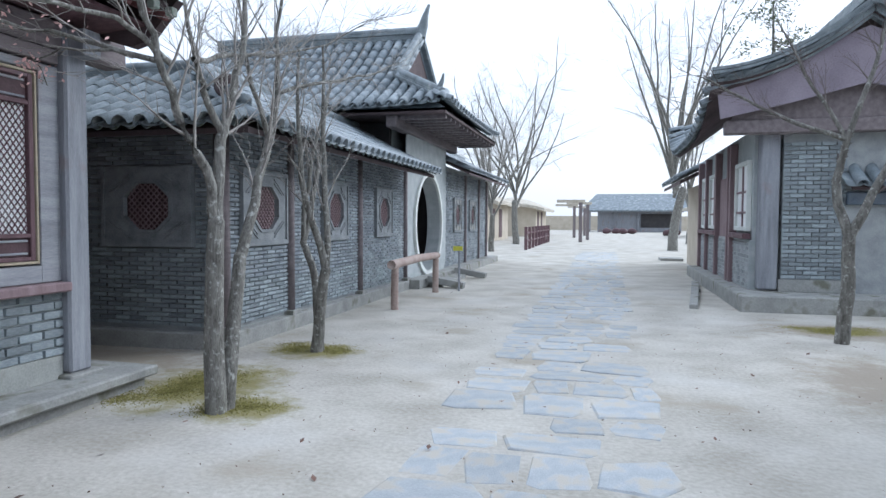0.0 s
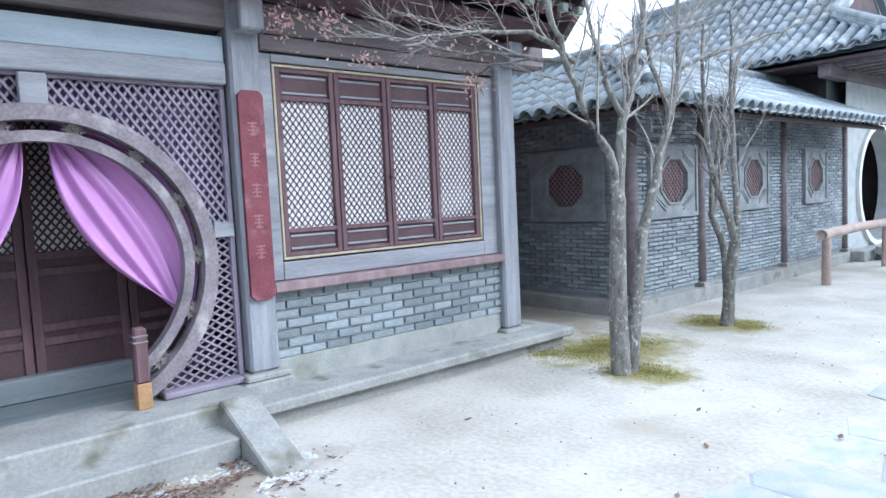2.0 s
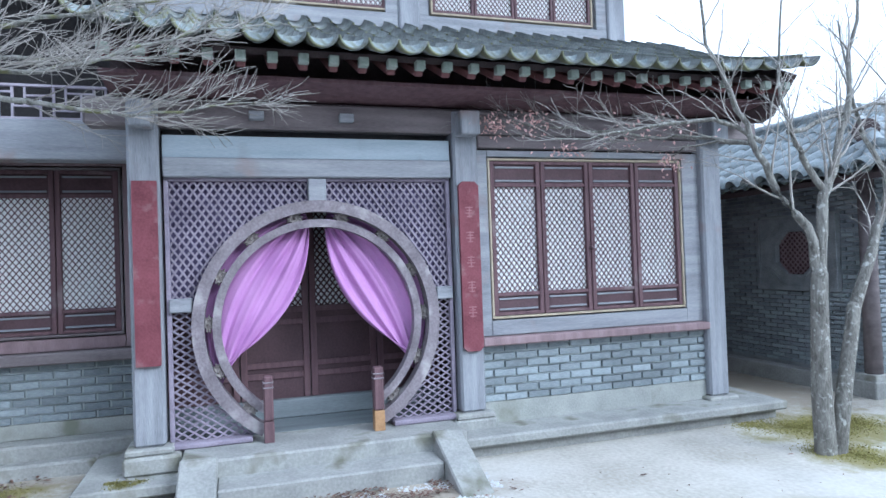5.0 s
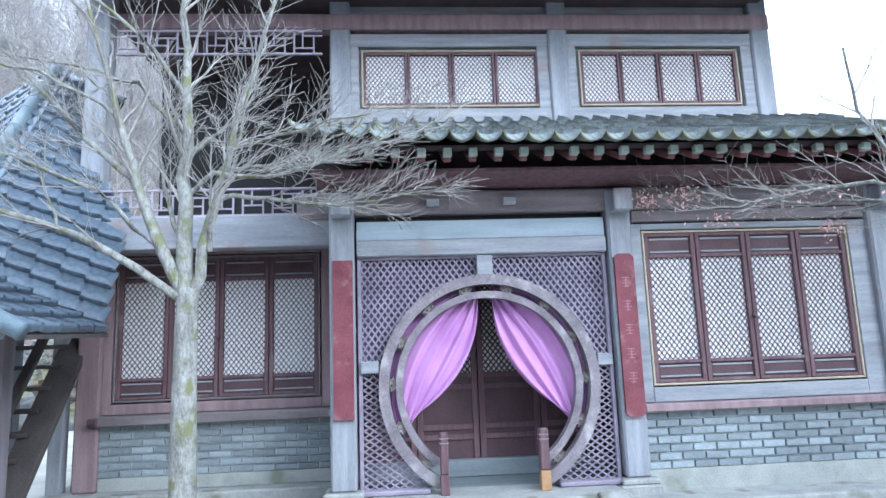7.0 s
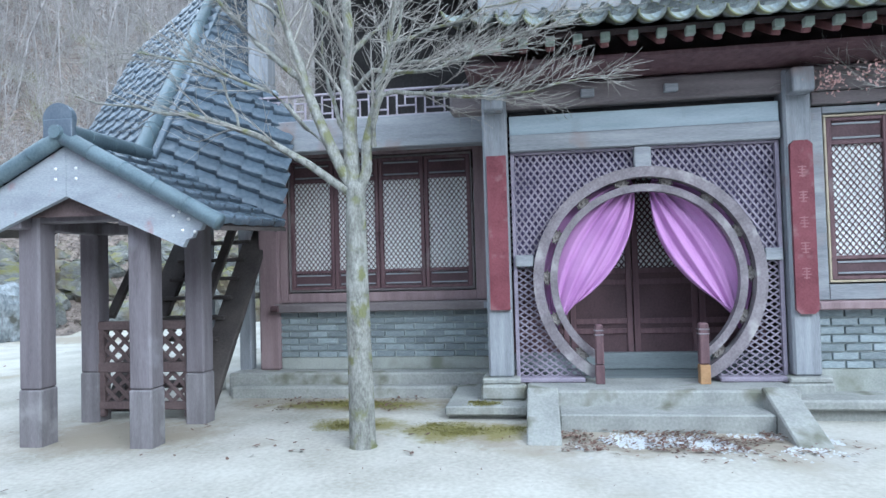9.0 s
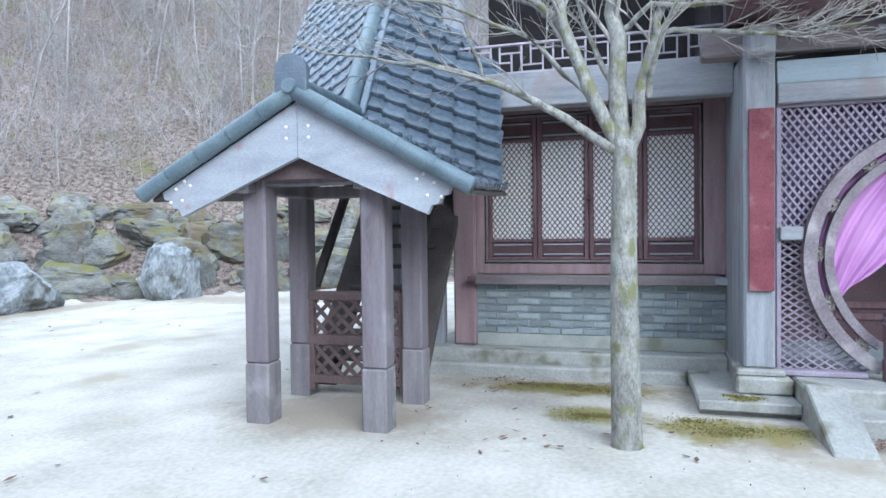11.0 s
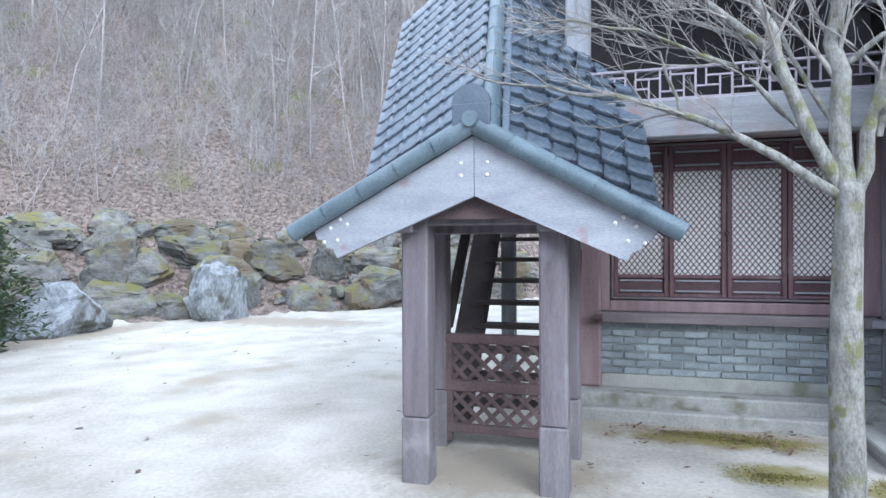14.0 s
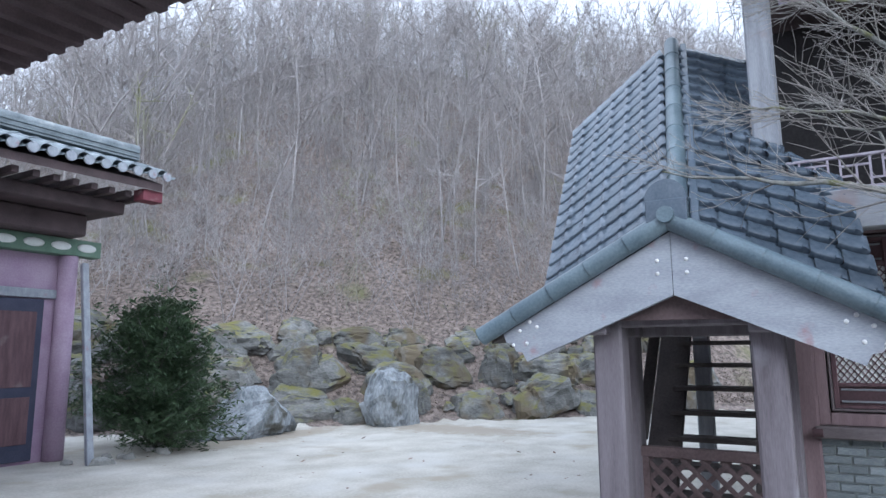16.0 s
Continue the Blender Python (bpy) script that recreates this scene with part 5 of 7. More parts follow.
def tile_patch(parent, low0, low1, top0, top1, courses, across, seed=1):
    """Courses of flat tiles on a ruled patch: low0-low1 is its lowest course, top0-top1 its highest."""
    rng = random.Random(seed)
    low0, low1, top0, top1 = map(Vector, (low0, low1, top0, top1))
    base = base_of(parent)
    for j in range(courses):
        for i in range(across):
            f0, f1, g0, g1 = i / across, (i + 1) / across, j / courses, (j + 1) / courses
            P = lambda f, g: low0.lerp(low1, f).lerp(top0.lerp(top1, f), g)
            c0, c1 = P((f0 + f1) / 2, g0), P((f0 + f1) / 2, g1)
            x = P(f1, g0) - P(f0, g0)
            y = c1 - c0
            xn, yn = x.normalized(), y.normalized()
            zn = xn.cross(yn).normalized()
            if zn.z < 0:
                xn, zn = -xn, -zn
            m = Matrix((xn * x.length * 1.005, y, zn)).transposed().to_4x4()
            ob = new("roof_tile", flat_tile)
            ob.parent = parent
            ob.matrix_basis = Matrix.Translation(c0 - base + zn * rng.uniform(0, 0.006)) @ m


proof = thing("porch_roof", (-3.0, -3.35, 1.7), "steep stair roof of blue-grey flat tiles with round ridge tiles", "roof")
# level front part, then the steep part that follows the stair
RB, RT = (-3.6, -3.5, 2.5), (-6.1, -3.9, 5.3)
slab("roof_board", [(-2.42, AP[0], AP[1]), (-2.42, *EL), (-3.75, EL[0], EL[1] + 0.06), (-3.62, AP[0], AP[1] + 0.03)], 0.03, M["stair_wood"], proof)
slab("roof_board", [(-2.42, AP[0], AP[1]), (-3.62, AP[0], AP[1] + 0.03), (-3.75, ER[0], ER[1] + 0.06), (-2.42, *ER)], 0.03, M["stair_wood"], proof)
slab("roof_board", [(-3.62, -3.5, 2.38), (-3.72, -4.7, 1.78), (-6.1, -5.1, 4.35), (-6.1, -3.9, 5.2)], 0.04, M["stair_wood"], proof)
slab("roof_board", [(-3.62, -3.5, 2.38), (-6.1, -3.9, 5.2), (-6.15, -3.08, 4.85), (-4.95, -3.06, 3.5), (-4.56, -2.36, 2.92), (-3.72, -2.2, 1.76)], 0.04, M["stair_wood"], proof)
tile_patch(proof, (-2.42, EL[0], EL[1] + 0.035), (-3.7, EL[0], EL[1] + 0.08), (-2.42, AP[0], AP[1] + 0.035), (-3.6, AP[0], AP[1] + 0.06), 6, 5, 1)
tile_patch(proof, (-3.7, ER[0], ER[1] + 0.08), (-2.42, ER[0], ER[1] + 0.035), (-3.6, AP[0], AP[1] + 0.06), (-2.42, AP[0], AP[1] + 0.035), 6, 5, 2)
tile_patch(proof, (-3.72, -4.74, 1.83), (-3.62, -3.55, 2.44), (-6.1, -5.12, 4.42), (-6.1, -3.98, 5.26), 17, 6, 3)
tile_patch(proof, (-3.62, -3.42, 2.44), (-3.72, -2.17, 1.82), (-4.5, -3.58, 3.48), (-4.58, -2.34, 3.0), 7, 6, 4)
tile_patch(proof, (-4.5, -3.58, 3.48), (-4.58, -2.34, 3.0), (-4.95, -3.65, 4.0), (-4.97, -2.98, 3.62), 3, 6, 5)
tile_patch(proof, (-4.95, -3.65, 4.0), (-4.97, -3.06, 3.64), (-6.1, -3.84, 5.26), (-6.15, -3.08, 4.9), 8, 3, 6)


def round_run(parent, a, b, r, n, mat, name="ridge_tile", label=""):
    """Round ridge tiles laid end to end from a to b, each lapping the next."""
    a, b = Vector(a), Vector(b)
    for i in range(n):
        p, q = a.lerp(b, i / n), a.lerp(b, (i + 1.06) / n)
        tb = Tubes()
        tb.tube([p, p.lerp(q, 0.03), p.lerp(q, 0.97), q], r * 1.06, r * 0.94, 12)
        k = len(tb.v)
        tb.f.append(tuple(range(12))[::-1])
        tb.f.append(tuple(range(k - 12, k)))
        tb.put(name, mat, parent, label)


round_run(proof, (-2.36, EL[0] - 0.05, EL[1] + 0.02), (-2.36, AP[0], AP[1] + 0.07), 0.062, 5, M["tile_ridge"])
round_run(proof, (-2.36, ER[0] + 0.05, ER[1] + 0.02), (-2.36, AP[0], AP[1] + 0.07), 0.062, 5, M["tile_ridge"])
round_run(proof, (-2.34, AP[0], AP[1] + 0.10), (-3.62, AP[0] - 0.1, AP[1] + 0.14), 0.075, 4, M["tile_ridge"])
round_run(proof, RB, RT, 0.085, 9, M["tile_ridge"])
bm = bmesh.new()
bar(bm, (RB[0], RB[1] + 0.13, RB[2] - 0.04), (RT[0], RT[1] + 0.13, RT[2] - 0.05), 0.07, 0.06, 0.01)
part("ridge_flashing", bm, M["tile_blue"], proof)
bm = bmesh.new()
bmesh.ops.create_cone(bm, cap_ends=True, segments=24, radius1=0.125, radius2=0.125, depth=0.05, matrix=pose(-2.34, AP[0], AP[1] + 0.19, 0, 90, 0))
add_box(bm, -2.36, -2.31, AP[0] - 0.122, AP[0] + 0.122, AP[1] + 0.05, AP[1] + 0.19, 0.006)
part("ridge_end", bm, M["tile_blue"], proof, "dark round ridge end tile")
bm = bmesh.new()
bmesh.ops.create_cone(bm, cap_ends=True, segments=18, radius1=0.055, radius2=0.05, depth=0.05, matrix=pose(-2.30, AP[0], AP[1] + 0.09, 0, 90, 0))
part("ridge_boss", bm, M["tile_ridge"], proof, "round boss")

# the stair, its gate and a strut
stair = thing("stair", (-3.7, -3.4, 0.0), "steep dark timber stair behind a latticed gate", "stairs")
for y in (-3.86, -3.0):
    bm = bmesh.new()
    bar(bm, (-3.72, y, 0.05), (-6.0, y, 2.9), 0.07, 0.28, 0.008, up=(0, 1, 0))
    part("stringer", bm, M["stair_wood"], stair)
for i in range(13):
    z = 0.25 + i * 0.205
    x = -3.74 - (z - 0.05) * 0.80
    box("tread", x - 0.13, x + 0.10, -3.83, -3.03, z, z + 0.04, M["stair_wood"], stair, bevel=0.006)
for y in (-3.9, -2.96):
    bm = bmesh.new()
    bar(bm, (-3.7, y, 0.95), (-5.6, y, 3.35), 0.05, 0.09, 0.008, up=(0, 1, 0))
    part("handrail", bm, M["stair_wood"], stair)
sg = thing("stair_gate", (-3.46, -3.4, 0.1), "low red-brown lattice gate closing the stair", "gate")
bm = bmesh.new()
for a in ((-3.86, -2.95, 0.12, 0.19), (-3.86, -2.95, 0.46, 0.55), (-3.86, -2.95, 0.85, 0.93)):
    add_box(bm, -3.50, -3.44, *a, 0.006)
for y in (-3.86, -3.0):
    add_box(bm, -3.495, -3.445, y, y + 0.07, 0.05, 0.93, 0.006)
part("gate_frame", bm, M["gate_wood"], sg)
lattice("lattice", -3.80, -2.99, 0.19, 0.46, 0.135, 0.135, 0.035, lambda u, z, d: (-3.49 + d, u, z), M["gate_wood"], sg, 0.015)
lattice("lattice", -3.80, -2.99, 0.55, 0.85, 0.135, 0.135, 0.035, lambda u, z, d: (-3.49 + d, u, z), M["gate_wood"], sg, 0.015)
for y in (-3.12, -3.62):
    back = thing("back_post", (-5.05, y, 0.0), "pale grey timber post standing under the stair head", "post", "posts under the stair head")
    box("shaft", -5.12, -4.98, y - 0.07, y + 0.07, 0.14, 3.0, M["grey_wood"], back, bevel=0.01)
    box("base_stone", -5.2, -4.9, y - 0.15, y + 0.15, -0.05, 0.14, M["stone"], back, bevel=0.02)


# ---- the long wall building with octagon windows ----
BX, BY0 = -3.9, 7.2
hall = box("wall_20", BX - 0.25, BX - 0.015, BY0 + 0.012, 13.9, 0.18, 2.75, M["mortar_grey"], bevel=0)
structure(hall, "long grey wall of thin bricks with octagon windows", "wall")
WINS = ((7.5, 8.62), (9.75, 10.72), (12.05, 13.0))
WZ0, WZ1 = 1.15, 2.07
hall_side = box("wall_21", -8.5, BX - 0.25, BY0 + 0.015, BY0 + 0.26, 0.18, 2.75, M["mortar_grey"], bevel=0)
structure(hall_side, "shaded end wall of thin grey bricks with an octagon window", "wall")
brick_wall(hall, (BX, BY0, 0), (0, 1, 0), (1, 0, 0), 6.7, 0.24, 2.7, 0.2, 0.042, 0.011, [(a - BY0, b - BY0, WZ0, WZ1) for a, b in WINS], 300, 7, 0.03)
brick_wall(hall_side, (BX - 2.6, BY0, 0), (1, 0, 0), (0, -1, 0), 2.6, 0.24, 2.7, 0.2, 0.042, 0.011, [(1.02, 2.25, WZ0, WZ1)], 300, 8, 0.03)
structure(box("plinth", -8.6, BX + 0.13, BY0 - 0.16, 13.9, -0.1, 0.19, M["stone"], bevel=0.012), "stone plinth of the long wall", "plinth")


def octagon_window(name, c, along, out, w, h, mat):
    """A square stone panel with an octagon opening and a lattice."""
    c, a, n = Vector(c), Vector(along), Vector(out)
    t = thing(name, c, "grey carved panel with an octagonal lattice window", "window", "octagon windows", "structure")
    P = lambda u, z, d: tuple(c + a * u + n * d + Vector((0, 0, z)))
    bm = bmesh.new()
    r = min(w, h) * 0.36
    octo = [(r * math.cos(math.radians(22.5 + 45 * i)) * (1.12 if w > h * 1.1 else 1.0), r * math.sin(math.radians(22.5 + 45 * i))) for i in range(8)]
    sq = [(w / 2, h * 0.2), (w * 0.2, h / 2), (-w * 0.2, h / 2), (-w / 2, h * 0.2), (-w / 2, -h * 0.2), (-w * 0.2, -h / 2), (w * 0.2, -h / 2), (w / 2, -h * 0.2)]
    corners = {0: (w / 2, h / 2), 2: (-w / 2, h / 2), 4: (-w / 2, -h / 2), 6: (w / 2, -h / 2)}
    for i in range(8):
        j = (i + 1) % 8
        ring = [octo[i], octo[j], sq[j], sq[i]]
        if i in corners:
            ring = [octo[i], octo[j], sq[j], corners[i], sq[i]]
        fr = [bm.verts.new(P(u, z, 0.045)) for u, z in ring]
        bm.faces.new(fr)
        e = [bm.verts.new(P(*octo[i], 0.045)), bm.verts.new(P(*octo[j], 0.045)), bm.verts.new(P(*octo[j], -0.013)), bm.verts.new(P(*octo[i], -0.013))]
        bm.faces.new(e)
    bmesh.ops.recalc_face_normals(bm, faces=bm.faces)
    part("panel", bm, mat, t)
    bm = bmesh.new()
    for u0, u1, z0, z1 in ((-w / 2 - 0.04, w / 2 + 0.04, h / 2, h / 2 + 0.05), (-w / 2 - 0.04, w / 2 + 0.04, -h / 2 - 0.06, -h / 2), (-w / 2 - 0.04, -w / 2, -h / 2, h / 2), (w / 2, w / 2 + 0.04, -h / 2, h / 2)):
        v = [bm.verts.new(P(u, z, d)) for d in (-0.013, 0.065) for u, z in ((u0, z0), (u1, z0), (u1, z1), (u0, z1))]
        for f in ((4, 5, 6, 7), (0, 1, 5, 4), (1, 2, 6, 5), (2, 3, 7, 6), (3, 0, 4, 7)):
            bm.faces.new([v[k] for k in f])
    bmesh.ops.recalc_face_normals(bm, faces=bm.faces)
    part("frame", bm, M["carved_stone"], t)
    bm = bmesh.new()
    for i in range(8):
        j = (i + 1) % 8
        bar(bm, P(octo[i][0] * 1.06, octo[i][1] * 1.06, 0.05), P(octo[j][0] * 1.06, octo[j][1] * 1.06, 0.05), 0.035, 0.03, 0.004, up=out)
    for sx in (-1, 1):
        for sz in (-1, 1):
            for k in (0.80, 0.92):
                bar(bm, P(sx * w / 2 * k, sz * h * 0.22, 0.05), P(sx * w * 0.2, sz * h / 2 * k, 0.05), 0.02, 0.02, 0.003, up=out)
    part("octagon_moulding", bm, M["carved_stone"], t)
    lattice("lattice", -r * 0.9, r * 0.9, -r * 0.9, r * 0.9, 0.075, 0.075, 0.014, lambda u, z, d: P(u, z, 0.004 + d), M["mauve_wood"], t, 0.01, None, "mauve lattice")
    # flat dark sheet in place of a shaded room behind the lattice
    bm = bmesh.new()
    bm.faces.new([bm.verts.new(P(u * 1.02, z * 1.02, -0.006)) for u, z in octo])
    part("backing", bm, M["maroon_dark"], t, "dark sheet painted as the unlit inside")
    return t


for i, (a, b) in enumerate(WINS):
    octagon_window("window_%d" % (10 + i), (BX, (a + b) / 2, (WZ0 + WZ1) / 2), (0, 1, 0), (1, 0, 0), b - a - 0.1, WZ1 - WZ0 - 0.12, M["carved_stone"])
octagon_window("window_13", (BX - 0.97, BY0, (WZ0 + WZ1) / 2), (1, 0, 0), (0, -1, 0), 1.12, WZ1 - WZ0 - 0.12, M["carved_stone"])
for y in (8.75, 11.3, 13.9):
    c = thing("wall_post", (BX + 0.02, y, 0.19), "dark slim timber post set in the brick wall", "post", "posts of the long wall")
    bm = bmesh.new()
    bmesh.ops.create_cone(bm, cap_ends=True, segments=12, radius1=0.065, radius2=0.06, depth=2.3, matrix=Matrix.Translation((BX + 0.015, y, 1.38)))
    part("shaft", bm, M["brown_wood"], c, smooth=True)
    box("base_stone", BX - 0.05, BX + 0.12, y - 0.12, y + 0.12, 0.185, 0.25, M["stone"], c)
for x in (BX - 0.02, BX - 2.62):
    c = thing("wall_post", (x, BY0, 0.19), "dark slim timber post at the corner of the wall", "post", "posts of the long wall")
    bm = bmesh.new()
    bmesh.ops.create_cone(bm, cap_ends=True, segments=12, radius1=0.09, radius2=0.085, depth=2.3, matrix=Matrix.Translation((x, BY0, 1.38)))
    part("shaft", bm, M["brown_wood"], c, smooth=True)
    box("base_stone", x - 0.13, x + 0.13, BY0 - 0.13, BY0 + 0.13, 0.185, 0.26, M["stone"], c)

# its hipped roof
EZ = 2.44
roof_b = slab("roof_3", [(-3.2, 6.55, EZ - 0.05), (-3.2, 13.75, EZ - 0.05), (-4.9, 13.75, 3.24), (-4.9, 8.2, 3.24)], 0.06, M["soffit"])
structure(roof_b, "hipped roof of grey half-round clay tiles over the long wall", "roof")
slab("roof_board", [(-3.2, 6.55, EZ - 0.05), (-4.9, 8.2, 3.24), (-9.5, 8.2, 3.24), (-9.5, 6.55, EZ - 0.05)], 0.06, M["soffit"], roof_b)
hip_front = lambda p: (p.y - 6.55) < (-3.2 - p.x) * 0.97
hip_side = lambda p: (p.y - 6.55) > (-3.2 - p.x) * 0.97
tiled_slope(roof_b, (-3.15, 13.75, EZ), (-3.15, 6.55, EZ), (-4.9, 13.75, 3.3), (-4.9, 6.55, 3.3), 0.245, 0.32, cover_b, pan_b, M["tile_joined"], 0, sag=0.05, seed=5, skip=hip_front)
tiled_slope(roof_b, (-3.2, 6.5, EZ), (-8.2, 6.5, EZ), (-3.2, 8.2, 3.3), (-8.2, 8.2, 3.3), 0.245, 0.32, cover_s, pan_s, M["tile_joined"], 280, sag=0.05, seed=6, skip=hip_side)

for i in range(35):
    ob = new("drip_tile", drip)
    ob.parent = roof_b
    ob.matrix_basis = Matrix.Translation((-3.12, 6.7 + 0.2 * i, EZ + 0.055)) @ pose(0, 0, 0, 3 * noise.noise((i * 1.7, 9, 0)), -12, 0)
for i in range(26):
    ob = new("drip_tile", drip)
    ob.parent = roof_b
    ob.matrix_basis = Matrix.Translation((-3.3 - 0.2 * i, 6.47, EZ + 0.055)) @ pose(0, 0, 0, 0, 0, -90) @ pose(0, 0, 0, 3 * noise.noise((i * 1.7, 4, 0)), -12, 0)


def ridge_wall(parent, a, b, h, w, courses, mat):
    """A ridge built up of thin tile courses, with a round cap."""
    a, b = Vector(a), Vector(b)
    for i in range(courses):
        bm = bmesh.new()
        z = Vector((0, 0, h * (i + 0.5) / courses))
        bar(bm, a + z, b + z, w * (1.0 if i % 2 else 0.85), h / courses * 0.9, 0.004)
        part("ridge_course", bm, mat, parent)
    round_run(parent, a + Vector((0, 0, h + 0.02)), b + Vector((0, 0, h + 0.02)), w * 0.42, max(int((b - a).length / 0.4), 2), mat)


ridge_wall(roof_b, (-4.9, 8.3, 3.27), (-4.9, 13.7, 3.27), 0.16, 0.2, 3, M["tile"])
ridge_wall(roof_b, (-4.9, 8.2, 3.27), (-8.4, 8.2, 3.27), 0.16, 0.2, 3, M["tile"])
ridge_wall(roof_b, (-3.3, 6.65, EZ + 0.06), (-4.9, 8.2, 3.3), 0.14, 0.18, 3, M["tile"])
bm = bmesh.new()
bmesh.ops.create_cone(bm, cap_ends=True, segments=20, radius1=0.13, radius2=0.13, depth=0.06, matrix=pose(-3.72, 7.0, EZ + 0.46, 90, 0, 45))
part("ridge_end", bm, M["soffit"], roof_b, "dark round ridge end")

# gate bay with a round doorway
GY, GZ, GR = 15.7, 1.38, 1.14
verts, faces, seg = [], [], 48
for x in (BX - 0.3, BX + 0.03):
    for k in range(seg):
        t = 2 * math.pi * k / seg
        verts.append((x, GY + GR * math.cos(t), max(GZ + GR * math.sin(t), 0.22)))
    for k in range(seg):
        t = 2 * math.pi * k / seg
        c, s = math.cos(t), math.sin(t)
        f = min(1.75 / max(abs(c), 1e-6), (2.25 if s > 0 else 1.2) / max(abs(s), 1e-6))
        verts.append((x, GY + f * c, GZ + f * s))
for k in range(seg):
    j = (k + 1) % seg
    faces += [(2 * seg + k, 2 * seg + j, 3 * seg + j, 3 * seg + k), (k, seg + k, seg + j, j), (k, j, 2 * seg + j, 2 * seg + k)]
structure(mesh_part("wall_22", verts, faces, M["mortar"]), "pale grey gate wall with a round doorway", "wall")
verts, faces = [], []
for k in range(seg + 1):
    t = 2 * math.pi * k / seg
    for r, x in ((GR - 0.02, BX + 0.03), (GR - 0.02, BX + 0.09), (GR + 0.09, BX + 0.09), (GR + 0.09, BX + 0.03)):
        verts.append((x, GY + r * math.cos(t), max(GZ + r * math.sin(t), 0.2)))
for k in range(seg):
    for q in range(4):
        faces.append((k * 4 + q, k * 4 + (q + 1) % 4, (k + 1) * 4 + (q + 1) % 4, (k + 1) * 4 + q))
structure(mesh_part("doorway_moulding", verts, faces, M["white_paint"]), "pale moulding round the doorway", "trim")
# passage behind the doorway, its shade painted into near-black walls and ceiling
structure(box("wall_23", -8.5, -8.3, 13.0, 24.5, 0.0, 3.0, M["dark"], bevel=0), "wall far inside the gate, coloured near-black as if unlit", "wall")
structure(box("wall_24", -8.4, BX - 0.3, 13.8, 13.92, 0, 3.5, M["dark"], bevel=0), "passage wall coloured near-black as if unlit", "wall")
structure(box("wall_25", -8.4, BX - 0.3, 17.45, 17.57, 0, 3.5, M["dark"], bevel=0), "passage wall coloured near-black as if unlit", "wall")
structure(box("ceiling_3", -8.4, BX - 0.3, 13.9, 17.5, 3.45, 3.5, M["dark"], bevel=0), "passage ceiling coloured near-black as if unlit", "ceiling")
structure(box("plinth", -4.3, -3.55, 13.92, 24.0, -0.1, 0.2, M["stone"], bevel=0.012), "stone plinth beyond the gate", "plinth")
for y0, y1 in ((14.3, 14.5), (16.9, 17.1)):
    bm = bmesh.new()
    bar(bm, (-3.5, (y0 + y1) / 2, 0.2), (-2.7, (y0 + y1) / 2, 0.06), 0.22, 0.14, 0.01)
    tagged(part("side_stone", bm, M["stone"]), "sloping grey stone beside the gate step", "step", "gate side stones", "structure")
structure(box("step", -3.55, -3.2, 14.5, 16.9, -0.05, 0.1, M["stone"], bevel=0.01), "stone step before the round doorway", "step")
# hip-and-gable roof of the gate
roof_g = slab("roof_4", [(-2.75, 12.85, 3.62), (-9.5, 12.85, 3.62), (-9.5, 18.55, 3.62), (-2.75, 18.55, 3.62)], 0.1, M["soffit"])
structure(roof_g, "hip-and-gable roof of grey half-round tiles over the gate", "roof")
RZ = 5.6
slab("roof_board", [(-2.75, 12.85, 3.62), (-4.1, 14.1, 4.42), (-4.1, 15.7, RZ), (-9.5, 15.7, RZ), (-9.5, 12.85, 3.62)], 0.05, M["tile_joined"], roof_g)
slab("roof_board", [(-2.75, 18.55, 3.62), (-4.1, 17.3, 4.42), (-4.1, 15.7, RZ), (-9.5, 15.7, RZ), (-9.5, 18.55, 3.62)], 0.05, M["tile_joined"], roof_g)
slab("roof_board", [(-2.75, 12.85, 3.62), (-2.75, 18.55, 3.62), (-4.1, 17.3, 4.42), (-4.1, 14.1, 4.42)], 0.05, M["tile_joined"], roof_g)
bm = bmesh.new()
bm.faces.new([bm.verts.new(p) for p in ((-4.12, 14.1, 4.4), (-4.12, 17.3, 4.4), (-4.12, 15.7, RZ))])
part("gable", bm, M["soffit"], roof_g, "dark gable")
cut = lambda p: p.x > -4.05 and (p.y - 12.85) > (-2.75 - p.x) * 0.95
tiled_slope(roof_g, (-2.7, 12.8, 3.68), (-9.4, 12.8, 3.68), (-2.7, 15.7, RZ + 0.06), (-9.4, 15.7, RZ + 0.06), 0.245, 0.36, cover_b, pan_b, M["tile_joined"], 0, sag=0.14, lift=0.1, seed=9, skip=cut)
cut2 = lambda p: (p.y - 12.85) < (-2.75 - p.x) * 0.95 or (18.55 - p.y) < (-2.75 - p.x) * 0.95
tiled_slope(roof_g, (-2.68, 18.6, 3.68), (-2.68, 12.8, 3.68), (-4.1, 18.6, 4.48), (-4.1, 12.8, 4.48), 0.245, 0.36, cover_b, pan_b, M["tile_joined"], 0, sag=0.05, lift=0.1, seed=10, skip=cut2)
ridge_wall(roof_g, (-4.05, 15.7, RZ + 0.04), (-9.4, 15.7, RZ + 0.04), 0.26, 0.24, 4, M["tile"])
ridge_wall(roof_g, (-4.08, 15.6, RZ), (-4.08, 14.05, 4.46), 0.16, 0.2, 3, M["tile"])
ridge_wall(roof_g, (-4.08, 15.8, RZ), (-4.08, 17.35, 4.46), 0.16, 0.2, 3, M["tile"])
ridge_wall(roof_g, (-4.08, 14.05, 4.46), (-2.85, 12.95, 3.78), 0.14, 0.2, 3, M["tile"])
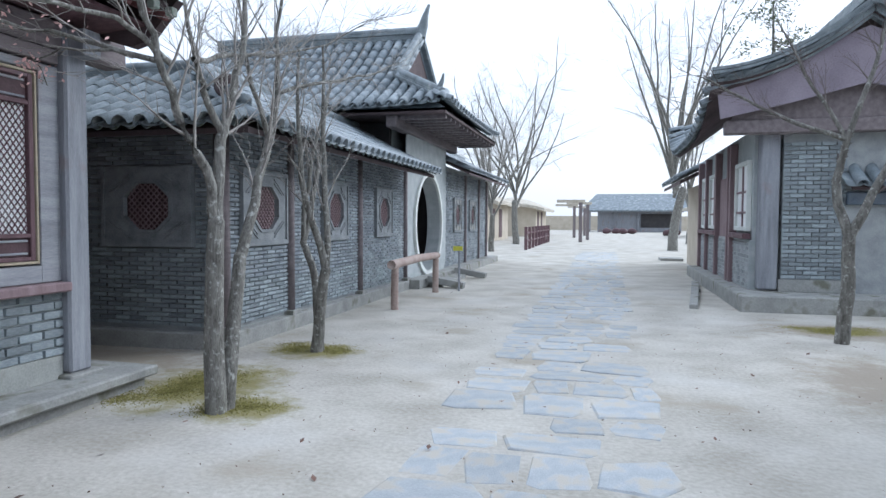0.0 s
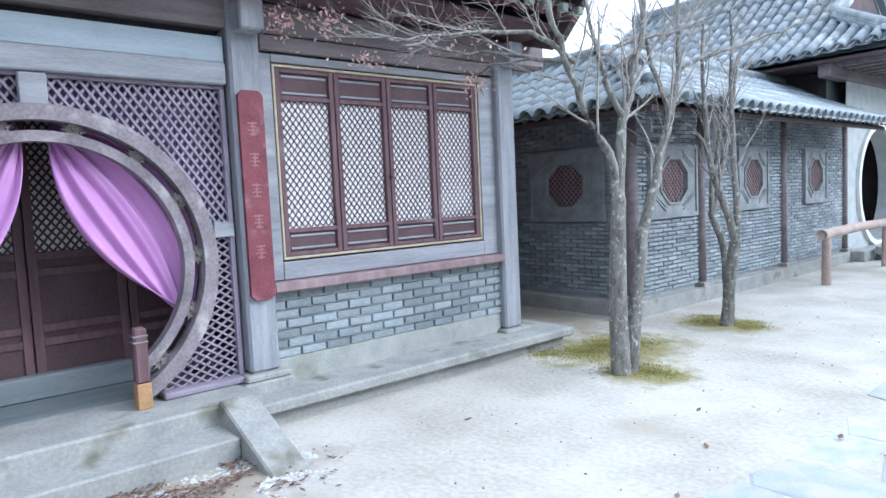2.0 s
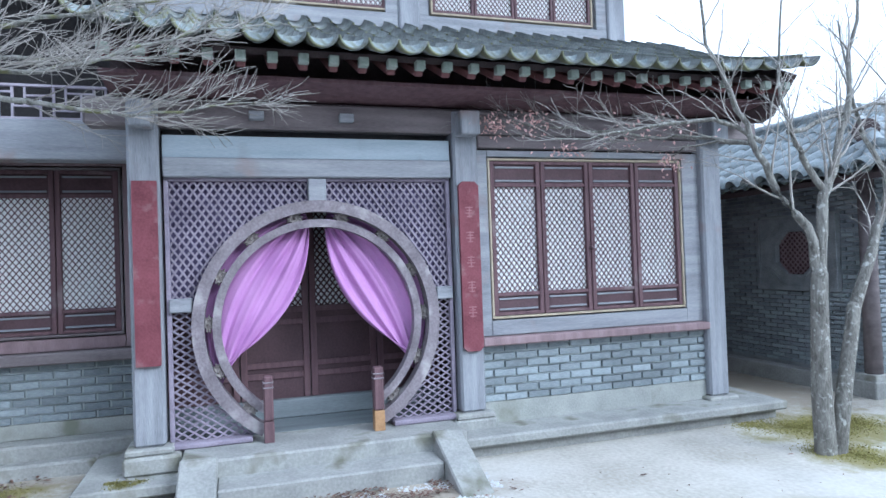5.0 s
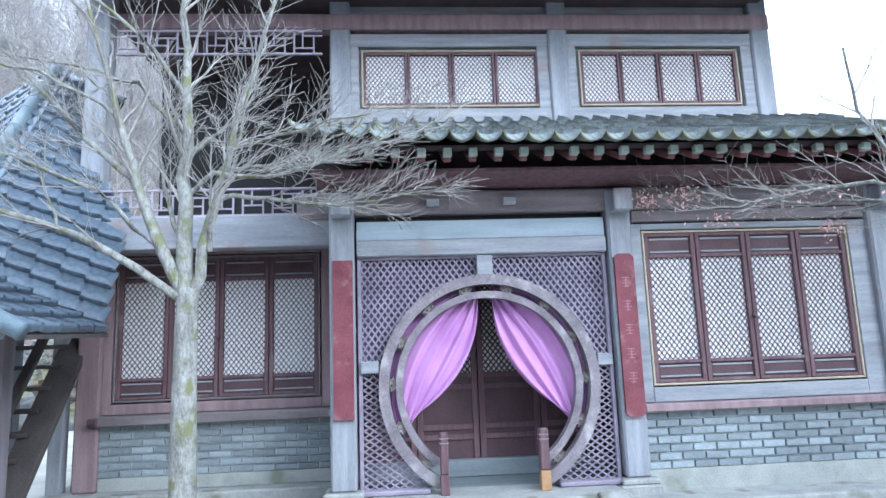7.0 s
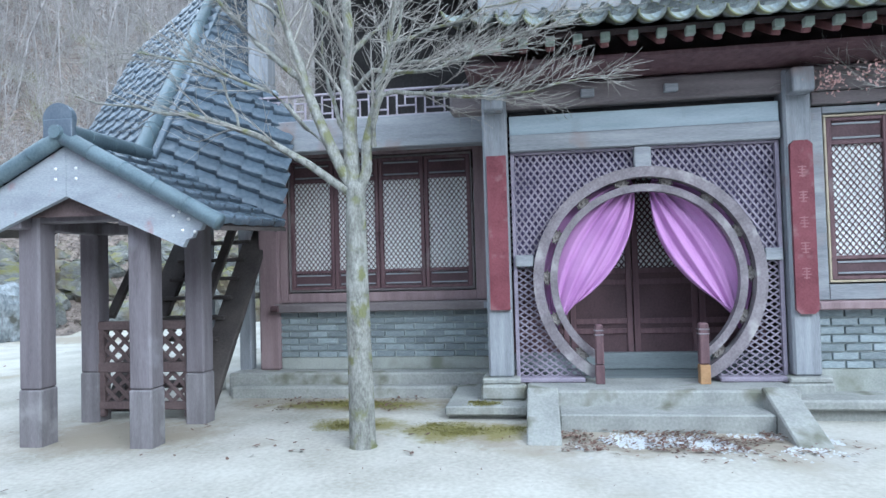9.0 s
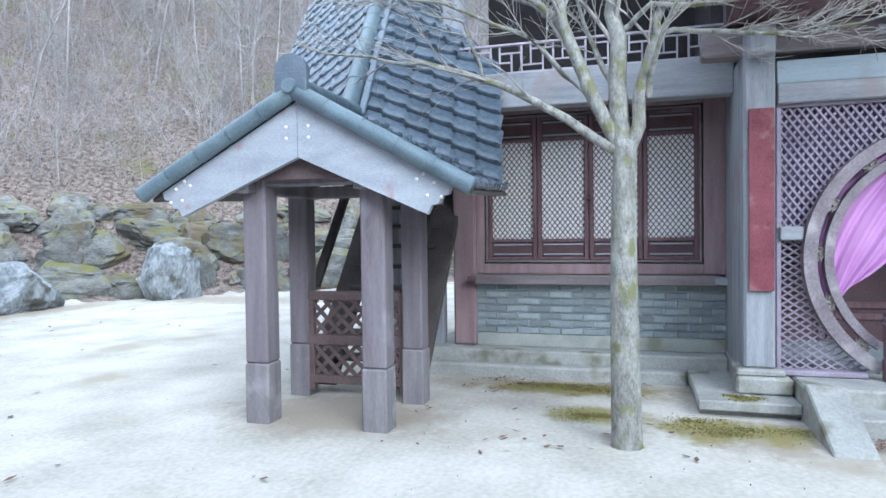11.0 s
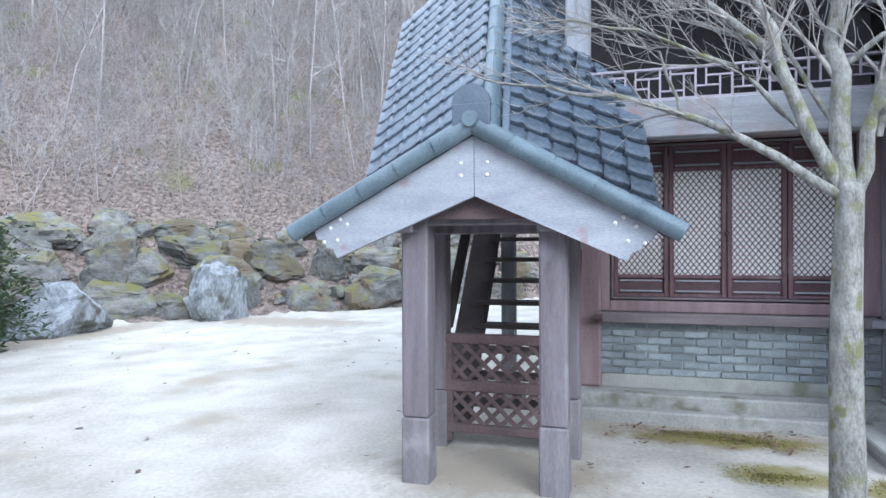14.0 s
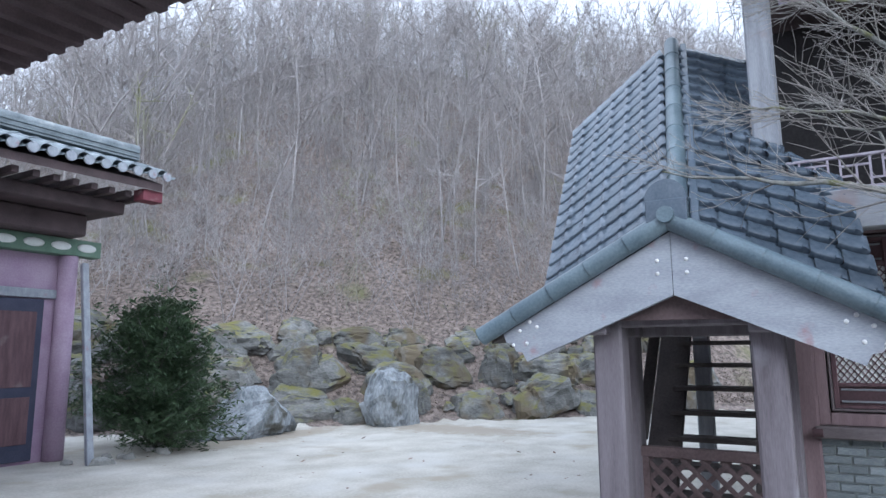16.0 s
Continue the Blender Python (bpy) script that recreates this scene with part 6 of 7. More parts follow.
ridge_wall(roof_g, (-4.08, 17.35, 4.46), (-2.85, 18.45, 3.78), 0.14, 0.2, 3, M["tile"])
for x, y, z, s in ((-4.0, 15.7, RZ + 0.3, 0.62), (-2.9, 13.0, 3.95, 0.34)):
    tb = Tubes()
    tb.tube([Vector((x - 0.15 * s, y, z - 0.1)), Vector((x, y, z + 0.25 * s)), Vector((x + 0.05, y, z + 0.6 * s)), Vector((x + 0.22 * s, y, z + 1.0 * s))], 0.26 * s, 0.05 * s, 7)
    tb.put("ridge_finial", M["tile"], roof_g, "upturned ridge finial")
structure(box("beam", BX - 0.1, BX + 0.12, 13.0, 18.4, 3.3, 3.56, M["brown_wood"], bevel=0.02), "dark brown eave beam of the gate", "beam")
for i in range(14):
    y = 13.1 + i * 0.4
    tagged(box("rafter_end", -3.75, -2.8, y, y + 0.1, 3.45, 3.55, M["brown_wood"], bevel=0.01), "dark brown rafter end under the gate roof", "rafter", "rafters of the gate roof", "structure")

# the wing beyond the gate
wing = box("wall_26", BX - 0.25, BX - 0.015, 17.45, 23.5, 0.2, 2.9, M["mortar_grey"], bevel=0)
structure(wing, "grey brick wing wall beyond the gate", "wall")
brick_wall(wing, (BX, 17.45, 0), (0, 1, 0), (1, 0, 0), 6.0, 0.24, 2.8, 0.24, 0.06, 0.015, [(0.9, 1.9, 1.15, 2.1), (3.0, 4.0, 1.15, 2.1)], 0, 12, 0.03)
for k, y in enumerate((18.85, 20.95)):
    octagon_window("window_%d" % (14 + k), (BX, y, 1.62), (0, 1, 0), (1, 0, 0), 0.92, 0.85, M["stone"])
for y in (19.9, 22.0, 23.4):
    c = thing("wall_post", (BX + 0.02, y, 0.19), "dark slim timber post set in the brick wall", "post", "posts of the long wall")
    box("shaft", BX - 0.05, BX + 0.07, y - 0.06, y + 0.06, 0.2, 2.8, M["brown_wood"], c)
roof_w = slab("roof_5", [(-3.25, 17.5, 2.72), (-3.25, 24.2, 2.72), (-4.9, 24.2, 3.5), (-4.9, 17.5, 3.5)], 0.06, M["soffit"])
structure(roof_w, "tiled roof of the wing beyond the gate", "roof")
tiled_slope(roof_w, (-3.2, 24.2, 2.76), (-3.2, 17.5, 2.76), (-4.9, 24.2, 3.56), (-4.9, 17.5, 3.56), 0.245, 0.4, cover_b, pan_b, M["tile_joined"], 0, sag=0.04, seed=13)
ridge_wall(roof_w, (-4.9, 17.5, 3.53), (-4.9, 24.2, 3.53), 0.16, 0.2, 2, M["tile"])

# log rail and a tag post by the wall
lr = thing("log_rail", (-3.1, 12.2, 0.0), "peeled log rail on two short posts", "rail")
for y in (10.87, 13.5):
    tb = Tubes()
    tb.tube([Vector((-3.1, y, -0.05)), Vector((-3.1, y, 0.35)), Vector((-3.09, y, 0.78))], 0.065, 0.06, 10)
    tb.put("post", M["rail_wood"], lr, "reddish log post")
tb = Tubes()
tb.tube([Vector((-3.1, 10.7, 0.74)), Vector((-3.09, 12.2, 0.77)), Vector((-3.1, 13.62, 0.75))], 0.075, 0.07, 12)
tb.f.append(tuple(range(12)))
tb.f.append(tuple(range(24, 36)))
tb.put("rail", M["rail_wood"], lr, "pale peeled log")
tp = thing("tag_post", (-2.7, 13.9, 0.0), "thin stake with a small yellow tag", "post")
box("stake", -2.72, -2.68, 13.88, 13.92, -0.03, 0.95, M["grey_wood"], tp)
box("tag", -2.82, -2.62, 13.875, 13.88, 0.84, 0.93, M["yellow_sign"], tp, "yellow tag")

# ---- the building across the street ----
CX, CYF = 2.75, 13.0
plc = box("plinth", 2.4, 9.0, 12.15, 19.6, -0.1, 0.27, M["stone"], bevel=0.02)
structure(plc, "stone plinth of the building across the street", "plinth")
wc = box("wall_30", 3.18, 4.15, CYF + 0.012, CYF + 0.3, 0.27, 3.0, M["mortar_grey"], bevel=0)
structure(wc, "grey brick end wall", "wall")
brick_wall(wc, (3.18, CYF, 0), (1, 0, 0), (0, -1, 0), 0.97, 0.5, 2.85, 0.22, 0.06, 0.013, (), 160, 14, 0.03)
box("plaster_base", 3.14, 4.18, CYF - 0.03, CYF + 0.2, 0.27, 0.48, M["stone"], wc)
structure(box("wall_31", 4.15, 9.0, CYF + 0.02, CYF + 0.3, 0.27, 3.4, M["mortar_grey"], bevel=0), "grey upper end wall", "wall")
c = thing("wooden_column", (2.98, 13.0, 0.27), "blue-grey timber column at the corner across the street", "column")
box("shaft", 2.82, 3.13, 12.98, 13.25, 0.29, 3.0, M["grey_wood"], c, bevel=0.03)
structure(box("wall_32", CX + 0.02, CX + 0.2, 13.25, 19.4, 0.27, 3.1, M["mortar"], bevel=0), "pale front wall across the street", "wall")
wlow = box("wall_33", CX - 0.03, CX + 0.02, 13.25, 19.4, 0.27, 1.15, M["mortar"], bevel=0)
structure(wlow, "low brick apron across the street", "wall")
brick_wall(wlow, (CX - 0.032, 19.4, 0), (0, -1, 0), (-1, 0, 0), 6.1, 0.3, 1.12, 0.22, 0.06, 0.014, (), 0, 15, 0.03, "brick_pale")
for y in (14.8, 15.1, 16.6, 18.1, 19.35):
    c = thing("wooden_column", (CX - 0.05, y, 0.27), "mauve brown timber post of the front across the street", "column", "posts across the street")
    box("shaft", CX - 0.12, CX + 0.02, y - 0.07, y + 0.07, 0.27, 3.0, M["mauve_wood"], c)
for k, (a, b) in enumerate(((13.4, 14.6), (16.75, 17.95), (18.25, 19.2))):
    w = thing("window_%d" % (20 + k), (CX, (a + b) / 2, 1.3), "white-framed mauve window across the street", "window", "windows across the street", "structure")
    bm = bmesh.new()
    for q in ((a, b, 1.3, 1.38), (a, b, 2.5, 2.58), (a, a + 0.08, 1.38, 2.5), (b - 0.08, b, 1.38, 2.5)):
        add_box(bm, CX - 0.06, CX + 0.019, *q, 0.006)
    part("frame", bm, M["white_paint"], w, "white frame")
    bm = bmesh.new()
    for q in ((a + 0.08, b - 0.08, 1.62, 1.66), (a + 0.08, b - 0.08, 2.0, 2.04), ((a + b) / 2 - 0.03, (a + b) / 2 + 0.03, 1.38, 2.5)):
        add_box(bm, CX - 0.03, CX + 0.012, *q, 0)
    part("glazing_bar", bm, M["mauve_wood"], w)
    box("pane", CX - 0.005, CX + 0.017, a + 0.08, b - 0.08, 1.38, 2.5, M["paper_dim"], w, bevel=0)
    structure(box("window_sill", CX - 0.14, CX - 0.001, a - 0.1, b + 0.1, 1.16, 1.26, M["maroon"], bevel=0.01), "red-brown ledge across the street", "sill")
d = thing("door_9", (CX, 15.85, 0.3), "mauve panelled door across the street", "door", kind="structure")
box("leaf", CX - 0.03, CX + 0.018, 15.25, 16.45, 0.3, 2.4, M["mauve_wood"], d)
gw = box("wall_34", 4.15, 14.0, 13.05, 13.3, 0.0, 1.75, M["mortar"], bevel=0)
structure(gw, "garden wall of pale pointed grey brick", "wall")
brick_wall(gw, (4.2, 13.04, 0), (1, 0, 0), (0, -1, 0), 3.0, 0.1, 1.7, 0.24, 0.042, 0.02, (), 0, 16, 0.03, "brick_pale")
structure(box("wall_coping", 4.15, 14.0, 12.92, 13.4, 1.76, 1.98, M["tile_blue"], bevel=0.02), "blue-grey coping of the garden wall", "coping")
copo = slab("roof_6", [(4.15, 12.7, 2.05), (14, 12.7, 2.05), (14, 13.15, 2.35), (4.15, 13.15, 2.35)], 0.05, M["soffit"])
structure(copo, "tile capping of the garden wall", "roof")
tiled_slope(copo, (4.15, 12.68, 2.08), (9.0, 12.68, 2.08), (4.15, 13.15, 2.4), (9.0, 13.15, 2.4), 0.245, 0.3, cover_b, pan_b, M["tile_joined"], 0, seed=17)
# roof with its gable to the yard
RX, RZC, EZC, LIFT = 4.3, 4.9, 3.08, 0.8     # ridge, eave and how far the corners turn up


def eave_curve(y):
    return EZC + 16 * LIFT * ((y - 12.45) / 6.75 - 0.5) ** 4


for sx, name in ((1, "roof_7"), (-1, "roof_13")):
    verts, faces, ny, nx = [], [], 18, 6
    for dz in (0.0, -0.09):
        for a in range(ny + 1):
            y = 12.45 + 6.75 * a / ny
            for b in range(nx + 1):
                g = b / nx
                x = RX - sx * (RX - 1.92) * g
                z = RZC + (EZC - RZC) * g - 0.12 * g * (1 - g) + (eave_curve(y) - EZC) * g * g
                verts.append((x, y, z + dz - 0.03))
    q = (ny + 1) * (nx + 1)
    for a in range(ny):
        for b in range(nx):
            k = a * (nx + 1) + b
            faces += [(k, k + 1, k + nx + 2, k + nx + 1), (q + k, q + k + nx + 1, q + k + nx + 2, q + k + 1)]
    for a in range(ny):
        k = a * (nx + 1) + nx
        faces.append((k, q + k, q + k + nx + 1, k + nx + 1))
    for b in range(nx):
        faces.append((b, q + b, q + b + 1, b + 1))
    rc = mesh_part(name, verts, faces, M["soffit"])
    structure(rc, "curved grey tiled roof across the street with upturned corners", "roof")
    if sx > 0:
        tiled_slope(rc, (1.9, 19.2, EZC), (1.9, 12.45, EZC), (RX, 19.2, RZC), (RX, 12.45, RZC), 0.245, 0.36, cover_b, pan_b, M["tile_joined"], 0, sag=0.08, lift=LIFT, seed=18)
        for i in range(31):
            ob = new("drip_tile", drip)
            ob.parent = rc
            y = 12.5 + 0.22 * i
            ob.matrix_basis = Matrix.Translation((1.86, y, eave_curve(y) + 0.05)) @ pose(0, 0, 0, 0, 0, 180)
        ridge_wall(rc, (RX, 12.4, RZC + 0.02), (RX, 19.2, RZC + 0.02), 0.2, 0.24, 3, M["tile"])
    # layered verge that follows the slope
    for k in range(5):
        bm = bmesh.new()
        for b in range(8):
            P = []
            for g in (b / 8, (b + 1) / 8):
                P.append((RX - sx * (RX - 1.92) * g, 12.42 + 0.035 * k, RZC + (EZC - RZC) * g - 0.12 * g * (1 - g) + LIFT * g * g + 0.11 - 0.062 * k))
            bar(bm, P[0], P[1], 0.20 if k % 2 else 0.14, 0.05, 0.0)
        part("verge_course", bm, M["tile"], rc)
    # mauve barge board under it
    bm = bmesh.new()
    prof = [(RX, 4.62), (RX - sx * 1.3, 4.08), (RX - sx * 2.25, 3.60), (RX - sx * 2.2, 3.20), (RX - sx * 1.1, 3.44), (RX, 3.72)]
    F = [bm.verts.new((x, 12.60, z)) for x, z in prof]
    B = [bm.verts.new((x, 12.66, z)) for x, z in prof]
    bm.faces.new(F), bm.faces.new(B[::-1])
    for i in range(6):
        bm.faces.new((F[i], B[i], B[(i + 1) % 6], F[(i + 1) % 6]))
    bmesh.ops.recalc_face_normals(bm, faces=bm.faces)
    part("barge_board", bm, M["gable_plaster"], rc, "faded mauve barge board")
tb = Tubes()
tb.tube([Vector((RX, 12.42, RZC)), Vector((RX, 12.36, RZC + 0.25)), Vector((RX - 0.05, 12.34, RZC + 0.42))], 0.12, 0.04, 8)
tagged(tb.put("ridge_finial", M["tile"]), "grey clay finial at the end of the ridge", "finial")
bm = bmesh.new()
prof = [(2.3, 3.2), (6.3, 3.2), (6.0, 3.7), (RX, 4.6), (2.6, 3.7)]
F = [bm.verts.new((x, 12.80, z)) for x, z in prof]
B = [bm.verts.new((x, 12.98, z)) for x, z in prof]
bm.faces.new(F), bm.faces.new(B[::-1])
for i in range(5):
    bm.faces.new((F[i], B[i], B[(i + 1) % 5], F[(i + 1) % 5]))
bmesh.ops.recalc_face_normals(bm, faces=bm.faces)
structure(part("gable_wall", bm, M["brown_wood"]), "dark boarded gable in the shade of the verge", "wall")
structure(box("beam", 2.2, 6.6, 12.74, 12.99, 2.96, 3.19, M["brown_wood"], bevel=0.02), "brown gable beam", "beam")
structure(box("wall_35", 8.8, 9.0, 13.3, 19.4, 0.2, 3.3, M["plaster"], bevel=0), "plain far wall across the street", "wall")
# lower eave beyond
rl = slab("roof_8", [(2.2, 19.8, 2.6), (2.2, 25.0, 2.6), (4.2, 25.0, 3.6), (4.2, 19.8, 3.6)], 0.1, M["soffit"])
structure(rl, "low tiled eave further down the street", "roof")
tiled_slope(rl, (2.15, 25.0, 2.65), (2.15, 19.8, 2.65), (4.2, 25.0, 3.66), (4.2, 19.8, 3.66), 0.245, 0.4, cover_b, pan_b, M["tile_joined"], 0, seed=19)
structure(box("wall_36", 3.0, 8.0, 19.7, 25.0, 0.0, 2.6, M["far_wall"], bevel=0), "pale earthen wall further down the street", "wall")
bm = bmesh.new()
for k in range(3):
    bar(bm, (2.0 + 0.12 * k, 14.6 + 1.0 * k, 0.06), (1.7 + 0.2 * k, 12.3 + 1.4 * k, 0.03), 0.14, 0.1, 0.01)
tagged(part("kerb_stone", bm, M["stone"]), "loose pale kerb stones by the plinth", "stone", "", "stuff")


# ---- the far end of the street ----
fh = thing("house", (4.0, 90.0, 0.0), "grey-roofed timber hall closing the street", "house")
box("wall", -1.0, 9.5, 90.0, 95.0, 0, 2.8, M["grey_wood"], fh, "grey plank wall", bevel=0)
# no real opening: a near-black panel on the wall paints its unlit inside
box("dark_opening", 4.5, 9.0, 89.95, 90.0, 0.6, 2.4, M["dark"], fh, bevel=0)
for x in (-2.0, 1.2, 4.2, 9.4):
    box("post", x - 0.12, x + 0.12, 89.7, 89.95, 0, 3.0, M["grey_wood"], fh)
slab("roof", [(-3.2, 88.6, 2.9), (10.5, 88.6, 2.9), (10.5, 92.5, 5.1), (-1.2, 92.5, 5.1)], 0.2, M["tile_joined"], fh, "grey tiled roof")
slab("roof", [(-3.2, 96.4, 2.9), (10.5, 96.4, 2.9), (10.5, 92.5, 5.1), (-1.2, 92.5, 5.1)], 0.2, M["tile_joined"], fh)
bm = bmesh.new()
bm.faces.new([bm.verts.new(p) for p in ((-2.6, 89.5, 2.95), (-1.2, 92.4, 4.95), (-2.6, 95.5, 2.95))])
part("gable", bm, M["barge"], fh, "pale gable")
for k, (x, y, w, d, h, mat) in enumerate(((-12.5, 44, 5.0, 9.0, 2.9, "far_wall"), (-11.0, 60, 5, 10, 2.7, "far_wall"), (8.5, 62, 6, 10, 2.9, "far_wall"))):
    h2 = thing("house", (x, y, 0), "earthen-walled thatched house along the street", "house", "thatched houses")
    box("wall", x, x + w, y, y + d, 0, h, M[mat], h2, bevel=0)
    for sx, q in ((x + w, 0.03), (x, -0.03)):
        for dy in (1.2, 4.5):
            box("door", sx - 0.03, sx + 0.03, y + dy, y + dy + 1.4, 0.2, 2.3, M["maroon_dark"], h2, bevel=0)
    rng = random.Random(60 + k)
    bm = bmesh.new()
    g = bmesh.ops.create_grid(bm, x_segments=14, y_segments=14, size=1)
    for v in bm.verts:
        u, t = v.co.x, v.co.y
        v.co = Vector((x + w / 2 + u * (w / 2 + 0.8), y + d / 2 + t * (d / 2 + 0.8), h - 0.15 + 1.1 * (1 - abs(u) ** 1.6) * (1 - 0.5 * abs(t) ** 4) + rng.uniform(-0.05, 0.05)))
    ext = bmesh.ops.extrude_face_region(bm, geom=bm.faces[:])
    bmesh.ops.translate(bm, vec=(0, 0, -0.25), verts=[e for e in ext["geom"] if isinstance(e, bmesh.types.BMVert)])
    part("roof", bm, M["thatch"], h2, "grey thatch roof")
fence = thing("fence", (-3.3, 38, 0), "low dark red timber fence along the street", "fence")
for i in range(9):
    y = 33 + i * 1.6
    box("post", -3.7, -3.55, y, y + 0.12, 0, 1.15, M["maroon"], fence)
    if i < 8:
        for z in (0.4, 0.8):
            box("rail", -3.66, -3.6, y + 0.12, y + 1.6, z, z + 0.09, M["maroon"], fence)
for x, y in ((-1.5, 46), (-1.2, 52), (-2.5, 58), (-1.9, 66)):
    p = thing("street_post", (x, y, 0), "dark timber post by the street", "post", "street posts")
    box("shaft", x - 0.12, x + 0.12, y, y + 0.2, 0, 2.7, M["brown_wood"], p)
    box("cap_beam", x - 1.6, x + 0.3, y - 0.02, y + 0.22, 2.7, 2.9, M["thatch"], p)
rng = random.Random(77)
for x, y in ((0.2, 78), (1.3, 79), (2.0, 77), (3.0, 78), (6.2, 70), (7.0, 71)):
    bm = bmesh.new()
    bmesh.ops.create_icosphere(bm, subdivisions=2, radius=0.45, matrix=Matrix.Translation((x, y, 0.3)) @ Matrix.Diagonal((1.2, 1, 0.8, 1)))
    for v in bm.verts:
        v.co += Vector((rng.uniform(-0.05, 0.05),) * 3)
    tagged(part("jar", bm, M["maroon_dark"], smooth=True), "dark rounded jar standing on the ground", "jar", "jars far down the street")
structure(box("wall_40", -30, -13, 70, 71, 0, 2.0, M["far_wall"], bevel=0), "low earthen wall far off", "wall")
structure(box("wall_41", -12, 30, 104, 105, 0, 2.2, M["far_wall"], bevel=0), "low earthen wall far off", "wall")
structure(box("loose_slab", 2.2, 3.0, 26, 27.0, 0, 0.1, M["stone"]), "dark slab lying by the street", "slab")


# ---- bare trees ----
def bare_tree(name, base, stems, seed, label, group, bark="bark", twig="twig", depth=2, count=5, shrink=0.55, twiggy=True, extra=()):
    """stems: (start, direction, length, radius, end radius) in metres from the base."""
    rng = random.Random(seed)
    b = Vector(base)
    b.z = on_ground(b.x, b.y) - 0.05
    t = thing(name, b, label, "tree", group)
    trunk, crown, tips = Tubes(), Tubes(), []
    ends = []
    for k, (s, d, ln, r0, r1) in enumerate(stems):
        root = isinstance(s, tuple)
        start = b + Vector(s) if root else ends[int(s)]
        pts = wiggle(start, d, ln, 9, 0.02 if extra else 0.075, rng, 0.0 if extra else 0.02)
        ends.append(pts[-1].copy())
        trunk.ball(pts[-1], r1 * 1.02)
        if root and s[2] < 0.1:
            pts[0].z = b.z
            flare = [pts[0], pts[0].lerp(pts[1], 0.25)]
            trunk.tube(flare, r0 * 1.5, r0 * 1.02, 10)
        trunk.tube(pts, r0, r1, 10)
        if r1 < 0.04:
            if twiggy:
                fan(crown, pts, r0, count + 3, 0.34 * ln, rng, 1)
            else:
                sprout(crown, pts, r0 * 0.8, r1, depth, rng, 0.75, count, shrink, tips, 0.04, 0.3)
    for pts, r0, r1, cnt in extra:
        limb = [Vector(p) for p in pts]
        near = min(ends, key=lambda e: (e - limb[0]).length)
        if (near - limb[0]).length < 0.3:
            limb[0] = near - Vector((0, 0, 0.06))
        fine = []
        for i in range(len(limb) - 1):
            for f in (0, 0.33, 0.67):
                fine.append(limb[i].lerp(limb[i + 1], f) + Vector((rng.gauss(0, 0.012), rng.gauss(0, 0.012), rng.gauss(0, 0.012))))
        fine.append(limb[-1])
        trunk.tube(fine, r0, r1, 8)
        fan(crown, fine, r0, int(cnt * 1.4), 0.34 + 0.18 * sum((fine[i + 1] - fine[i]).length for i in range(len(fine) - 1)), rng, 1)
    trunk.put("trunk", M[bark], t)
    crown.put("crown", M[twig], t, "bare twigs")
    return t, tips


t1, _ = bare_tree("bare_tree", (-2.6, 5.1, 0), [
    ((0.0, -0.05, 0.0), (0.0, 0.0, 1), 1.5, 0.085, 0.062), ((0.02, 0.045, 0.0), (0.0, 0.185, 1), 1.25, 0.068, 0.052)], 101,
    "bare grey two-stemmed maple with a few dry pink leaves", "street trees",
    extra=(([(-2.6, 5.02, 1.42), (-2.6, 4.97, 1.84), (-2.6, 4.67, 2.13), (-2.6, 4.5, 2.44), (-2.62, 4.31, 2.75), (-2.65, 4.1, 3.3), (-2.6, 4.0, 3.8)], 0.042, 0.008, 9),
           ([(-2.6, 5.04, 1.44), (-2.58, 5.12, 2.05), (-2.58, 5.22, 2.3), (-2.57, 5.4, 2.77), (-2.55, 5.45, 3.3), (-2.5, 5.6, 4.0)], 0.05, 0.008, 10),
           ([(-2.58, 5.14, 2.1), (-2.62, 4.95, 2.42), (-2.6, 4.83, 2.55), (-2.62, 4.75, 3.0), (-2.6, 4.8, 3.7)], 0.03, 0.007, 8),
           ([(-2.57, 5.38, 1.18), (-2.6, 5.62, 1.6), (-2.6, 5.92, 2.26), (-2.6, 6.07, 2.58), (-2.6, 6.03, 3.12), (-2.55, 6.1, 3.9)], 0.05, 0.009, 10),
           ([(-2.6, 5.9, 2.2), (-2.62, 5.65, 2.6), (-2.65, 5.55, 3.0), (-2.7, 5.5, 3.6)], 0.026, 0.006, 8),
           ([(-2.6, 4.55, 2.5), (-2.65, 4.25, 2.68), (-2.7, 3.9, 2.7), (-2.72, 3.5, 2.62), (-2.7, 3.15, 2.55), (-2.7, 2.8, 2.52)], 0.022, 0.004, 9),
           ([(-2.6, 4.78, 2.6), (-2.6, 5.3, 2.74), (-2.6, 5.9, 2.9), (-2.4, 6.6, 3.15), (-2.0, 7.2, 3.6)], 0.022, 0.004, 10),
           ([(-2.6, 6.05, 2.62), (-2.4, 6.6, 2.8), (-2.2, 7.3, 3.0), (-2.1, 8.0, 3.3)], 0.02, 0.004, 8),
           ([(-2.62, 4.45, 2.5), (-3.0, 4.4, 2.62), (-3.4, 4.2, 2.72), (-3.6, 3.6, 2.78), (-3.72, 3.1, 2.85), (-3.79, 2.65, 2.9)], 0.02, 0.004, 9),
           ([(-2.8, 4.42, 2.56), (-3.1, 4.3, 2.6), (-3.5, 4.35, 2.53), (-3.55, 4.5, 2.4)], 0.012, 0.003, 4)))
rng = random.Random(31)
lv = Tubes()
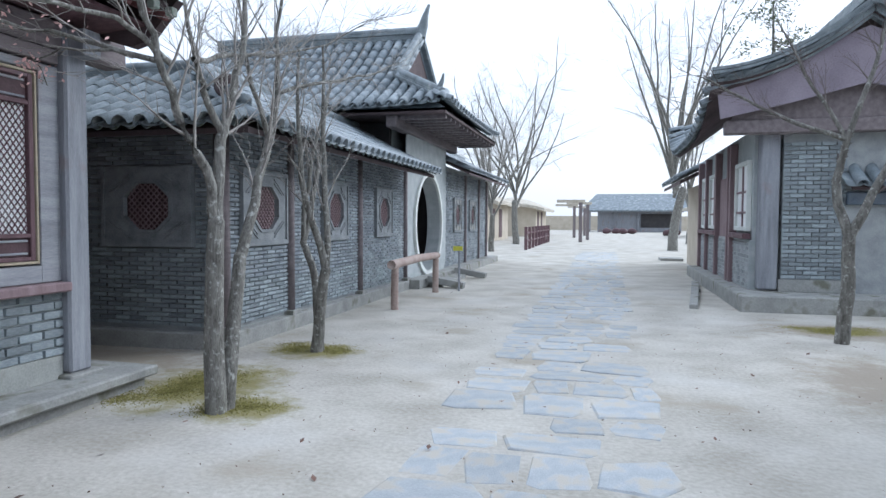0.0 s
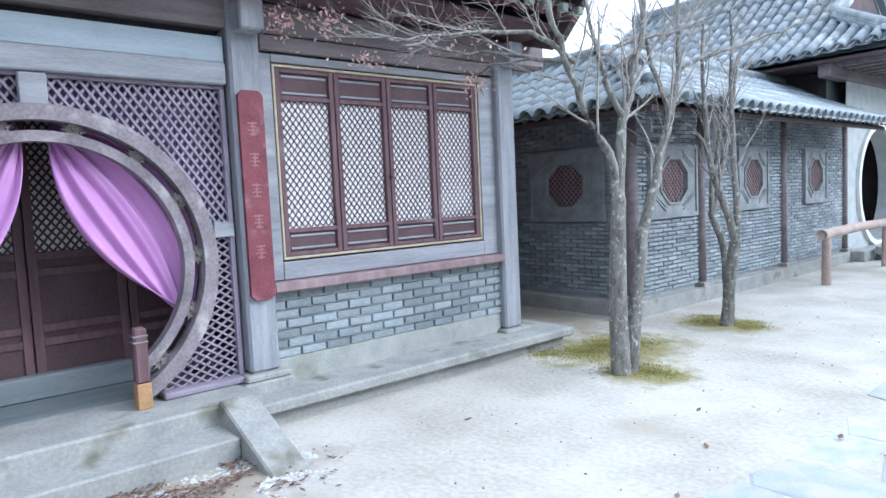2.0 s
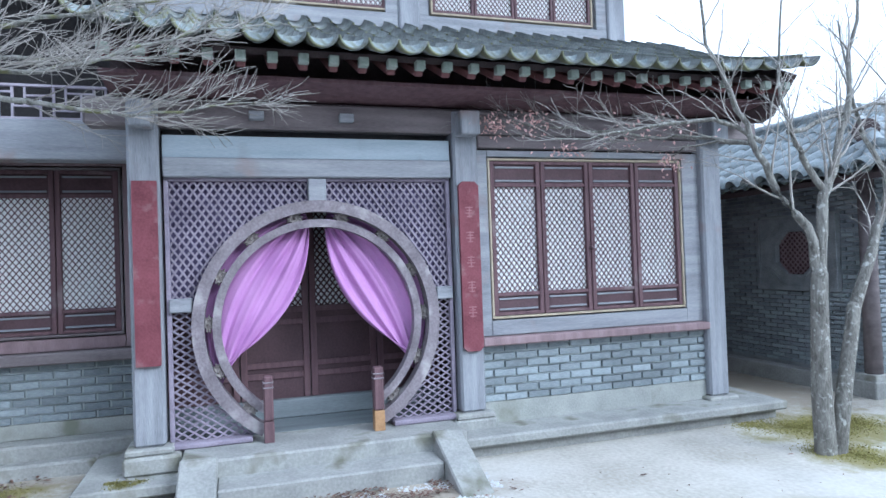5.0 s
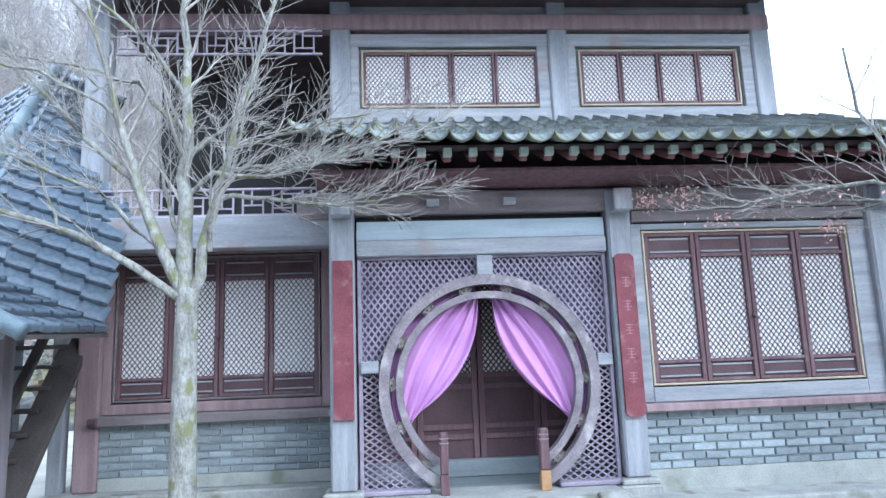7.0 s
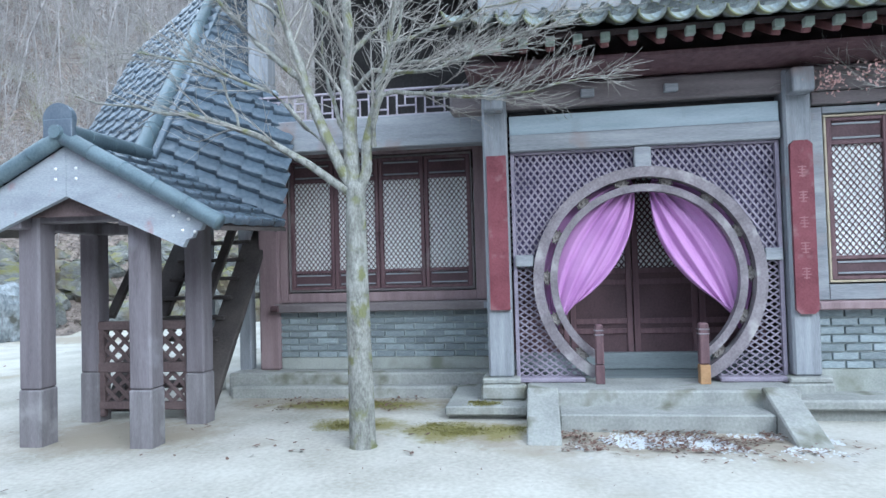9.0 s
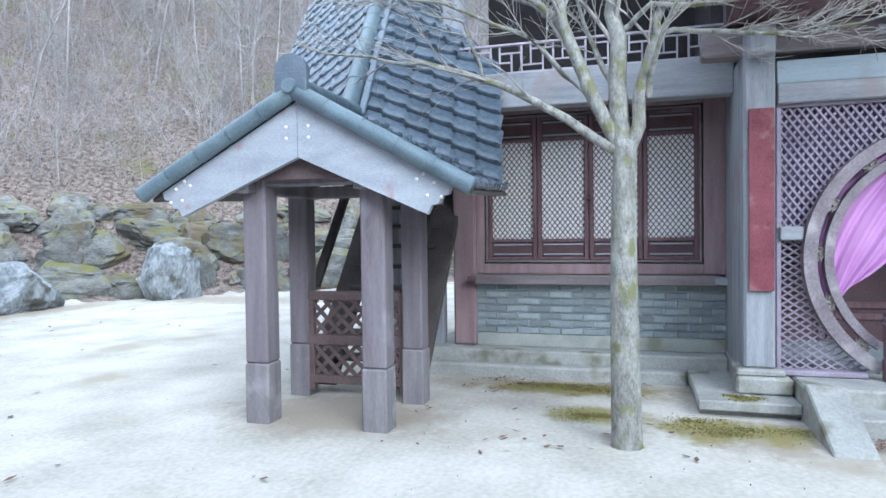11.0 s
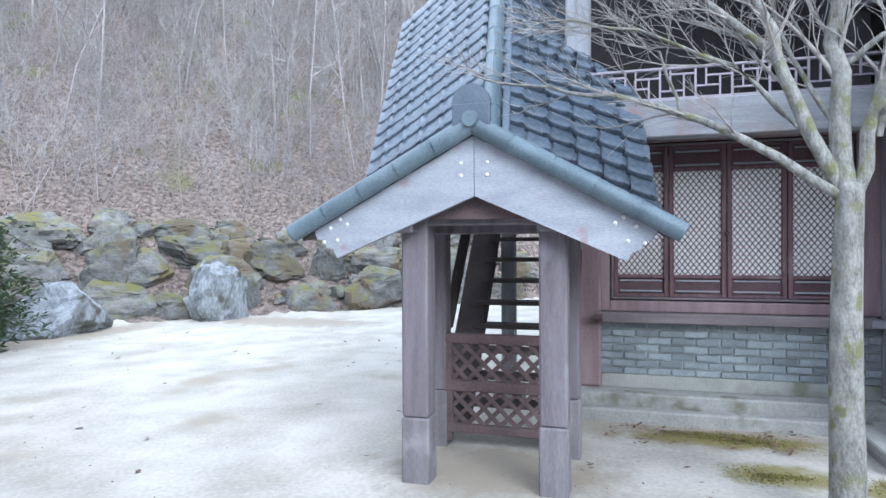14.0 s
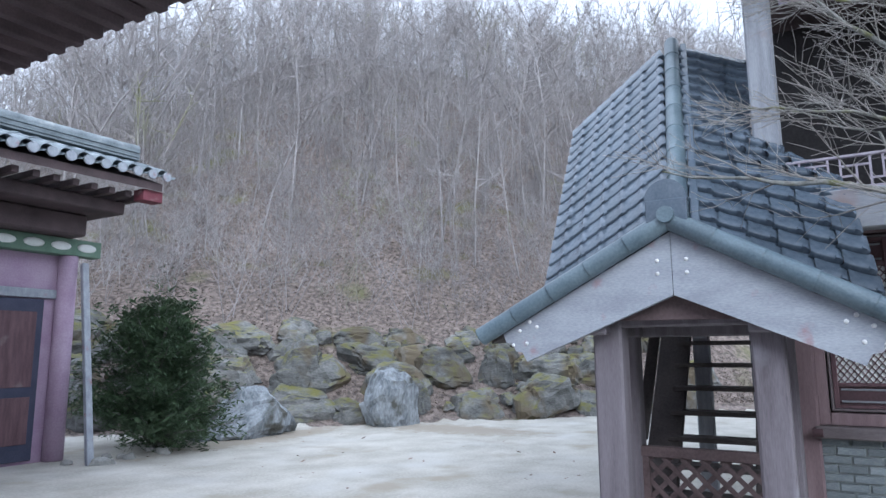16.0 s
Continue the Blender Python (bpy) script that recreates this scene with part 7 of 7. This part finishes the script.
for c, n, s in (((-3.78, 2.72, 2.86), 60, 0.09), ((-3.7, 3.05, 2.85), 45, 0.11), ((-3.66, 3.35, 2.62), 22, 0.07), ((-3.55, 3.9, 2.72), 16, 0.12), ((-3.52, 4.38, 2.5), 26, 0.07), ((-3.4, 4.1, 2.8), 14, 0.16), ((-3.2, 4.3, 2.75), 8, 0.15)):
    for _ in range(int(n * 1.8)):
        lv.leaf(Vector(c) + Vector((rng.gauss(0, s), rng.gauss(0, s), rng.gauss(0, s * 0.6))), rng.uniform(0.012, 0.027), rng)
lv.put("dry_leaves", M["dead_leaf"], t1, "curled dry pink leaves")

bare_tree("bare_tree", (-2.85, 7.35, 0), [
    ((0, 0, 0), (0, -0.02, 1), 1.0, 0.072, 0.055), ((0.02, 0.07, 0), (0, 0.04, 1), 1.3, 0.05, 0.04),
    (0, (-0.05, -0.2, 1), 2.3, 0.045, 0.012), (0, (0.05, 0.12, 1), 2.4, 0.04, 0.012), (1, (0.1, 0.42, 1), 2.0, 0.038, 0.01), (1, (-0.05, 0.05, 1), 1.9, 0.03, 0.01)],
    102, "slender bare grey tree growing from a moss patch", "street trees", count=8)

bare_tree("bare_tree", (-2.72, -1.13, 0), [((0, 0, 0), (0.0, -0.01, 1), 2.0, 0.104, 0.076)], 103,
    "pale lichen-spotted bare maple with spreading limbs beside the steps", "street trees", bark="bark_moss",
    extra=(([(-2.72, -1.15, 1.9), (-2.72, -1.2, 2.65), (-2.75, -1.18, 3.28), (-2.8, -1.25, 4.2), (-2.8, -1.2, 4.9)], 0.068, 0.012, 12),
           ([(-2.72, -1.18, 1.85), (-2.7, -1.44, 2.54), (-2.7, -1.56, 2.94), (-2.72, -1.69, 3.34), (-2.8, -1.95, 4.1), (-2.9, -2.1, 4.8)], 0.05, 0.009, 12),
           ([(-2.71, -1.08, 1.9), (-2.7, -0.98, 2.5), (-2.7, -0.93, 2.75), (-2.68, -0.84, 3.12), (-2.6, -0.6, 3.9), (-2.5, -0.4, 4.6)], 0.046, 0.008, 11),
           ([(-2.72, -1.2, 1.95), (-2.7, -1.68, 2.29), (-2.7, -2.08, 2.48), (-2.68, -2.5, 2.62), (-2.65, -2.9, 2.69), (-2.6, -3.4, 2.8)], 0.034, 0.005, 9),
           ([(-2.7, -2.05, 2.46), (-2.68, -2.2, 2.85), (-2.66, -2.45, 3.0), (-2.6, -2.95, 3.15)], 0.012, 0.003, 7),
           ([(-2.73, -1.17, 2.72), (-2.66, -0.95, 2.84), (-2.62, -0.58, 2.82), (-2.58, -0.25, 2.9), (-2.55, 0.2, 3.02), (-2.5, 0.8, 3.15)], 0.022, 0.004, 14),
           ([(-2.7, -0.95, 2.68), (-2.76, -0.58, 2.68), (-2.78, -0.18, 2.63), (-2.8, 0.2, 2.66), (-2.82, 0.75, 2.74)], 0.02, 0.004, 14),
           ([(-2.69, -0.86, 3.05), (-2.62, -0.5, 3.12), (-2.55, -0.1, 3.22), (-2.5, 0.5, 3.3)], 0.018, 0.004, 12),
           ([(-2.7, -0.9, 2.9), (-2.85, -0.55, 2.95), (-2.95, -0.1, 3.02), (-3.0, 0.3, 3.1)], 0.014, 0.003, 10),
           ([(-2.71, -1.5, 2.75), (-2.9, -1.75, 3.0), (-3.1, -2.0, 3.2), (-3.3, -2.3, 3.5)], 0.02, 0.004, 9),
           ([(-2.74, -1.2, 3.0), (-3.0, -1.0, 3.3), (-3.3, -0.9, 3.55), (-3.6, -0.9, 3.9)], 0.022, 0.004, 10),
           ([(-2.73, -1.2, 2.4), (-2.85, -1.35, 2.7), (-3.0, -1.5, 3.1), (-3.2, -1.5, 3.7)], 0.022, 0.004, 10),
           ([(-2.7, -1.0, 2.3), (-2.5, -0.9, 2.6), (-2.3, -0.7, 3.0), (-2.1, -0.5, 3.6)], 0.022, 0.004, 9),
           ([(-2.71, -1.5, 2.8), (-2.7, -1.9, 3.15), (-2.7, -2.3, 3.6), (-2.75, -2.7, 4.2)], 0.028, 0.005, 12),
           ([(-2.7, -1.35, 2.3), (-2.6, -1.8, 2.75), (-2.5, -2.3, 2.95), (-2.4, -2.9, 3.05)], 0.02, 0.004, 12),
           ([(-2.75, -1.2, 3.2), (-2.8, -1.6, 3.6), (-2.85, -2.1, 3.8), (-2.9, -2.7, 3.9)], 0.022, 0.004, 12),
           ([(-2.72, -1.7, 3.34), (-2.5, -2.0, 3.5), (-2.3, -2.4, 3.6), (-2.1, -2.8, 3.65)], 0.016, 0.003, 10),
           ([(-2.75, -1.2, 3.5), (-2.5, -1.5, 3.9), (-2.3, -1.9, 4.2), (-2.2, -2.3, 4.6)], 0.02, 0.004, 11)))

bare_tree("bare_tree", (3.05, 9.5, 0), [
    ((0, 0, 0), (-0.08, 0, 1), 1.35, 0.088, 0.068), (0, (-0.3, 0.05, 1), 0.7, 0.060, 0.05), (1, (0.2, 0, 1), 0.5, 0.048, 0.036),
    (2, (-1.0, 0.1, 0.45), 1.9, 0.034, 0.008), (0, (0.6, 0.1, 1), 2.6, 0.06, 0.012), (2, (0.4, -0.1, 1), 2.0, 0.038, 0.01), (2, (-0.5, 0, 1), 1.7, 0.03, 0.008)], 104,
    "dark crooked bare tree before the building", "street trees", bark="bark", twig="twig_dark", count=10, shrink=0.5)
for bx, by, seed, h, lbl in ((-5.2, 41, 105, 12, "broad bare tree far down the street"), (-5.0, 31, 106, 8, "bare tree close to the wing wall"), (3.4, 34.5, 107, 14, "tall bare tree beside the street"), (5.3, 45, 108, 10, "bare tree further down the street"), (-8, 48, 109, 11, "bare tree behind the thatched houses")):
    rng = random.Random(seed)
    st = [((0, 0, 0), (0, 0, 1), h * 0.22, h * 0.018, h * 0.014)]
    wide = 0.28 if bx > 0 else 0.6
    for k in range(11):
        a = k * 0.9 + rng.uniform(0, 0.5)
        st.append(((0, 0, h * (0.19 + 0.015 * k)), (math.cos(a) * wide * rng.uniform(0.6, 1.2), math.sin(a) * wide * rng.uniform(0.6, 1.2), 1), h * rng.uniform(0.5, 0.78), h * 0.0062, h * 0.0012))
    bare_tree("bare_tree", (bx, by, 0), st, seed, lbl, "street trees", depth=2, count=9, shrink=0.42, twiggy=False)

# pine behind the building across the street
tb, lf = Tubes(), Tubes()
rng = random.Random(66)
pt = thing("pine_tree", (6.0, 27.0, 0), "thin pine seen above the roof", "tree")
tb.tube([Vector((6, 27, 0)), Vector((6.1, 27, 5)), Vector((6.0, 27, 9.5))], 0.16, 0.03, 8)
for i in range(60):
    z = rng.uniform(5.5, 9.5)
    c = Vector((6.05, 27, z)) + Vector((rng.gauss(0, 0.55), rng.gauss(0, 0.55), 0))
    for _ in range(26):
        lf.leaf(c + Vector((rng.gauss(0, 0.18), rng.gauss(0, 0.18), rng.gauss(0, 0.1))), 0.08, rng)
tb.put("trunk", M["bark"], pt)
lf.put("crown", M["pine_far"], pt, "sparse needles")


# ---- boulders along the slope ----
def boulder(x, y, z, sx, sy, sz, seed, mat, label, turn=137.0):
    """A split, bedded block: a squared lump cut by planes, with ridged cracks. sx: half width along the bank."""
    rng = random.Random(seed)
    bm = bmesh.new()
    bmesh.ops.create_icosphere(bm, subdivisions=4 if sx > 0.36 else 3, radius=1)
    off = Vector((rng.uniform(0, 50), rng.uniform(0, 50), rng.uniform(0, 50)))
    planes = [(Vector((rng.gauss(0, 1), rng.gauss(0, 1), rng.gauss(0, 0.6))).normalized(), rng.uniform(0.62, 0.95)) for _ in range(9)]
    for v in bm.verts:
        c = v.co
        v.co = Vector([math.copysign(abs(q) ** 0.62, q) for q in c])
        for n, d in planes:
            e = v.co.dot(n) - d
            if e > 0:
                v.co -= n * e * 0.95
        v.co.x *= 1 - 0.16 * v.co.z
        v.co.y *= 1 - 0.16 * v.co.z
        c = v.co.copy()
        crack = abs(noise.noise(Vector((c.x * 1.5, c.y * 1.5, c.z * 0.9)) + off))
        bed = abs(noise.noise(Vector((c.x * 0.6, c.y * 0.6, c.z * 3.2)) + off))
        v.co *= 1 + 0.20 * noise.noise(c * 1.1 + off) - 0.17 * max(0.10 - crack, 0) / 0.10 - 0.10 * max(0.10 - bed, 0) / 0.10 + 0.05 * noise.noise(c * 5 + off) + 0.03 * noise.noise(c * 13 + off)
    m = Matrix.Translation((x, y, z)) @ pose(0, 0, 0, rng.uniform(-9, 9), rng.uniform(-9, 9), turn + rng.uniform(-22, 22)) @ Matrix.Diagonal((sx, sy, sz, 1))
    bmesh.ops.transform(bm, matrix=m, verts=bm.verts)
    ob = part("boulder", bm, M[mat], smooth=False)
    return tagged(ob, label, "rock", "boulders below the slope")


rng = random.Random(5)
hill_line = lambda s, d: (-8.6 - 5.3 / 7.29 * s - 0.69 * d, -14.0 + 5.0 / 7.29 * s - 0.73 * d)
for tier, (d, n) in enumerate(((0.35, 12), (1.15, 12), (1.95, 12), (2.75, 11))):
    for i in range(n):
        s = -4.0 + (i + 0.5 * (tier % 2)) * 17.0 / n + rng.uniform(-0.45, 0.45)
        x, y = hill_line(s, d + rng.uniform(-0.25, 0.25))
        w = rng.choice((rng.uniform(0.42, 0.65), rng.uniform(0.65, 1.05)))
        h = rng.uniform(0.40, 0.62) * (0.7 if tier == 3 else 1.0) * (1.25 if rng.random() < 0.25 else 1.0)
        boulder(x, y, on_ground(x, y) + h * rng.uniform(-0.1, 0.35), w, w * rng.uniform(0.55, 0.8), h, 200 + tier * 30 + i, "rock", "grey mossy boulder set into the leafy bank")
for i in range(70):
    s, d = rng.uniform(-4.0, 13.0), rng.uniform(0.0, 3.2)
    x, y = hill_line(s, d)
    w = rng.uniform(0.14, 0.34)
    boulder(x, y, on_ground(x, y) + w * 0.25, w, w * 0.8, w * rng.uniform(0.5, 0.9), 500 + i, "rock", "small mossy stone wedged between the boulders")
boulder(-10.75, -11.35, 0.36, 0.80, 0.55, 0.92, 305, "rock_pale", "tall pale cracked boulder at the foot of the bank")
boulder(-8.1, -12.85, 0.30, 1.15, 0.62, 0.62, 302, "rock_pale", "broad low grey boulder at the foot of the bank")
x, y = hill_line(1.6, 1.1)
boulder(x, y, 1.15, 0.62, 0.4, 0.75, 303, "rock", "upright grey slab standing in the bank")
for k in range(9):
    x, y = -5.9 + 0.2 * k + rng.uniform(-0.3, 0.3), -12.4 + rng.uniform(-0.4, 0.4)
    w = rng.uniform(0.08, 0.17)
    boulder(x, y, 0.03, w, w * 0.8, w * 0.6, 320 + k, "stone", "small pale stone lying by the bush")

# ---- woods on the slope ----
def sapling(seed, h, bushy):
    rng = random.Random(seed)
    tb = Tubes()
    for _ in range(rng.choice((3, 4, 5)) if bushy else 1):
        lean = 0.3 if bushy else 0.08
        pts = wiggle((rng.gauss(0, 0.2), rng.gauss(0, 0.2), 0), (rng.gauss(0, lean), rng.gauss(0, lean), 1), h * rng.uniform(0.65, 1.1), 4, 0.12, rng, 0.03)
        r = h * (0.0035 if bushy else 0.0056)
        tb.tube(pts, r * 0.8, r * 0.25, 3)
        for i in range(9 if bushy else 16):
            f = (0.15 if bushy else 0.3) + (0.8 if bushy else 0.68) * (i + rng.random()) / (9 if bushy else 16)
            k = min(int(f * 4), 3)
            p = pts[k].lerp(pts[k + 1], f * 4 - k)
            side = Vector((rng.gauss(0, 1), rng.gauss(0, 1), rng.uniform(0.3, 1.3))).normalized()
            ln = h * (0.30 if bushy else 0.24) * rng.uniform(0.5, 1.1) * (1.2 - 0.7 * f)
            sub = wiggle(p, side, ln, 2, 0.2, rng, 0.12)
            tb.tube(sub, max(r * 0.45, 0.007), 0.004, 3)
            for _ in range(3 if bushy else 5):
                q = sub[0].lerp(sub[2], rng.uniform(0.25, 1.0))
                tw = Vector((rng.gauss(0, 0.7), rng.gauss(0, 0.7), rng.uniform(0.1, 1.2))).normalized()
                tb.tube([q, q + tw * ln * rng.uniform(0.3, 0.6)], 0.0065, 0.003, 3)
    return np.array([tuple(v) for v in tb.v]), np.array(tb.f)


brush = [sapling(400 + i, h, True) for i, h in enumerate((2.2, 2.8, 3.4, 4.2, 1.6))]
poles = [sapling(420 + i, h, False) for i, h in enumerate((6.5, 8.0, 9.5, 11.0))]
rng = random.Random(8)
VV, FF, total = [], [], 0
placed = 0
while placed < 3400:
    tall = placed % 2 == 0
    s, d = rng.uniform(-16, 60 if tall else 36), (5.0 + 45 * rng.random() ** 0.75) if tall else (3.2 + 41 * rng.random() ** 1.1)
    x, y = hill_line(s, d)
    if y > 9 or x > 2:
        continue
    v, f = rng.choice(poles if tall else brush)
    a, sc = rng.uniform(0, 6.28), rng.uniform(0.75, 1.25)
    R = np.array(((math.cos(a), -math.sin(a), 0), (math.sin(a), math.cos(a), 0), (0, 0, 1))) * sc
    VV.append(v @ R.T + np.array((x, y, on_ground(x, y) - 0.1)))
    FF.append(f + total)
    total += len(v)
    placed += 1
me = bpy.data.meshes.new("woods")
V, F = np.concatenate(VV), np.concatenate(FF)
me.vertices.add(len(V))
me.vertices.foreach_set("co", V.ravel())
me.loops.add(F.size)
me.loops.foreach_set("vertex_index", F.ravel())
me.polygons.add(len(F))
me.polygons.foreach_set("loop_start", np.arange(0, F.size, 4))
me.update(calc_edges=True)
me.materials.append(M["woods"])
tagged(new("woods", me), "dense leafless grey-brown winter woods on the slope", "woods", "", "stuff")
leaf_bank = Tubes()
for _ in range(52000):
    s, d = rng.uniform(-5, 15), 0.2 + 15 * rng.random() ** 1.4
    x, y = hill_line(s, d)
    leaf_bank.leaf(Vector((x, y, on_ground(x, y) + rng.uniform(0.02, 0.07))), rng.uniform(0.016, 0.042), rng)
tagged(leaf_bank.put("bank_leaves", M["bank_leaf"]), "brown fallen leaves covering the bank", "leaves", "", "stuff")

# ---- evergreen bush ----
bush = thing("evergreen_bush", (-6.0, -13.1, 0.0), "dark green conifer bush at the foot of the bank", "bush")
tb, lf = Tubes(), Tubes()
rng = random.Random(9)
for k in range(95):
    a, z = rng.uniform(0, 6.28), 0.02 + 2.25 * rng.random() ** 1.25
    rad = (1.5 - 0.52 * z) * rng.uniform(0.35, 1.25) + 0.10
    p0, p1 = Vector((-6.0, -13.1, z * 0.7)), Vector((-6.0 + rad * math.cos(a), -13.1 + rad * math.sin(a), z + 0.35))
    tb.tube([p0, p0.lerp(p1, 0.5) + Vector((0, 0, 0.06)), p1], 0.03, 0.008, 5)
    for _ in range(36):
        c = p0.lerp(p1, rng.uniform(0.35, 1.05)) + Vector((rng.gauss(0, 0.16), rng.gauss(0, 0.16), rng.gauss(0, 0.12)))
        for _ in range(9):
            lf.leaf(c + Vector((rng.gauss(0, 0.05), rng.gauss(0, 0.05), rng.gauss(0, 0.04))), rng.uniform(0.04, 0.085), rng, 0.24)
for k in range(500):
    c = Vector((-6.0, -13.1, 2.4)) + Vector((rng.gauss(0, 0.16), rng.gauss(0, 0.16), rng.gauss(0, 0.35)))
    lf.leaf(c, 0.06, rng, 0.16)
tb.tube([Vector((-6, -13.1, -0.05)), Vector((-6.02, -13.1, 1.2)), Vector((-6, -13.1, 2.6))], 0.07, 0.02, 8)
tb.put("stem", M["bark"], bush)
lf.put("foliage", M["needle"], bush, "dense dark green needles")

# ---- painted gate hall beside the bush ----
structure(box("wall_50", -4.3, 6.0, -13.6, -13.25, 0.0, 4.0, M["purple_wall"], bevel=0), "faded purple timber wall of the painted hall", "wall")
d = thing("door_20", (-3.4, -13.22, 0.1), "dark indigo door with red panels, closed", "door", kind="structure")
box("leaf", -4.0, -2.2, -13.25, -13.2, 0.05, 2.5, M["indigo"], d)
for z0, z1 in ((0.3, 1.0), (1.15, 2.3)):
    box("panel", -3.9, -3.2, -13.2, -13.185, z0, z1, M["maroon"], d, "dark red panel", bevel=0.004)
box("door_head", -4.2, -2.0, -13.25, -13.17, 2.52, 2.66, M["barge"], d, "pale door head")
pc = thing("wooden_column", (-4.3, -13.15, 0.0), "faded purple round column of the painted hall", "column")
bm = bmesh.new()
bmesh.ops.create_cone(bm, cap_ends=True, segments=16, radius1=0.15, radius2=0.14, depth=3.3, matrix=Matrix.Translation((-4.3, -13.15, 1.66)))
part("shaft", bm, M["purple_wall"], pc, smooth=True)
bm = bmesh.new()
bar(bm, (-4.32, -12.2, -0.02), (-4.45, -12.95, 3.1), 0.1, 0.1, 0.01)
tagged(part("prop", bm, M["barge"]), "pale slanting timber prop beside the hall", "prop")
pb = thing("painted_beam", (-3.0, -13.1, 3.0), "green beam painted with white cloud pattern", "beam")
box("beam", -4.75, 5.0, -13.25, -13.0, 3.22, 3.49, M["green_paint"], pb, bevel=0.01)
for k in range(9):
    bm = bmesh.new()
    x = -4.5 + k * 0.42
    bmesh.ops.create_uvsphere(bm, u_segments=10, v_segments=6, radius=1, matrix=Matrix.Translation((x, -13.0, 3.36)) @ Matrix.Diagonal((0.17, 0.012, 0.07, 1)))
    part("painted_cloud", bm, M["white_paint"], pb, "white painted cloud", True)
rd = slab("roof_9", [(-4.9, -11.7, 4.36), (6, -11.7, 4.16), (6, -14.5, 5.4), (-4.9, -14.5, 5.4)], 0.12, M["soffit"])
structure(rd, "tiled roof of the painted hall with pale round tile ends", "roof")
tiled_slope(rd, (0.0, -11.65, 4.31), (-4.95, -11.65, 4.45), (0.0, -14.5, 5.46), (-4.95, -14.5, 5.46), 0.26, 0.4, cover_b, pan_b, M["tile_joined"], 0, seed=29)
for k in range(22):
    bm = bmesh.new()
    bmesh.ops.create_cone(bm, cap_ends=True, segments=12, radius1=0.075, radius2=0.075, depth=0.04, matrix=pose(-4.9 + 0.26 * k, -11.61, 4.47 - 0.007 * k, 90, 0, 0))
    part("tile_end", bm, M["barge"], rd, "pale round tile end")
for k in range(24):
    x = -4.75 + k * 0.28
    box("rafter", x, x + 0.1, -13.2, -11.85, 4.08, 4.18, M["soffit"], rd, bevel=0.008)
ridge_wall(rd, (-4.75, -12.2, 4.78), (-2.6, -12.6, 4.88), 0.16, 0.22, 4, M["tile"])
ridge_wall(rd, (-2.6, -12.6, 4.88), (5.9, -14.4, 5.45), 0.2, 0.24, 4, M["tile"])
box("corner_beam", -4.95, -4.6, -12.0, -11.75, 4.06, 4.24, M["red"], rd, "red painted corner beam end")
structure(box("eave_plate", -4.6, 6.0, -13.2, -12.2, 3.86, 4.06, M["soffit"], bevel=0.02), "dark eave timbers of the painted hall", "beam")
structure(box("bracket", -4.3, 6.0, -13.24, -12.7, 3.50, 3.85, M["soffit"], bevel=0.03), "dark bracket timbers over the painted beam", "bracket")
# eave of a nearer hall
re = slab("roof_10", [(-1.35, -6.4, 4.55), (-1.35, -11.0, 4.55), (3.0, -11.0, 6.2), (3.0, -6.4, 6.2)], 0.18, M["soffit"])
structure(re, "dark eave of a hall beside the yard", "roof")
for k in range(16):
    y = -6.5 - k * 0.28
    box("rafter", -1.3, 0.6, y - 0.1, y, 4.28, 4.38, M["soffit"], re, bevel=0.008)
tiled_slope(re, (-1.4, -6.4, 4.62), (-1.4, -11.0, 4.62), (3.0, -6.4, 6.3), (3.0, -11.0, 6.3), 0.26, 0.4, cover_b, pan_b, M["tile_joined"], 0, seed=30)
structure(box("wall_51", 0.2, 6.0, -11.0, -7.0, 0.0, 4.5, M["purple_wall"], bevel=0), "purple timber wall of the hall beside the yard", "wall")

# small twigs and crumbs of leaves trodden into the sand
crumbs = Tubes()
rng = random.Random(91)
for _ in range(1500):
    x, y = rng.uniform(-3.1, 4.0), rng.uniform(-11, 12)
    crumbs.leaf(Vector((x, y, on_ground(x, y) + 0.003)), rng.uniform(0.004, 0.013), rng)
tagged(crumbs.put("leaf_crumbs", M["fallen"]), "brown crumbs of leaves trodden into the sand", "leaves", "", "stuff")
